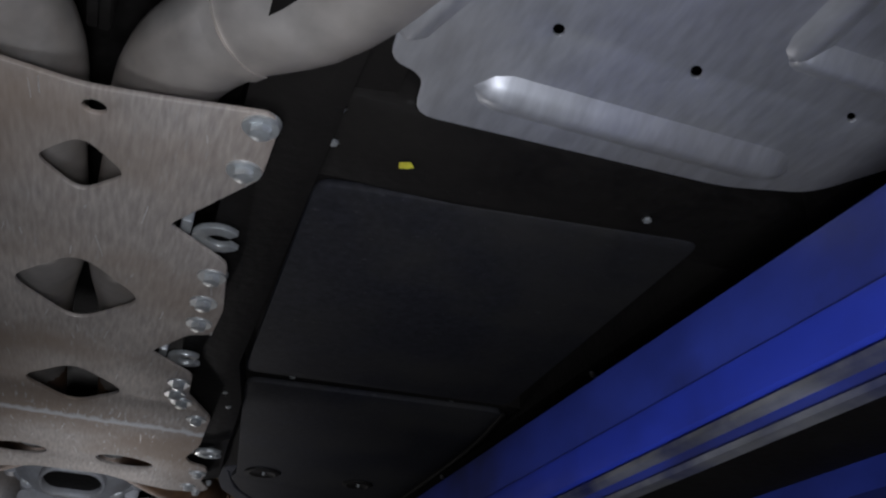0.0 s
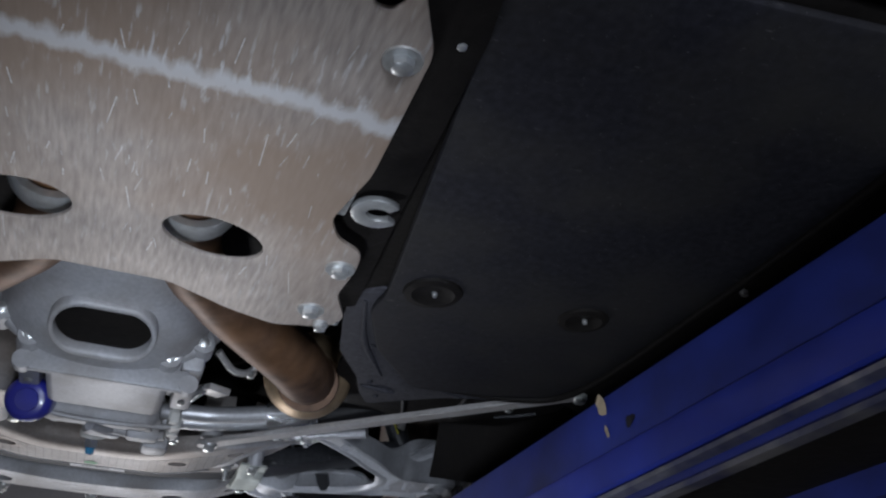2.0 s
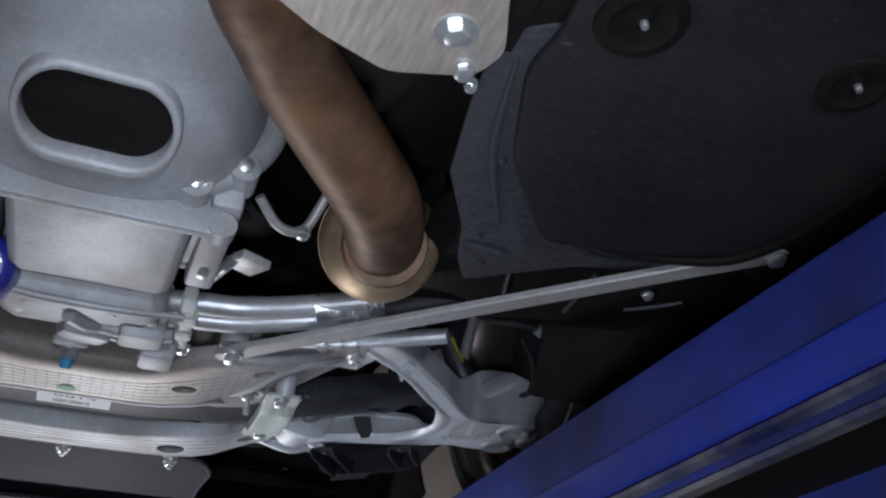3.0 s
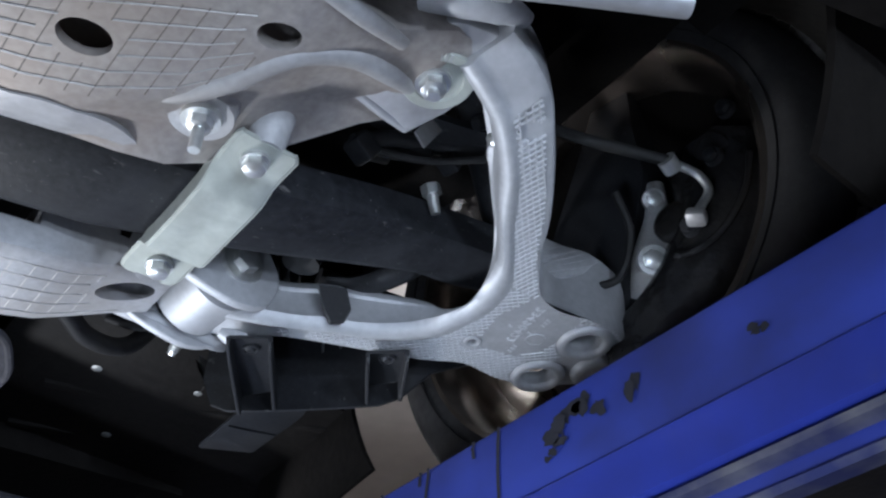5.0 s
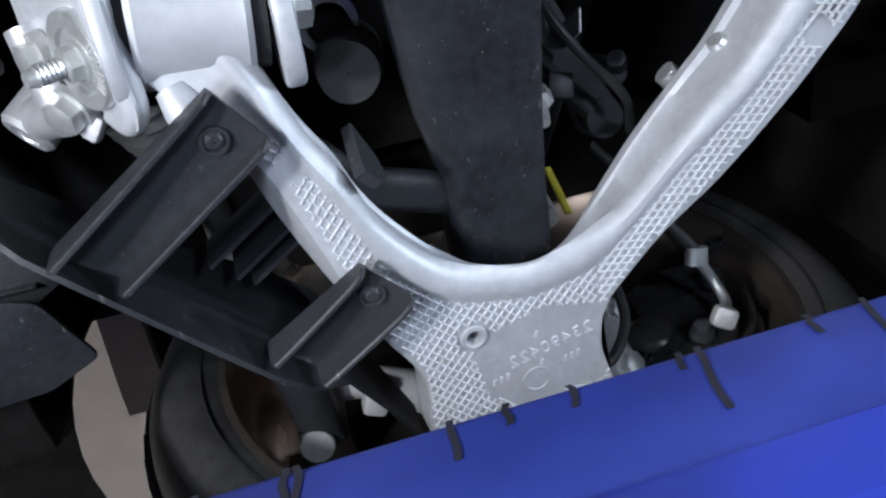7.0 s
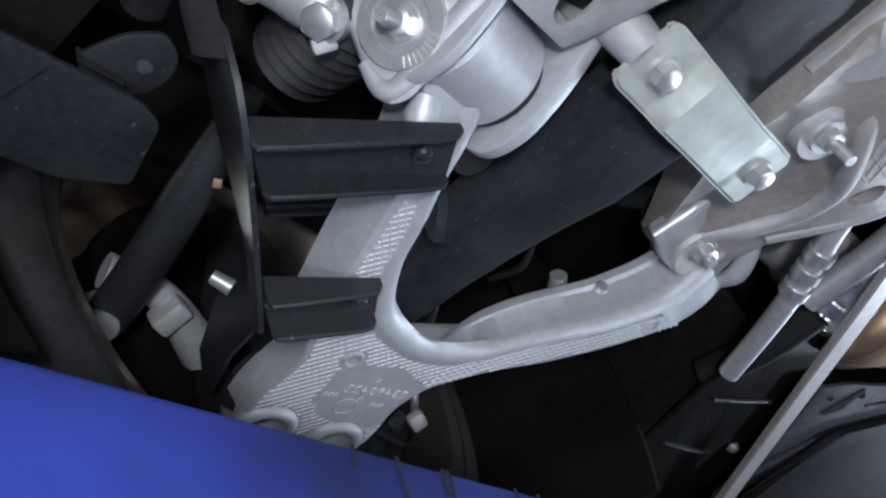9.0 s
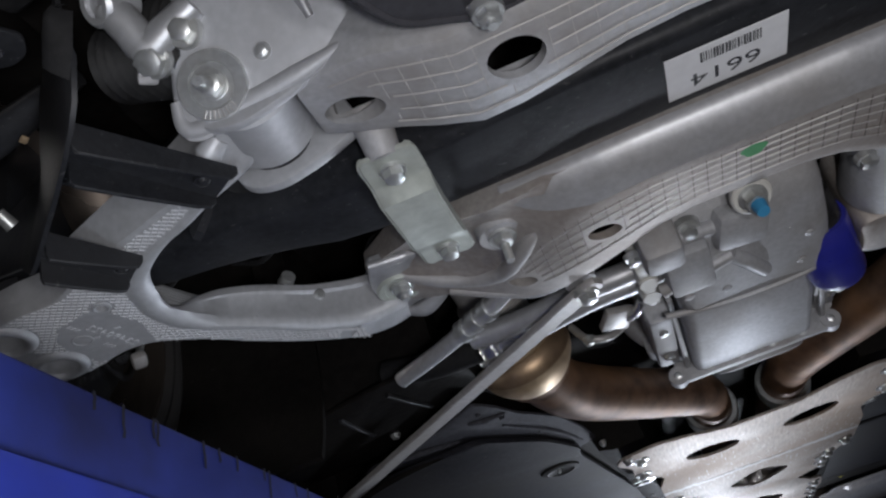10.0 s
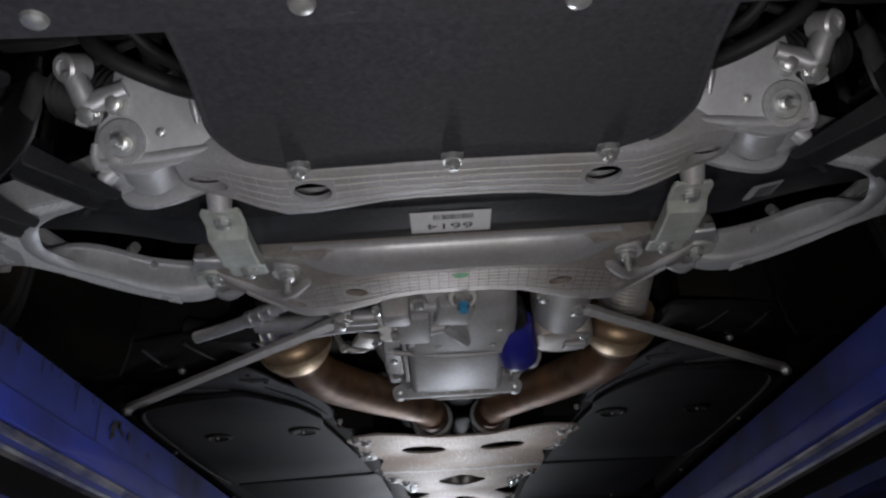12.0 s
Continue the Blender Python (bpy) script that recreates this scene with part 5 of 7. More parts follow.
def control_arm():
    ob = thing("control_arm", (0.5, 0.05, ARM_Z), "forged aluminium lower control arm with a knurled underside", "control arm", "control arms")
    rings, near, far = [], [], []
    for p, q, lift, (wall, flank, lean) in arm_stations():
        w = (q - p).length
        u = (q - p) / w
        k = min(0.95, max(0.50, 0.36 * w / 0.023))
        step = min(1.0, max(0.0, (wall - 0.020) / 0.015))
        draft = 0.009 * step * min(1.0, max(0.0, (0.02 - p.y) / 0.04))
        ring = []
        for d, z in ((0.0030 - draft, wall), (0.0006 - draft, wall - 0.0022), (-0.0012 * step - draft * 0.8, wall * 0.80), (-0.0004 + 0.0016 * step - draft * 0.7, wall * 0.74), (-0.0010 + 0.0012 * step - draft * 0.25, wall * 0.30), (-0.0030, min(0.006, wall * 0.22)), (-0.001, 0.0010), (0.003, -0.0024), (0.009 * k, -0.0034), (0.013 * k, -0.0032), (0.017 * k, -0.0019), (0.021 * k, -0.0004), (0.025 * k, 0.0)):
            ring.append(p + u * d + Vector((0, 0, ARM_Z + lift + z)))
        for f in (0.35, 0.7):
            ring.append(p + u * (0.025 * k + f * (w - 0.006 - 0.025 * k)) + Vector((0, 0, ARM_Z + lift)))
        for d, z in ((-0.005, 0), (-0.0015, 0.0012), (0, 0.004), (lean * 0.5, flank * 0.6), (lean, flank), (lean - 0.006, flank + 0.002)):
            ring.append(q + u * d + Vector((0, 0, ARM_Z + lift + z)))
        ring.append(p + u * 0.006 + Vector((0, 0, ARM_Z + lift + wall * 0.6)))
        rings.append(ring)
        near.append((p + u * (0.019 * k))[:2])
        far.append((q - u * 0.0065)[:2])
    body = part("body", loft(bmesh.new(), rings), ARM_METAL, ob, smooth=55)
    cutter = bmesh.new()
    for x, y, r in [(*c, 0.0155) for c in RINGS] + [(0.535, 0.095, 0.0042)]:
        rod(cutter, (x, y, ARM_Z - 0.02), (x, y, ARM_Z + 0.09), r, r, 28)
    cut(body, cutter)
    cutter = bmesh.new()
    for x, y in RINGS:
        rod(cutter, (x, y, ARM_Z + 0.012), (x, y, ARM_Z + 0.10), 0.0235, 0.0235, 28)
    cut(body, cutter)
    # knurled field with a plain patch for the casting marks
    flat = [(0.527, 0.052), (0.537, 0.010), (0.590, 0.016), (0.597, 0.045), (0.594, 0.072), (0.580, 0.090), (0.560, 0.094), (0.547, 0.096), (0.537, 0.088)]
    bare = [(0.405, 0.172, 0.008), (0.400, -0.115, 0.008)]
    away = [(*c, 0.0265) for c in RINGS] + [(0.535, 0.095, 0.010), (0.660, 0.060, 0.045), (0.350, 0.20, 0.044), (0.350, -0.13, 0.034)] + bare
    behind = [(0.30, 0.018), (0.80, 0.018), (0.80, -0.30), (0.30, -0.30)]
    ahead = [(0.30, 0.018), (0.80, 0.018), (0.80, 0.40), (0.30, 0.40)]
    bm = lattice(near + far[::-1], ARM_Z, (42, -46), 0.0047, 0.0013, 0.0010, away, None, 0.0016, [flat, behind])
    rear = lattice(near + far[::-1], ARM_Z, (42, -77), 0.0047, 0.0013, 0.0010, away, None, 0.0016, [flat, ahead])
    me = bpy.data.meshes.new("tmp")
    rear.to_mesh(me)
    rear.free()
    bm.from_mesh(me)
    bpy.data.meshes.remove(me)
    tagged(part("knurling", bm, KNURL, ob, "raised diamond knurling", smooth=0), kind="stuff")
    for c in RINGS:
        part("boss_ring", lathe(bmesh.new(), [(ARM_Z + 0.003, 0.0265), (ARM_Z - 0.0012, 0.0255), (ARM_Z - 0.0035, 0.0235), (ARM_Z - 0.0045, 0.0210), (ARM_Z - 0.0040, 0.0180), (ARM_Z - 0.0020, 0.0160), (ARM_Z + 0.014, 0.0150), (ARM_Z + 0.014, 0.0165)], (*c, 0), "z", 36), ARM_METAL, ob, smooth=70)
        part("bolt", rod(rod(bmesh.new(), (c[0] + 0.004, c[1], ARM_Z + 0.034), (c[0] + 0.004, c[1], ARM_Z + 0.016), 0.0042, 0.0038, 10), (c[0] + 0.004, c[1], ARM_Z + 0.034), (c[0] + 0.004, c[1], ARM_Z + 0.027), 0.008, 0.008, 6), ZINC, ob)
    part("boss_ring", lathe(bmesh.new(), [(ARM_Z + 0.004, 0.028), (ARM_Z - 0.003, 0.0265), (ARM_Z - 0.006, 0.023), (ARM_Z - 0.007, 0.017), (ARM_Z - 0.005, 0.012), (ARM_Z - 0.005, 0.001), (ARM_Z + 0.004, 0.001)], (0.664, 0.062, 0), "z", 32), ARM_METAL, ob, "ball joint cap")
    part("boss_ring", lathe(bmesh.new(), [(ARM_Z + 0.002, 0.0085), (ARM_Z - 0.0014, 0.0078), (ARM_Z - 0.0018, 0.006), (ARM_Z - 0.001, 0.0045), (ARM_Z + 0.002, 0.0042)], (0.535, 0.095, 0), "z", 20), ARM_METAL, ob)
    part("boss_ring", lathe(bmesh.new(), [(ARM_Z + 0.002, 0.0095), (ARM_Z - 0.0008, 0.009), (ARM_Z - 0.0008, 0.0075), (ARM_Z + 0.002, 0.007)], (0.578, 0.060, 0), "z", 20), ARM_METAL, ob)
    # raised part number and small casting marks
    data = bpy.data.curves.new("part_number", "FONT")
    data.body, data.size, data.align_x, data.align_y, data.extrude, data.space_character = "23490422", 0.0120, "CENTER", "CENTER", 0.0008, 1.15
    text = new("part_number", data)
    bpy.context.view_layer.update()
    me = bpy.data.meshes.new_from_object(text.evaluated_get(bpy.context.evaluated_depsgraph_get()))
    bpy.data.objects.remove(text)
    bm = bmesh.new()
    bm.from_mesh(me)
    bpy.data.meshes.remove(me)
    e, up = Vector((0.012, 0.054, 0)).normalized(), Vector((-0.054, 0.012, 0)).normalized()
    if SIDE < 0:
        e = -e
    bm.transform(Matrix(((e.x, up.x, 0, 0.5555), (e.y, up.y, 0, 0.0495), (0, 0, SIDE * -1.0, ARM_Z), (0, 0, 0, 1))))
    bmesh.ops.recalc_face_normals(bm, faces=bm.faces)
    part("part_number", bm, KNURL, ob, "raised cast part number 23490422", smooth=0)
    for x, y, k in ((0.5665, 0.0330, 3), (0.5700, 0.0780, 3), (0.5450, 0.0580, 1), (0.5665, 0.0560, 1)):
        bm = bmesh.new()
        for j in range(k):
            c = Vector((x, y, 0)) + e * 0.0042 * j
            box(bm, c + Vector((-0.0022, -0.0010, ARM_Z - 0.0006)), c + Vector((0.0022, 0.0010, ARM_Z + 0.001)), pose(0, 0, 0, 0, 0, 12))
        part("cast_mark", bm, KNURL, ob, smooth=0)
    # seam and pips on the inner wall of the rear leg, a lug on the outer wall of the front leg
    part("cast_seam", tube(bmesh.new(), [(0.4560, -0.0270, 1.8215), (0.4470, -0.0350, 1.8260), (0.4390, -0.0430, 1.8330), (0.4310, -0.0520, 1.8420), (0.4260, -0.0575, 1.8500)], 0.0014, 8), ARM_METAL, ob)
    for at, r in (((0.4565, -0.0265, 1.8205), 0.0036), ((0.4245, -0.0590, 1.8520), 0.0050), ((0.4660, 0.1310, 1.8500), 0.0034)):
        part("cast_pip", lathe_between(bmesh.new(), at, (-0.7, 0.5, -0.4), [(-0.004, 0.0005), (-0.004, r), (0.001, r), (0.0028, r * 0.6), (0.003, 0.0005)], 14), ARM_METAL, ob, smooth=60)
    # bushes
    for name, c, half, r in (("front_bush", (0.330, 0.200, 1.846), 0.0265, 0.033), ("rear_bush", (0.337, -0.126, 1.880), 0.022, 0.024)):
        c = Vector(c)
        ax = Vector((-0.10, 1, 0)).normalized()
        bm = lathe(bmesh.new(), [(-half, r * 0.55), (-half, r), (-half + 0.003, r * 1.06), (-half + 0.008, r * 1.03), (half - 0.008, r * 1.03), (half - 0.003, r * 1.06), (half, r), (half, r * 0.55)], (0, 0, 0), "y", 36)
        bm.transform(Matrix.Translation(c) @ pose(0, 0, 0, 0, 0, 6))
        sleeve = part(name, bm, ARM_METAL, ob, "bright aluminium bush sleeve")
        bm = bmesh.new()
        rod(bm, c - ax * (half + 0.007), c + ax * (half + 0.007), r * 0.9, r * 0.9, 28)
        part("rubber", bm, RUBBER, sleeve)
    part("neck", tube(bmesh.new(), [(0.346, 0.202, 1.846), (0.356, 0.198, 1.840), (0.376, 0.190, 1.834), (0.400, 0.176, 1.832)], [0.024, 0.023, 0.017, 0.012], 18), ARM_METAL, ob)
    part("neck", tube(bmesh.new(), [(0.337, -0.122, 1.868), (0.352, -0.126, 1.858), (0.375, -0.122, 1.842), (0.395, -0.108, 1.836)], [0.028, 0.024, 0.017, 0.012], 18), ARM_METAL, ob)
    part("lug", tube(bmesh.new(), [(0.357, 0.216, 1.822), (0.368, 0.212, 1.816), (0.376, 0.206, 1.818)], [0.008, 0.010, 0.006], 14), ARM_METAL, ob)
    part("stud", rod(bmesh.new(), (0.432, -0.058, 1.862), (0.424, -0.050, 1.864), 0.008, 0.007, 14), ZINC, ob)
    part("screw", lathe_between(bmesh.new(), (0.407, -0.074, 1.846), (-0.7, 0.6, -0.3), [(-0.004, 0.0005), (-0.004, 0.006), (0.003, 0.006), (0.005, 0.004), (0.005, 0.0005)], 14), ZINC, ob)
    quad = [Vector(p) for p in ((0.402, 0.140, 1.842), (0.424, 0.130, 1.842), (0.428, 0.129, 1.822), (0.424, 0.133, 1.811), (0.416, 0.141, 1.811), (0.408, 0.141, 1.824))]
    off = Vector((-0.0016, -0.0028, -0.0004))
    part("clip_pad", loft(bmesh.new(), [[p + off for p in quad], [p - off for p in quad]]), PLASTIC, ob, "small black plastic clip")
    # tab with the alignment bolt of the rear bush
    pl = thing("bush_bracket", (0.335, -0.09, 1.835), "cast aluminium rear bush bracket with a stepped alignment bolt", "bracket", "bush brackets")
    loop = rounded([(0.292, -0.052), (0.305, -0.050), (0.345, -0.046), (0.356, -0.080), (0.359, -0.128), (0.346, -0.150), (0.315, -0.142), (0.288, -0.118)], 0.005)
    part("plate", prism(bmesh.new(), loop, 1.8335, 1.848, (), 0.0025), CAST_BRIGHT, pl)
    part("lip", tube(bmesh.new(), [(0.292, -0.058, 1.839), (0.318, -0.053, 1.838), (0.345, -0.050, 1.839)], 0.0055, 12), CAST_BRIGHT, pl)
    part("eccentric", lathe(bmesh.new(), [(1.836, 0.025), (1.8305, 0.0245), (1.8295, 0.0235), (1.8295, 0.017), (1.8310, 0.016), (1.8310, 0.001), (1.836, 0.001)], (0.331, -0.099, 0), "z", 32), GALV, pl, "pale round eccentric washer")
    marks = bmesh.new()
    for k in range(7):
        a = radians(200 + 9 * k)
        c = Vector((0.331 + 0.0205 * math.cos(a), -0.099 + 0.0205 * math.sin(a), 1.8293))
        box(marks, c - Vector((0.0026, 0.0005, 0.0004)), c + Vector((0.0026, 0.0005, 0.0008)), Matrix.Rotation(a, 4, "Z"))
    part("scale_marks", marks, ZINC, pl, smooth=0)
    bolt(pl, (0.329, -0.096, 1.8305), r=0.0095, washer=1.35, stud=0.015)
    flange = [(0.288, -0.132, 1.842), (0.306, -0.150, 1.836), (0.328, -0.164, 1.834), (0.350, -0.164, 1.842)]
    part("saddle", tube(bmesh.new(), flange, [0.006, 0.010, 0.011, 0.006], 14, squash=0.7), ARM_METAL, pl, "bright curved saddle rim")



def front_bracket():
    """The forked end of the front beam that holds the front bush: a slanted plate with an eccentric bolt, and the link above it."""
    ob = thing("bush_bracket", (0.32, 0.25, 1.81), "cast aluminium front bush bracket with large bolts", "bracket", "bush brackets")

    def slope(x, y):
        return 1.6 * (y - 0.235)

    n = Vector((0, 0.85, -0.53))
    loop = rounded([(0.236, 0.246), (0.262, 0.239), (0.290, 0.236), (0.325, 0.234), (0.360, 0.231), (0.373, 0.234), (0.371, 0.245), (0.362, 0.258), (0.356, 0.270), (0.342, 0.282), (0.262, 0.282), (0.240, 0.270)], 0.005)
    part("plate", prism(bmesh.new(), loop, 1.813, 1.831, (), 0.004, slope), ARM_METAL, ob)
    part("ridge", tube(bmesh.new(), [(0.250, 0.245, 1.825), (0.285, 0.239, 1.823), (0.325, 0.236, 1.821), (0.358, 0.234, 1.819), (0.369, 0.238, 1.823), (0.368, 0.247, 1.837)], [0.004, 0.0075, 0.0075, 0.007, 0.006, 0.004], 14), ARM_METAL, ob)
    c = Vector((0.339, 0.249, 1.813 + slope(0, 0.249))) + n * 0.001
    part("eccentric", lathe_between(bmesh.new(), c, n, [(-0.004, 0.0240), (0.003, 0.0237), (0.004, 0.0230), (0.004, 0.0160), (0.002, 0.0150), (0.002, 0.001), (-0.004, 0.001)], 36), ZINC, ob, "bright round eccentric washer")
    marks = bmesh.new()
    q = n.to_track_quat("Z", "Y")
    for k in range(8):
        a = radians(-35 + 9 * k) - math.pi / 2
        m = Matrix.Translation(c) @ q.to_matrix().to_4x4() @ Matrix.Rotation(a, 4, "Z") @ Matrix.Translation((0.0196, 0, 0.0042)) @ Matrix.Diagonal((0.0056, 0.0011, 0.0010, 1))
        bmesh.ops.create_cube(marks, size=1, matrix=m)
    part("scale_marks", marks, STEEL, ob, smooth=0)
    bolt(ob, c + n * 0.002, n, r=0.0085, washer=1.3)
    part("thread", lathe_between(bmesh.new(), c + n * 0.008, n, [(0, 0.0005), (0, 0.0052)] + [(0.002 + 0.0011 * k, 0.0052 - 0.0008 * (k % 2)) for k in range(14)] + [(0.020, 0.0035), (0.020, 0.0005)], 14), ZINC, ob, "bright bolt thread")
    bolt(ob, Vector((0.300, 0.253, 1.813 + slope(0, 0.253))), n, r=0.004, washer=1.6)
    part("rib", tube(bmesh.new(), [Vector((x, y, 1.815 + slope(x, y))) for x, y in ((0.262, 0.256), (0.264, 0.265), (0.268, 0.276))], [0.003, 0.005, 0.004], 10), CAST_BRIGHT, ob)
    for y, thick in ((0.160, 0.010), (0.236, 0.008)):
        low = rounded([(0.262, 1.826), (0.300, 1.811), (0.335, 1.804), (0.362, 1.812), (0.372, 1.845), (0.352, 1.880), (0.280, 1.880)], 0.014)
        bm = prism(bmesh.new(), low, 0, thick, (), 0.0025)
        for v in bm.verts:
            v.co = Vector((v.co.x - 0.10 * (y - 0.2), y + v.co.z - thick / 2, v.co.y))
        bmesh.ops.recalc_face_normals(bm, faces=bm.faces)
        part("ear", bm, ARM_METAL, ob)
    bolt(ob, (0.337, 0.156, 1.846), (0.1, -1, 0), 0.012, 1.75)
    ln = thing("stabiliser_link", (0.36, 0.29, 1.86), "cast alloy stabiliser mount with bolts above the bracket plate", "suspension part", "stabiliser links")
    part("arm", tube(bmesh.new(), [(0.382, 0.290, 1.896), (0.376, 0.281, 1.882), (0.369, 0.271, 1.869), (0.350, 0.274, 1.874), (0.330, 0.278, 1.880)], [0.0125, 0.0125, 0.0130, 0.0115, 0.010], 16), CAST_BRIGHT, ln)
    part("eye", lathe_between(bmesh.new(), (0.383, 0.292, 1.899), (0.5, 0.7, -0.5), [(-0.020, 0.010), (-0.016, 0.0150), (0.008, 0.0155), (0.011, 0.0130), (0.011, 0.0085), (0.008, 0.0075), (0.008, 0.0005), (-0.020, 0.0005)], 28), CAST_BRIGHT, ln)
    bolt(ln, (0.369, 0.267, 1.861), (0.2, 0.6, -0.7), r=0.0105, washer=1.35)
    part("tab", box(bmesh.new(), (0.372, 0.254, 1.853), (0.386, 0.264, 1.861), pose(0, 0, 0, 30, 0, 35), 0.0025), CAST, ln)
    bolt(ln, (0.342, 0.274, 1.866), n, r=0.0085, washer=1.45)
    part("hose", tube(bmesh.new(), [(0.288, 0.290, 1.885), (0.294, 0.308, 1.895), (0.296, 0.330, 1.910)], 0.012, 14), RUBBER, ln, "black hose end")
    part("hose_clamp", lathe_between(bmesh.new(), (0.289, 0.288, 1.882), (0.2, 1, 0.5), [(0, 0.010), (0, 0.0150), (0.010, 0.0150), (0.010, 0.010)], 24), ZINC, ln, "bright hose clamp")
    bolt(ln, (0.275, 0.279, 1.876), n, r=0.0070, washer=1.4)
    part("bar", tube(bmesh.new(), [(0.290, 0.345, 1.905), (0.340, 0.345, 1.905), (0.395, 0.335, 1.905), (0.44, 0.315, 1.92)], 0.013, 14), RUBBER, ln, "black stabiliser bar end")
    part("bracket_hose", tube(bmesh.new(), [(0.20, 0.300, 1.86), (0.245, 0.305, 1.852), (0.285, 0.335, 1.850), (0.33, 0.355, 1.870), (0.36, 0.350, 1.92)], 0.009, 12), RUBBER, ln, "black bent hose")


def brace_strut():
    ob = thing("brace_strut", (0.38, -0.36, 1.785), "flat grey steel brace strut bolted at both ends", "brace bar", "brace struts")
    a, b = Vector((0.160, -0.150, 1.777)), Vector((0.600, -0.562, 1.787))
    d = (b - a).normalized()
    q = Vector((-d.y, d.x, 0)).normalized()
    rings = []
    for s, w in ((-0.012, 0.006), (-0.006, 0.011), (0.02, 0.0125), (0.045, 0.0125), (0.06, 0.0115), (0.54, 0.0115), (0.56, 0.0125), (0.595, 0.0125), (0.608, 0.009), (0.614, 0.004)):
        p = a + d * s
        rings.append([p + q * w + Vector((0, 0, 0.002)), p + q * w * 0.85, p - q * w * 0.85, p - q * w + Vector((0, 0, 0.002)), p - q * w + Vector((0, 0, 0.007)), p + q * w + Vector((0, 0, 0.007))])
    part("bar", loft(bmesh.new(), rings), STEEL, ob)
    bolt(ob, a + d * 0.008, r=0.0095, washer=1.4)
    bolt(ob, b - d * 0.004, r=0.008, washer=1.4)


def deflector():
    ob = thing("brake_air_deflector", (0.46, 0.24, 1.79), "black plastic brake cooling deflector clipped to the control arm", "air deflector", "air deflectors")
    line = [(0.394, 0.318), (0.401, 0.311), (0.412, 0.300), (0.433, 0.279), (0.462, 0.251), (0.494, 0.221), (0.514, 0.202), (0.528, 0.188), (0.550, 0.168), (0.592, 0.148), (0.635, 0.128)]
    rings = []
    for k, (x, y) in enumerate(line):
        z0 = (1.836, 1.808, 1.800, 1.797, 1.795, 1.794, 1.794, 1.800, 1.825, 1.842, 1.848)[k]
        z1 = z0 + (0.055, 0.075, 0.086, 0.090, 0.092, 0.092, 0.092, 0.090, 0.070, 0.050, 0.040)[k]
        lean = (0.5, 0.5, 0.45, 0.4, 0.2, -0.5, -0.8, -0.8, -0.5, 0.0, 0.0)[k]
        n = Vector((0.72, 0.69, 0)) * 0.0016
        bow = Vector((0.72, 0.69, 0)) * 0.014
        p = Vector((x, y, 0))
        prof = [(z0, 0.0), (z0 + 0.006, 0.1), ((z0 + z1) / 2, 0.1 + 0.5 * lean), (z1, lean)]
        rings.append([p - n + bow * c + Vector((0, 0, z)) for z, c in prof] + [p + n + bow * c + Vector((0, 0, z)) for z, c in reversed(prof)])
    part("panel", loft(bmesh.new(), rings), PLASTIC, ob, smooth=50)
    rings = []
    for (x0, y0, z0), (x1, y1, z1) in (((0.386, 0.326, 1.862), (0.389, 0.328, 1.868)), ((0.389, 0.3235, 1.850), (0.396, 0.329, 1.868)), ((0.393, 0.319, 1.838), (0.402, 0.324, 1.862)), ((0.3985, 0.3135, 1.822), (0.409, 0.315, 1.846))):
        a, b = Vector((x0, y0, z0)), Vector((x1, y1, z1))
        out = Vector((0.72, 0.69, -0.1)).normalized()
        outer = [a.lerp(b, u) + out * (0.003 + 0.009 * math.sin(math.pi * u)) for u in (0, 0.12, 0.3, 0.5, 0.7, 0.88, 1)]
        rings.append(outer + [p - out * 0.0025 for p in reversed(outer)])
    part("upper_flap", loft(bmesh.new(), rings), RUBBER, ob, "curved glossy black upper flap", smooth=60)
    for a, b, c, d in (((0.355, 0.200), (0.383, 0.180), (0.441, 0.264), (0.420, 0.290)), ((0.462, 0.150), (0.488, 0.128), (0.524, 0.184), (0.503, 0.206))):
        a, b, c, d = (Vector((*p, z)) for p, z in ((a, 1.803), (b, 1.803), (c, 1.814), (d, 1.814)))
        bm = bmesh.new()
        lo = [bm.verts.new(p) for p in (a, b, c, d)]
        hi = [bm.verts.new(v.co + Vector((0, 0, 0.003))) for v in lo]
        bm.faces.new(lo)
        bm.faces.new(hi[::-1])
        for k in range(4):
            bm.faces.new((lo[k], lo[(k + 1) % 4], hi[(k + 1) % 4], hi[k]))
        bmesh.ops.recalc_face_normals(bm, faces=bm.faces)
        clip = part("clip", bm, PLASTIC, ob, "ribbed black plastic clip")
        for p, s in ((a, d), (b, c)):
            e = (s - p).normalized() * 0.006
            sec = []
            for t, h in ((0.0, 0.004), (0.04, 0.009), (0.15, 0.012), (0.5, 0.0165), (0.8, 0.020), (0.97, 0.0215), (1.0, 0.018)):
                q = p.lerp(s, t)
                w = Vector((-e.y, e.x, 0)).normalized() * 0.0017
                sec.append([q - w + Vector((0, 0, 0.002)), q + w + Vector((0, 0, 0.002)), q + w - Vector((0, 0, h - 0.001)), q + w * 0.5 - Vector((0, 0, h)), q - w * 0.5 - Vector((0, 0, h)), q - w - Vector((0, 0, h - 0.001))])
            part("rib", loft(bmesh.new(), sec), PLASTIC, clip, smooth=25)
        m = (a + b) / 2 + (c - b) * 0.16
        part("rivet", lathe(bmesh.new(), [(1.807, 0.0075), (1.802, 0.007), (1.802, 0.0055), (1.803, 0.005), (1.801, 0.003), (1.801, 0.0005), (1.807, 0.0005)], (m.x, m.y, 0), "z", 20), PLASTIC, clip)
    deflector_vanes(ob)


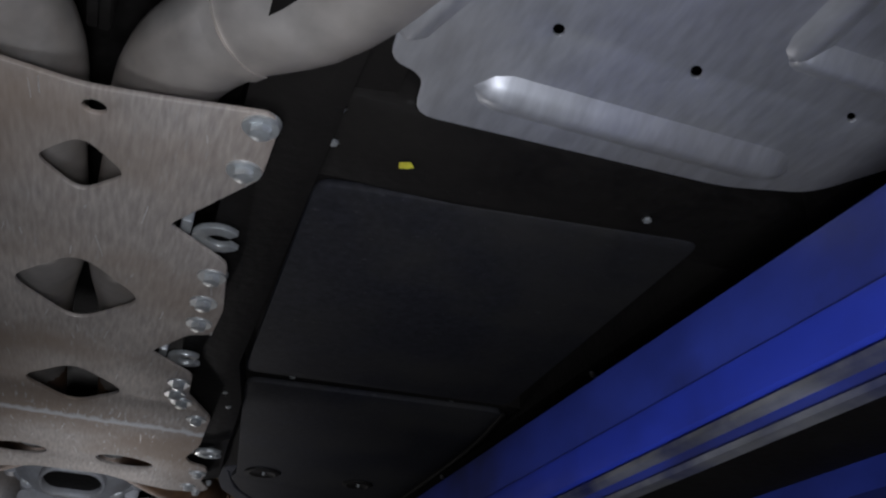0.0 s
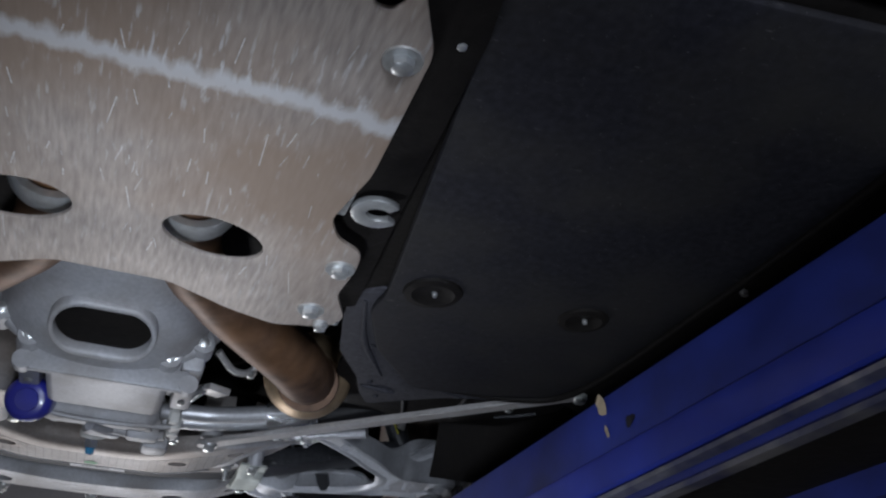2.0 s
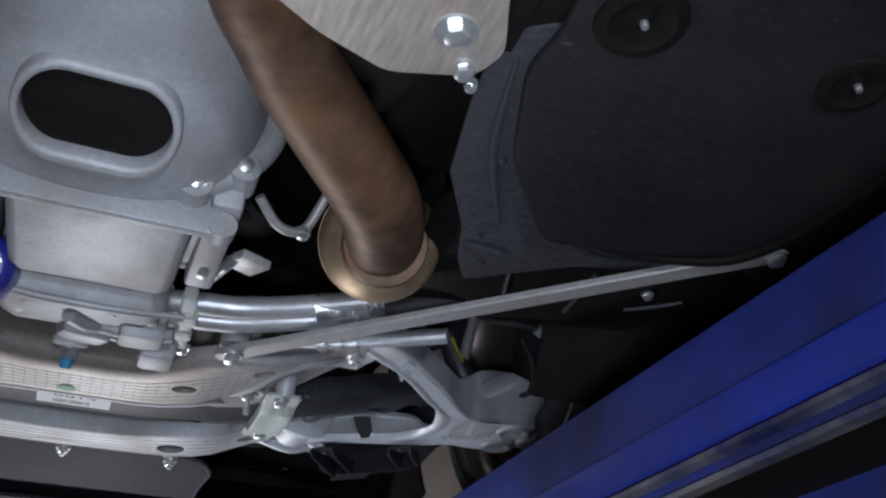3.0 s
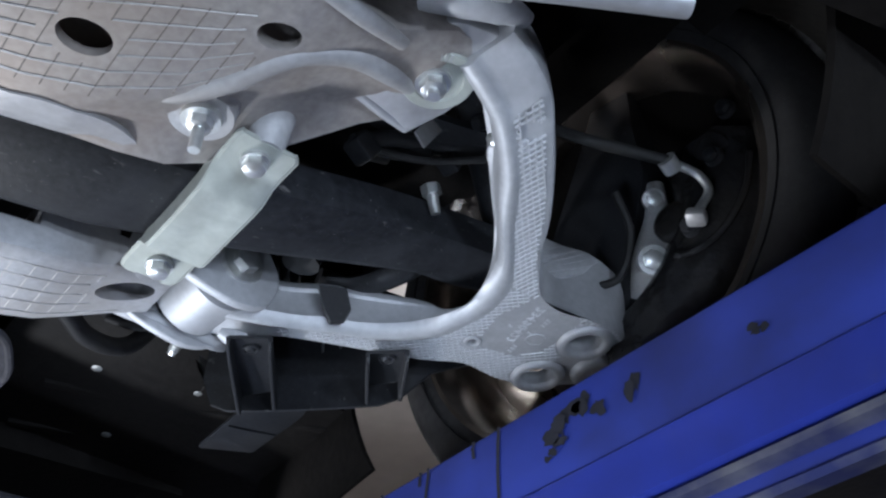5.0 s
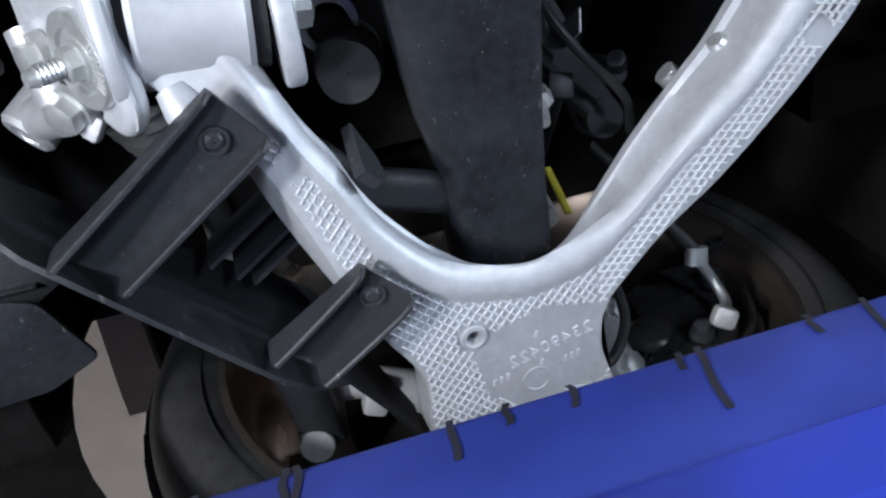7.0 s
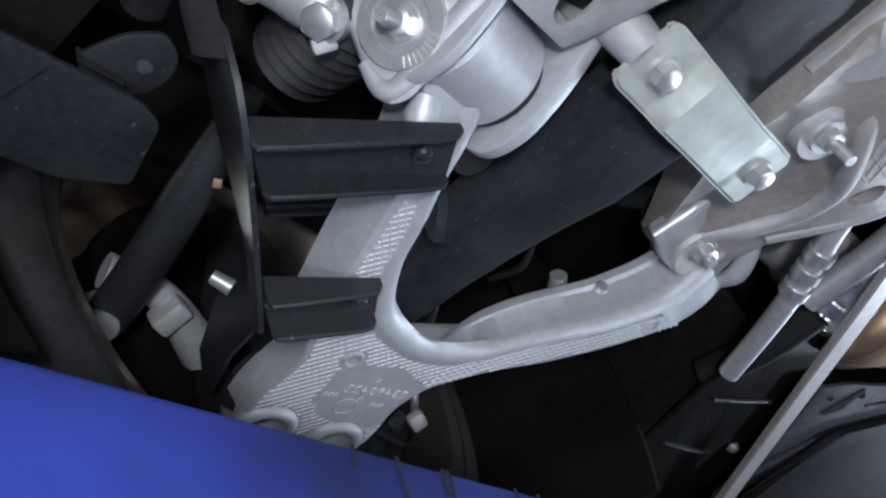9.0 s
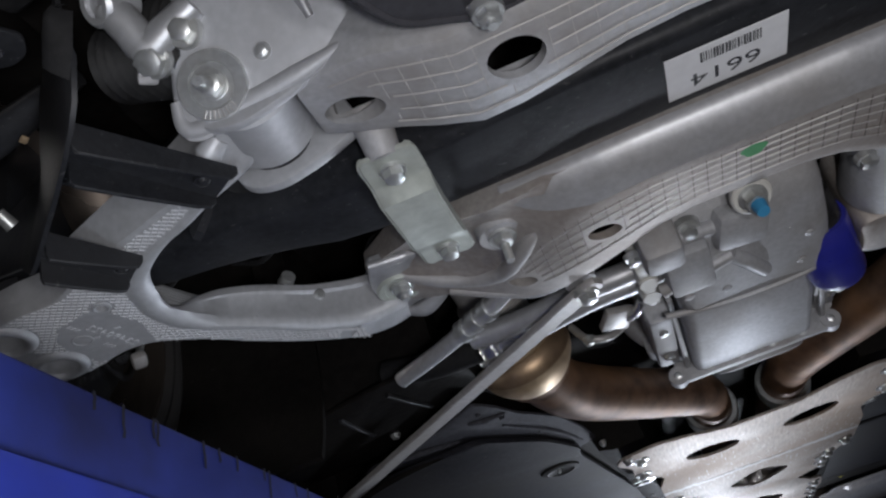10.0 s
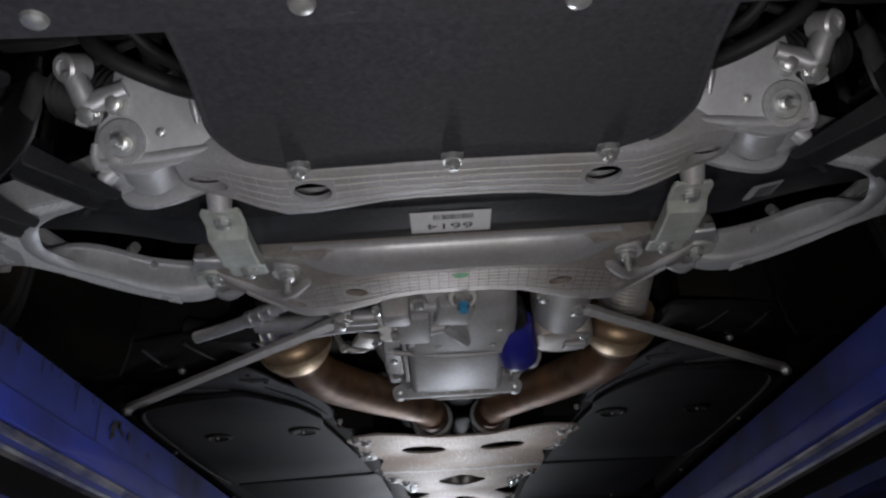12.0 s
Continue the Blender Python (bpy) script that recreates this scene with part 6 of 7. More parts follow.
def deflector_vanes(ob):
    """Thin slats between the deflector panel and the arm."""
    for (x0, y0), (x1, y1), z in (((0.478, 0.214), (0.452, 0.175), 1.848), ((0.486, 0.206), (0.462, 0.170), 1.852), ((0.466, 0.226), (0.440, 0.186), 1.846)):
        d = Vector((x1 - x0, y1 - y0, 0)).normalized()
        q = Vector((-d.y, d.x, 0)) * 0.0012
        rings = []
        for p in (Vector((x0, y0, z)), Vector((x1, y1, z))):
            rings.append([p - q, p + q, p + q + Vector((0, 0, 0.03)), p - q + Vector((0, 0, 0.03))])
        part("vane", loft(bmesh.new(), rings), PLASTIC, ob)


def wheel():
    cx, cy, cz, R = 0.736, 0.042, 1.950, 0.275
    turn = Matrix.Translation((cx, cy, cz)) @ pose(0, 0, 0, 0, 0, 2.0) @ Matrix.Translation((-cx, -cy, -cz))
    ob = thing("road_wheel", (cx, cy, 1.674), "front wheel with black tyre standing on the lift runway", "wheel", "front wheels")
    w = 0.114
    prof = [(-w + 0.018, 0.208), (-w + 0.004, 0.212), (-w - 0.001, 0.222), (-w - 0.004, 0.238), (-w, 0.250), (-w + 0.010, R - 0.013), (-w + 0.026, R - 0.004), (-0.062, R - 0.001), (-0.058, R), (-0.056, R - 0.006), (-0.049, R - 0.006), (-0.047, R), (-0.005, R), (-0.003, R - 0.006),
            (0.005, R - 0.006), (0.007, R), (0.047, R), (0.049, R - 0.006), (0.056, R - 0.006), (0.058, R), (w - 0.022, R - 0.002), (w - 0.010, R - 0.012), (w + 0.004, 0.245), (w - 0.004, 0.220), (w - 0.018, 0.208)]
    bm = lathe(bmesh.new(), prof, (cx, cy, cz), "x", 96)
    bm.transform(turn)
    tyre = part("tyre", bm, TYRE, ob, smooth=35)
    # shoulder tread blocks
    bm = bmesh.new()
    for k in range(64):
        a = 2 * math.pi * k / 64
        m = Matrix.Translation((cx, cy, cz)) @ Matrix.Rotation(a, 4, "X")
        for x0, x1, skew in ((-w + 0.040, -0.060, 8), (-0.046, -0.008, -10)):
            mm = m @ Matrix.Translation(((x0 + x1) / 2, 0, -R - 0.0005)) @ pose(0, 0, 0, 0, 0, skew) @ Matrix.Diagonal((x1 - x0, 0.022, 0.006, 1))
            bmesh.ops.create_cube(bm, size=1, matrix=mm)
    bm.transform(turn)
    tagged(part("tread_pattern", bm, TREAD, tyre, "dusty grey tread blocks", smooth=0), kind="stuff")
    part("bead_ring", (lambda b: (b.transform(turn), b)[1])(lathe(bmesh.new(), [(-w + 0.001, 0.2255), (-w - 0.004, 0.2275), (-w + 0.001, 0.2295)], (cx, cy, cz), "x", 80)), RUBBER, tyre)
    prof = [(-w + 0.012, 0.212), (-w + 0.002, 0.219), (-w + 0.001, 0.211), (-w + 0.014, 0.202), (-0.06, 0.194), (0.05, 0.187), (0.09, 0.194), (w - 0.006, 0.211), (w - 0.004, 0.216), (w - 0.014, 0.212), (0.09, 0.202), (0.05, 0.195), (-0.06, 0.201), (-w + 0.02, 0.209)]
    bm = lathe(bmesh.new(), prof, (cx, cy, cz), "x", 72)
    bm.transform(turn)
    rim = part("rim", bm, RIM, ob, "bronze-tinted polished rim barrel")
    for k in range(10):
        a = 2 * math.pi * k / 10 + 0.2
        bm = bmesh.new()
        m = Matrix.Translation((cx, cy, cz)) @ Matrix.Rotation(a, 4, "X")
        loft(bm, [[m @ Vector(p) for p in ((0.07, -s, r), (0.07, s, r), (0.10, s * 0.7, r), (0.10, -s * 0.7, r))] for r, s in ((0.05, 0.016), (0.12, 0.011), (0.192, 0.016))])
        bm.transform(turn)
        part("spoke", bm, RIM, rim)
    bm = bmesh.new()
    rod(bm, (cx - 0.005, cy, cz), (cx + 0.02, cy, cz), 0.150, 0.150, 64)
    bm.transform(turn)
    part("brake_disc", bm, DISC, ob)
    bm = bmesh.new()
    rod(bm, (cx + 0.02, cy, cz), (cx + 0.09, cy, cz), 0.07, 0.06, 40)
    bm.transform(turn)
    part("hub", bm, DISC, ob)


def upright():
    ob = thing("wheel_carrier", (0.66, 0.03, 1.88), "dark wheel carrier with brake calliper, hose and dust shield", "suspension part", "wheel carriers")
    bm = bmesh.new()
    rod(bm, (0.692, -0.002, 1.972), (0.712, -0.002, 1.972), 0.172, 0.174, 48)
    part("dust_shield", bm, UNDER, ob)
    bm = bmesh.new()
    loft(bm, [[(0.640 + t * 0.02, y - h, z), (0.640 + t * 0.02, y + h, z), (0.700, y + h, z), (0.700, y - h, z)] for t, y, h, z in ((1.5, 0.05, 0.030, 1.850), (0.6, 0.04, 0.045, 1.90), (0, 0.01, 0.06, 1.97), (1, 0.0, 0.04, 2.06), (2, -0.01, 0.025, 2.15))])
    part("carrier", bm, PLASTIC, ob)
    # calliper at the rear of the disc
    rings = []
    for a in np.linspace(-3.25, -1.62, 13):
        ring = []
        for x, r in ((0.655, 0.105), (0.640, 0.125), (0.645, 0.165), (0.675, 0.185), (0.76, 0.185), (0.76, 0.165), (0.70, 0.15), (0.70, 0.105)):
            ang = a
            ring.append((x, 0.042 + 1.05 * r * math.cos(ang), 1.955 + 1.02 * r * math.sin(ang)))
        rings.append(ring)
    part("calliper", loft(bmesh.new(), rings), IRON, ob, "glossy dark brake calliper", smooth=50)
    for y, z in ((-0.125, 1.93), (-0.085, 1.875), (-0.15, 1.97)):
        bolt(ob, (0.632, y, z), (-1, 0, 0), 0.007, 1.3, mat=PLASTIC)
    for y, z, r in ((-0.062, 1.905, 0.020), (-0.118, 1.955, 0.018)):
        part("piston_boss", lathe_between(bmesh.new(), (0.650, y, z), (-1, 0, 0), [(0, 0.0005), (0, r), (0.006, r * 0.95), (0.009, r * 0.7), (0.009, 0.0005)], 28), IRON, ob, smooth=50)
    part("bridge_pipe", tube(bmesh.new(), [(0.640, -0.060, 1.862), (0.636, -0.085, 1.852), (0.642, -0.110, 1.862), (0.648, -0.135, 1.890), (0.650, -0.150, 1.925)], 0.0035, 10), IRON, ob)
    hose = part("hose", tube(bmesh.new(), [(0.510, -0.040, 1.960), (0.540, -0.066, 1.938), (0.568, -0.083, 1.930), (0.594, -0.102, 1.918)], 0.0055, 12), RUBBER, ob, "black brake hose")
    part("ferrule", rod(bmesh.new(), (0.590, -0.103, 1.9175), (0.602, -0.101, 1.913), 0.0085, 0.0085, 14), ZINC, hose)
    part("banjo_pipe", tube(bmesh.new(), [(0.600, -0.104, 1.917), (0.618, -0.113, 1.908), (0.627, -0.114, 1.893), (0.622, -0.102, 1.876)], 0.004, 12), ZINC, hose, "bent bright brake pipe")
    part("banjo_block", box(bmesh.new(), (0.613, -0.108, 1.864), (0.629, -0.090, 1.876), pose(0, 0, 0, 20, 15, 30), 0.004), STEEL, hose)
    # lower ball joint casting seen behind the arm
    bm = bmesh.new()
    tube(bm, [(0.656, -0.050, 1.965), (0.660, -0.040, 1.930), (0.664, -0.022, 1.896), (0.676, 0.002, 1.868)], [0.009, 0.012, 0.019, 0.015], 16)
    part("joint_arm", bm, CAST, ob, "bright alloy joint arm")
    bolt(ob, (0.652, -0.030, 1.884), (-0.6, -0.5, -0.6), 0.010, 1.5)
    bolt(ob, (0.650, -0.048, 1.945), (-0.6, -0.5, -0.6), 0.008, 1.4)
    part("cable", tube(bmesh.new(), [(0.600, -0.04, 1.93), (0.618, -0.035, 1.895), (0.625, -0.01, 1.865), (0.618, 0.012, 1.862)], 0.004, 8), RUBBER, ob)
    bm = box(bmesh.new(), (0.684, -0.004, 1.842), (0.712, 0.018, 1.844), pose(0, 0, 0, 0, -15, 20))
    part("tag", bm, LABEL, ob, "small white paper tag", smooth=0)
    # tie rod with its boot
    ob = thing("tie_rod", (0.60, 0.19, 1.92), "black steering tie rod with a forged end", "tie rod", "tie rods")
    part("rod", tube(bmesh.new(), [(0.455, 0.222, 1.930), (0.536, 0.209, 1.920), (0.610, 0.196, 1.914), (0.660, 0.190, 1.911)], [0.010, 0.016, 0.017, 0.017], 14, squash=0.8), PLASTIC, ob)
    bm = bmesh.new()
    rod(bm, (0.660, 0.194, 1.922), (0.653, 0.198, 1.896), 0.015, 0.012, 22)
    part("end_cap", bm, ZINC, ob)
    part("mark", box(bmesh.new(), (0.509, 0.206, 1.9040), (0.516, 0.212, 1.9062), pose(0, 0, 0, 12, 8, -30), 0.001), GOLD, ob, "dull yellow paint mark")
    part("steering_arm", tube(bmesh.new(), [(0.640, 0.200, 1.940), (0.636, 0.155, 1.930), (0.672, 0.09, 1.925)], [0.014, 0.012, 0.018], 12), CAST, ob)
    part("link_block", box(bmesh.new(), (0.624, 0.140, 1.905), (0.652, 0.158, 1.926), pose(0, 0, 0, 10, 15, 20), 0.004), CAST, ob, "grey alloy block")
    part("pin", rod(bmesh.new(), (0.552, 0.175, 1.861), (0.556, 0.186, 1.870), 0.006, 0.005, 12), ZINC, ob)
    part("boot", lathe_between(bmesh.new(), (0.335, 0.246, 1.882), (0.0115, -0.0035, 0.0055), [(0, 0.0005), (0, 0.034)] + [(0.0055 + 0.0055 * k, 0.040 - 0.0006 * k - 0.006 * (k % 2)) for k in range(17)] + [(0.104, 0.016), (0.104, 0.0005)], 30), RUBBER, ob, "ribbed black rubber boot", smooth=60)
    # damper body and upper parts lost in the dark
    ob = thing("damper", (0.57, 0.06, 1.86), "dark damper strut standing on the control arm", "damper", "dampers")
    bm = bmesh.new()
    rod(bm, (0.560, 0.052, 1.852), (0.470, 0.004, 2.03), 0.0195, 0.0195, 24)
    part("tube", bm, PLASTIC, ob)
    part("band", box(bmesh.new(), (0.511, -0.001, 1.895), (0.514, 0.004, 1.935), pose(0, 0, 0, 0, -25, 0), 0.0008), YELLOW, ob, "narrow yellow marking stripe")
    part("fork", box(bmesh.new(), (0.600, 0.028, 1.856), (0.632, 0.110, 1.872), None, 0.006), PLASTIC, ob)
    ob = thing("upper_links", (0.48, -0.03, 1.95), "dark upper suspension links and cables above the arm", "suspension part", "upper links")
    part("link", tube(bmesh.new(), [(0.30, -0.085, 1.99), (0.42, -0.03, 1.97), (0.53, 0.02, 1.96)], 0.016, 12), PLASTIC, ob)
    part("link", tube(bmesh.new(), [(0.425, 0.160, 1.866), (0.445, 0.140, 1.862), (0.460, 0.100, 1.860), (0.475, 0.070, 1.872)], 0.013, 12, squash=0.55), PLASTIC, ob)
    part("bracket_bar", tube(bmesh.new(), [(0.350, 0.020, 1.885), (0.385, 0.012, 1.905), (0.425, 0.005, 1.915), (0.455, -0.02, 1.905)], 0.007, 10), PLASTIC, ob)
    part("cable", tube(bmesh.new(), [(0.368, 0.018, 1.888), (0.40, 0.0, 1.880), (0.44, -0.032, 1.880), (0.475, -0.045, 1.90)], 0.003, 8), RUBBER, ob)
    part("clip", box(bmesh.new(), (0.348, 0.010, 1.876), (0.370, 0.032, 1.894), pose(0, 0, 0, 20, 30, 10), 0.004), PLASTIC, ob)
    part("tab", box(bmesh.new(), (0.395, -0.012, 1.885), (0.410, -0.010, 1.93), pose(0, 0, 0, 10, 30, 15), 0.0008), CAST, ob)
    part("bleed_screw", rod(rod(bmesh.new(), (0.430, 0.022, 1.880), (0.437, 0.026, 1.862), 0.0055, 0.004, 10), (0.428, 0.021, 1.885), (0.431, 0.0225, 1.877), 0.0085, 0.0085, 6), ZINC, ob)
    part("spring_boot", lathe_between(bmesh.new(), (0.378, 0.132, 1.850), (0.004, -0.004, 0.024), [(0, 0.0005), (0, 0.016), (0.008, 0.013), (0.0085, 0.017), (0.016, 0.014), (0.0165, 0.018), (0.024, 0.015), (0.025, 0.019), (0.07, 0.019), (0.07, 0.0005)], 22), RUBBER, ob)
    part("washer", lathe(bmesh.new(), [(1.892, 0.017), (1.889, 0.0165), (1.889, 0.009), (1.892, 0.009)], (0.363, 0.133, 0), "z", 28), ZINC, ob, "pale steel washer")
    part("hex_bolt", rod(rod(bmesh.new(), (0.363, 0.133, 1.93), (0.363, 0.133, 1.889), 0.012, 0.012, 20), (0.363, 0.133, 1.890), (0.363, 0.133, 1.880), 0.0105, 0.0100, 6), RUBBER, ob, "black hex bolt head")
    a, b = Vector((0.366, 0.016, 1.930)), Vector((0.470, -0.030, 1.912))
    d = (b - a).normalized()
    q = d.cross(Vector((-0.6, 0.1, -0.8))).normalized()
    n = q.cross(d)
    part("bar", loft(bmesh.new(), [[a.lerp(b, s) + q * u * k + n * v for u, v in ((-0.012, -0.004), (-0.009, -0.006), (0.009, -0.006), (0.012, -0.004), (0.012, 0.006), (-0.012, 0.006))] for s, k in ((0, 0.9), (0.08, 1.05), (0.7, 1.0), (0.93, 1.15), (1, 0.8))]), PLASTIC, ob, "flat black bar")
    part("pivot", lathe_between(bmesh.new(), a.lerp(b, 0.95), n, [(-0.012, 0.0005), (-0.012, 0.011), (-0.008, 0.013), (0.012, 0.013), (0.012, 0.0005)], 22), PLASTIC, ob)
    part("plug_body", box(bmesh.new(), (0.376, 0.026, 1.902), (0.396, 0.044, 1.918), pose(0, 0, 0, 25, 10, -30), 0.003), PLASTIC, ob, "black wiring connector")
    part("plug_tail", tube(bmesh.new(), [(0.390, 0.030, 1.908), (0.405, 0.018, 1.906), (0.418, 0.006, 1.902)], [0.0065, 0.0075, 0.005], 12), PLASTIC, ob)
    part("wire_clip", box(bmesh.new(), (0.424, -0.006, 1.892), (0.440, 0.010, 1.902), pose(0, 0, 0, 10, 25, 15), 0.002), PLASTIC, ob)
    part("mount", tube(bmesh.new(), [(0.470, -0.050, 2.01), (0.452, -0.047, 1.96), (0.440, -0.043, 1.915)], [0.009, 0.010, 0.008], 14), PLASTIC, ob, "pale grey plastic mount")
    part("mount_bolt", lathe_between(bmesh.new(), (0.430, -0.041, 1.908), (-0.7, 0.3, -0.5), [(-0.004, 0.0005), (-0.004, 0.0065), (0.005, 0.0060), (0.006, 0.004), (0.006, 0.0005)], 14), PLASTIC, ob)
    part("white_rod", tube(bmesh.new(), [(0.545, -0.012, 2.06), (0.540, 0.0, 1.98), (0.528, 0.012, 1.91)], 0.008, 12), STEEL, ob, "pale grey steel rod")


def liner():
    """Wheel house linings and the dark splash panels round them."""
    ob = thing("wheel_arch_liner", (0.5, -0.3, 1.9), "black moulded wheel arch liner", "wheel arch liner", "wheel arch liners")
    for name, a0, a1, mat, label in (("arch", 0.62, 2.50, UNDER, "black moulded arch"), ("rear_lining", 2.50, 2.92, UNDER, "black moulded lining"), ("lower_lining", 2.92, 3.75, UNDER, "black moulded lower lining")):
        rings = []
        for a in np.linspace(a0, a1, 15):
            y, z = 0.042 + 0.345 * math.cos(a), 1.949 + 0.345 * math.sin(a)
            dy, dz = 0.006 * math.cos(a), 0.006 * math.sin(a)
            wide = 0.79 if name == "rear_lining" else 0.90
            rings.append([(0.50, y, z), (wide, y, z), (wide, y + dy, z + dz), (0.50, y + dy, z + dz)])
        part(name, loft(bmesh.new(), rings), mat, ob, label)
    loop = rounded([(0.330, -0.265), (0.440, -0.285), (0.590, -0.330), (0.640, -0.430), (0.625, -0.520), (0.50, -0.505), (0.375, -0.488), (0.31, -0.56), (0.285, -0.47)], 0.02)
    sp = thing("splash_panel", (0.46, -0.4, 1.82), "black plastic splash panel behind the wheel", "splash panel", "splash panels")
    part("sheet", prism(bmesh.new(), loop, 1.820, 1.826, (), 0.0015), UNDER, sp)
    for (x0, y0), (x1, y1) in (((0.43, -0.31), (0.40, -0.40)), ((0.50, -0.33), (0.49, -0.42)), ((0.56, -0.36), (0.61, -0.40))):
        part("rib", tube(bmesh.new(), [(x0, y0, 1.819), ((x0 + x1) / 2, (y0 + y1) / 2, 1.818), (x1, y1, 1.819)], 0.003, 8), PLASTIC, sp)
    bolt(sp, (0.470, -0.450, 1.819), r=0.005, washer=1.5)
    bolt(sp, (0.565, -0.40, 1.819), r=0.005, washer=1.5)
    bm = box(bmesh.new(), (0.36, -0.38, 1.824), (0.56, -0.315, 1.99))
    part("inner_wall", bm, UNDER, sp)
    ln = thing("front_lining", (0.42, 0.65, 1.85), "black ribbed plastic lining ahead of the wheel", "wheel arch liner", "front linings")
    loop = rounded([(0.235, 0.335), (0.40, 0.345), (0.545, 0.352), (0.595, 0.345), (0.612, 0.42), (0.635, 0.60), (0.62, 1.0), (0.235, 1.0)], 0.01)
    part("sheet", prism(bmesh.new(), loop, 1.890, 1.896, (), 0.001, lambda x, y: -0.10 * max(0, x - 0.45) + 0.02 * math.sin(9 * y)), UNDER, ln)
    for k, y in enumerate((0.44, 0.54, 0.63)):
        part("rib", tube(bmesh.new(), [(0.30, y + 0.05, 1.886), (0.44, y + 0.01, 1.882), (0.59, y - 0.06, 1.872)], 0.007, 8, squash=0.6), UNDER, ln)
    for pts in (((0.375, 0.520, 1.884), (0.452, 0.515, 1.880), (0.470, 0.505, 1.884)), ((0.435, 0.398, 1.886), (0.480, 0.385, 1.878), (0.532, 0.366, 1.872)), ((0.452, 0.515, 1.882), (0.442, 0.455, 1.884), (0.435, 0.398, 1.886))):
        part("fold", tube(bmesh.new(), pts, [0.003, 0.005, 0.003], 8), UNDER, ln)
    bolt(ln, (0.502, 0.474, 1.876), r=0.006, washer=1.6)
    bolt(ln, (0.394, 0.545, 1.884), r=0.006, washer=1.6)
    bolt(ln, (0.435, 0.415, 1.888), r=0.006, washer=1.6)
    bolt(ln, (0.33, 0.43, 1.888), r=0.006, washer=1.6)
    edge = [(0.042 + 0.302 * math.cos(a), 1.949 + 0.302 * math.sin(a)) for a in np.linspace(-0.56, 0.9, 16)]
    bm = prism(bmesh.new(), edge + [(0.30, 2.25), (0.50, 2.25), (0.52, 1.80), (0.40, 1.776)], 0, 0.006, (), 0.001)
    for v in bm.verts:
        v.co = Vector((0.578 + v.co.z, v.co.x, v.co.y))
    bmesh.ops.recalc_face_normals(bm, faces=bm.faces)
    part("inner_side", bm, UNDER, ln)
    part("top", box(bmesh.new(), (0.235, 0.30, 2.2), (0.60, 1.0, 2.22)), UNDER, ln)
    fr = thing("splash_panel", (0.48, 0.35, 1.84), "dark grey plastic splash panel ahead of the wheel", "splash panel", "splash panels")
    loop = rounded([(0.448, 0.386), (0.446, 0.3246), (0.4525, 0.3100), (0.498, 0.294), (0.514, 0.325), (0.516, 0.355), (0.515, 0.43), (0.450, 0.43)], 0.005)
    part("sheet", prism(bmesh.new(), loop, 1.830, 1.834, (), 0.001, lambda x, y: 0.2 * (x - 0.45)), PLASTIC, fr)
    part("fold", tube(bmesh.new(), [(0.452, 0.371, 1.8298), (0.480, 0.376, 1.8355), (0.513, 0.380, 1.8420)], 0.0012, 6), PLASTIC, fr)
    loop = rounded([(0.463, 0.345), (0.440, 0.333), (0.428, 0.317), (0.436, 0.303), (0.449, 0.299), (0.466, 0.305), (0.480, 0.330)], 0.006)
    part("flap", prism(bmesh.new(), loop, 1.873, 1.877, (), 0.001), PLASTIC, fr)
    part("rivet", lathe(bmesh.new(), [(1.874, 0.0045), (1.871, 0.004), (1.870, 0.002), (1.870, 0.0005), (1.874, 0.0005)], (0.450, 0.315, 0), "z", 16), TRAY, fr)
    part("edge_strip", box(bmesh.new(), (0.462, 0.318, 1.868), (0.4635, 0.345, 1.880), None, 0.0004), PLASTIC, fr)


def front_hoses():
    ob = thing("front_hoses", (0.33, 0.33, 1.86), "black hoses looped ahead of the front cradle beam", "hose", "front hoses")
    part("loop_hose", tube(bmesh.new(), [(0.262, 0.300, 1.885), (0.290, 0.332, 1.885), (0.345, 0.388, 1.925), (0.405, 0.410, 1.937), (0.421, 0.382, 1.939), (0.403, 0.344, 1.949), (0.385, 0.322, 1.974)], [0.007, 0.007, 0.0075, 0.008, 0.008, 0.007, 0.006], 14), RUBBER, ob)
    bm = lathe_between(bmesh.new(), (0.417, 0.382, 1.941), (-0.022, -0.045, 0.006), [(0, 0.0005), (0, 0.009)] + [(0.002 + 0.0024 * k, 0.0105 - 0.002 * (k % 2)) for k in range(20)] + [(0.052, 0.0005)], 18)
    part("ribbed_sleeve", bm, RUBBER, ob, "corrugated black sleeve")
    part("thin_hose", tube(bmesh.new(), [(0.300, 0.345, 1.885), (0.330, 0.335, 1.880), (0.345, 0.318, 1.886), (0.352, 0.300, 1.900)], 0.0045, 10), RUBBER, ob)
    part("clip", box(bmesh.new(), (0.374, 0.430, 1.893), (0.382, 0.438, 1.903), pose(0, 0, 0, 0, 0, 30), 0.001), ZINC, ob, "bright small clip")


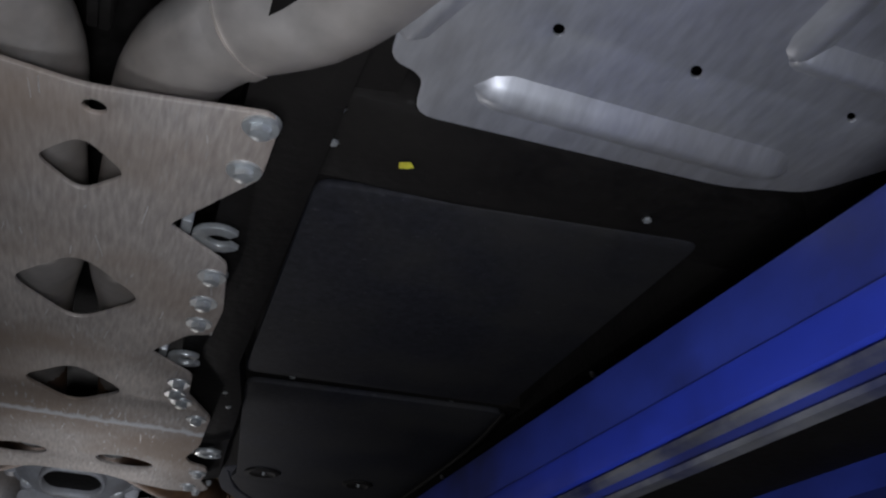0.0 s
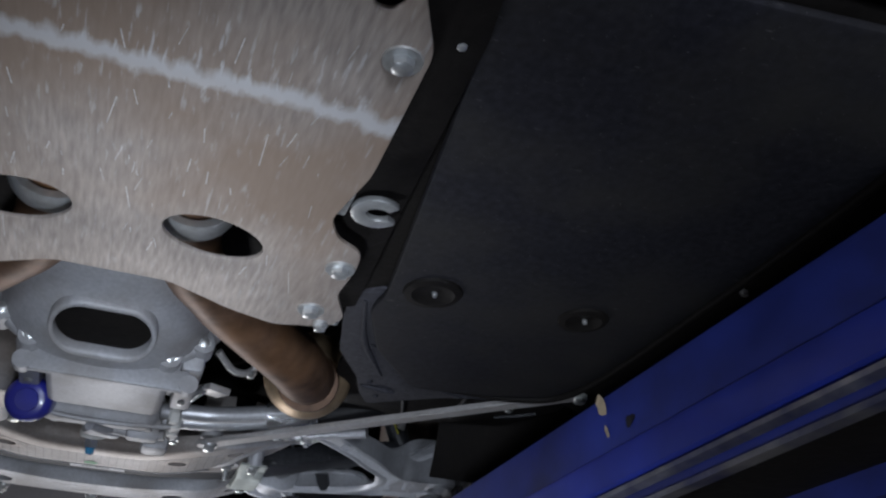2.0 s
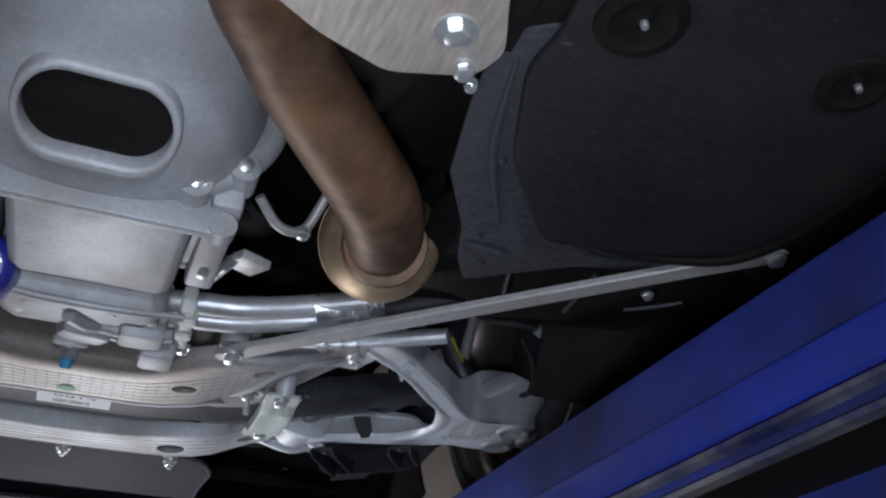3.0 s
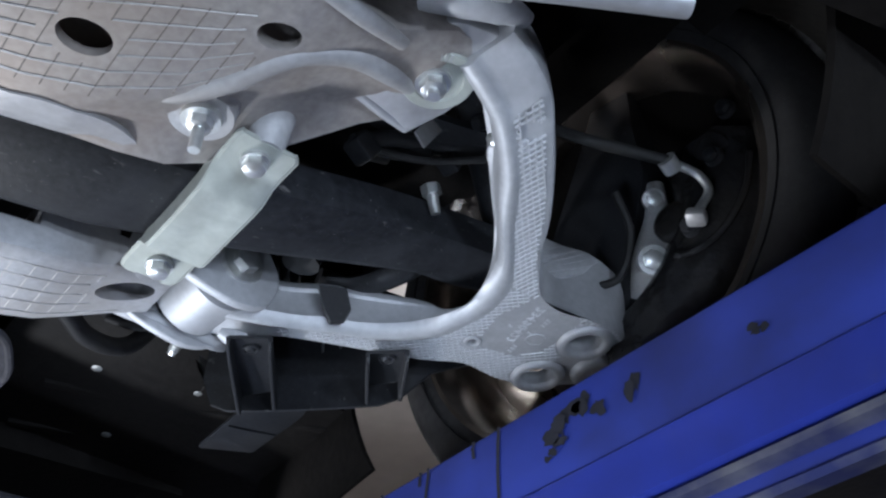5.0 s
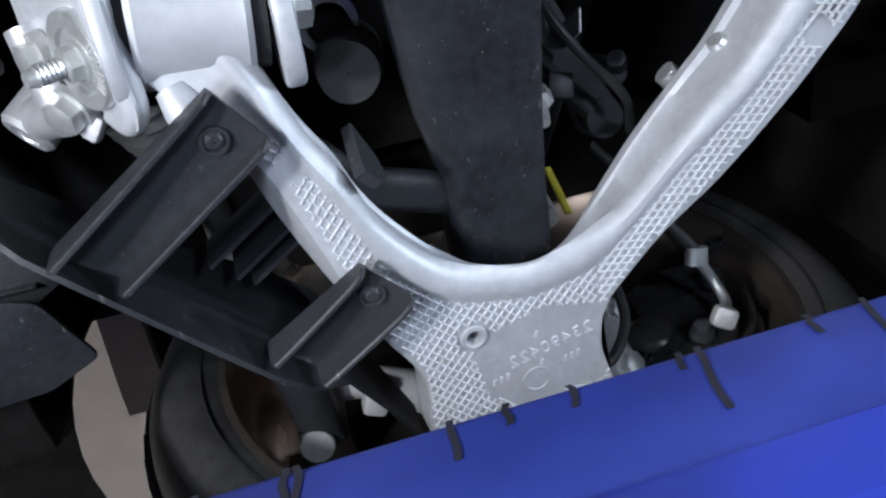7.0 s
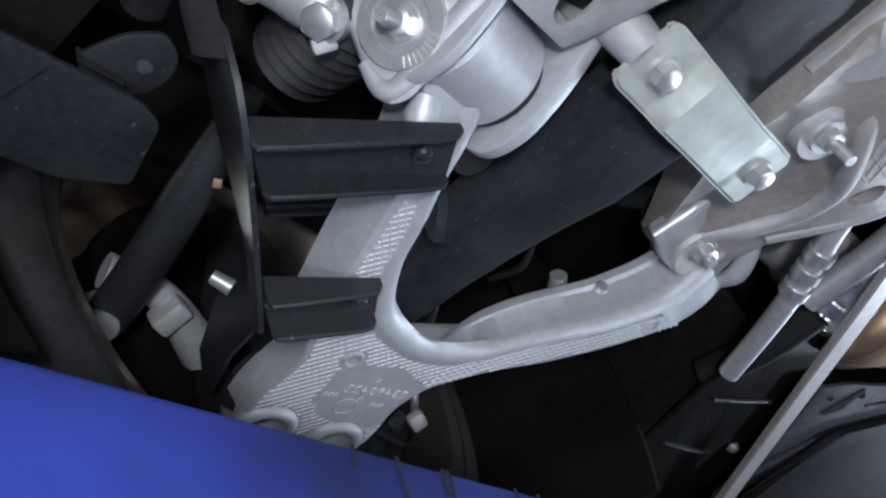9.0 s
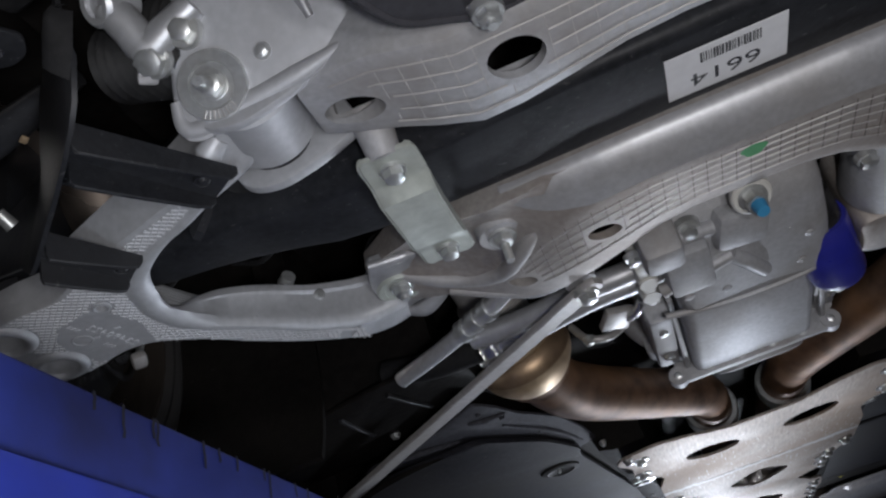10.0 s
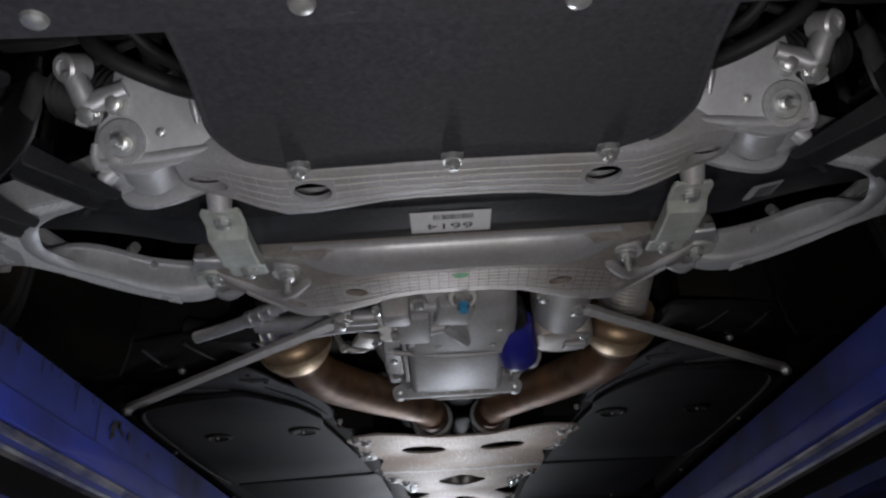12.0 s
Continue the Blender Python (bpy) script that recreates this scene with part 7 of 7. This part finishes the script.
def undertray():
    ob = thing("front_undertray", (0, 0.6, 1.77), "large black plastic front undertray behind the bumper", "undertray")
    loop = rounded([(-0.146, 0.256), (0.154, 0.257), (0.208, 0.281), (0.228, 0.330), (0.223, 0.42), (0.226, 0.56), (0.230, 0.62), (-0.226, 0.62), (-0.222, 0.56), (-0.215, 0.42), (-0.220, 0.330), (-0.200, 0.283)], 0.015)
    part("sheet", prism(bmesh.new(), loop, 1.786, 1.791, (), 0.0015), TRAY, ob)
    edge = [(x, y, 1.788) for x, y in loop if y < 0.60]
    part("rolled_edge", tube(bmesh.new(), edge, 0.0035, 8, 1), TRAY, ob, "rolled plastic edge")
    ob = thing("front_fascia", (0, 1.0, 1.74), "black plastic bumper underside held by round fasteners", "bumper")
    loop = rounded([(-0.60, 0.520), (-0.30, 0.500), (0.30, 0.505), (0.60, 0.520), (0.58, 0.80), (0.45, 1.02), (-0.45, 1.02), (-0.58, 0.80)], 0.05)
    part("sheet", prism(bmesh.new(), loop, 1.762, 1.770, (), 0.003), TRAY, ob)
    for x, y in ((0.302, 0.528), (0.113, 0.528), (-0.086, 0.517), (-0.285, 0.520)):
        part("fastener", lathe(bmesh.new(), [(1.763, 0.011), (1.759, 0.009), (1.757, 0.004), (1.757, 0.0005), (1.763, 0.0005)], (x, y, 0), "z", 18), ZINC, ob)


def car_shell():
    """What closes the car above its underside: plain boxes added to block light."""
    ob = thing("car_body", (0, 0, 2.0), "dark underside of the car's body shell", "car body")
    part("floor_pan", box(bmesh.new(), (-0.62, -2.6, 1.885), (0.62, -0.44, 2.2)), UNDER, ob)
    part("engine_bay", box(bmesh.new(), (-0.50, -0.5, 2.02), (0.50, 0.62, 2.3)), UNDER, ob)
    for s in (1, -1):
        part("bay_side", box(bmesh.new(), (s * 0.565 - 0.065, -0.46, 2.10), (s * 0.565 + 0.065, 0.40, 2.30)), UNDER, ob)
    part("nose_panel", box(bmesh.new(), (-0.52, 0.60, 1.86), (0.52, 1.06, 2.3)), UNDER, ob)
    for s in (1, -1):
        sec = [(0.80, 1.80), (0.94, 1.86), (0.96, 2.10), (0.90, 2.45), (0.60, 2.50), (0.60, 2.30), (0.86, 2.25), (0.90, 2.05), (0.80, 1.95)]
        bm = loft(bmesh.new(), [[(s * x, y, z) for x, z in sec] for y in (-2.6, -1.4, -0.42)])
        part("door_skin", bm, BODYPAINT, ob, "pale painted lower body side")
        sec = [(0.93, 2.36), (0.95, 2.40), (0.60, 2.48), (0.60, 2.44), (0.90, 2.36)]
        bm = loft(bmesh.new(), [[(s * x, y, z) for x, z in sec] for y in (-0.42, 0, 0.42)])
        part("fender", bm, BODYPAINT, ob)
    part("hood", box(bmesh.new(), (-0.62, -2.6, 2.42), (0.62, 1.0, 2.47), bevel=0.01), BODYPAINT, ob)
    for s in (1, -1):
        bm = box(bmesh.new(), (s * 0.50 - 0.02, -0.5, 1.93), (s * 0.50 + 0.02, -0.20, 2.3))
        part("inner_wing", bm, UNDER, ob)


# ---- put together ----
tunnel_plate()
rear_exhaust()
engine()
oil_filter()
starter()
coolant_pipes()
front_beam()
rear_beam()
leaf_spring()
undertray()
car_shell()
for SIDE in (1, -1):
    way = runway()
    if SIDE > 0:
        rail_marks(way)
    tunnel_clip()
    floor_panels()
    heat_shield()
    catalyst()
    spring_bracket()
    control_arm()
    front_bracket()
    brace_strut()
    deflector()
    wheel()
    upright()
    liner()
    front_hoses()
SIDE = 1


def tube_lamp(x, y, z):
    ob = thing("tube_lamp", (x, y, z), "bright white workshop tube lamp on the ceiling", "ceiling lamp", "tube lamps")
    part("housing", box(bmesh.new(), (x - 0.65, y - 0.09, z + 0.02), (x + 0.65, y + 0.09, z + 0.08), bevel=0.01), WHITE, ob)
    m = bpy.data.materials.new("lit_tube")
    m.use_nodes = True
    b = m.node_tree.nodes["Principled BSDF"]
    b.inputs["Emission Color"].default_value, b.inputs["Emission Strength"].default_value = (1, 0.98, 0.95, 1), 10
    for d in (-0.5, 0.5):
        part("hanger_rod", rod(bmesh.new(), (x + d, y, z + 0.08), (x + d, y, 4.2), 0.008, 0.008, 8), WHITE, ob)
    for d in (-0.04, 0.04):
        bm = bmesh.new()
        rod(bm, (x - 0.6, y + d, z), (x + 0.6, y + d, z), 0.018, 0.018, 14)
        part("lamp_tube", bm, m, ob, "glowing white tube")


tube_lamp(2.90, -0.33, 3.72)
# an added second tube, out of view; only the first one is seen
tube_lamp(2.60, 4.30, 3.75)
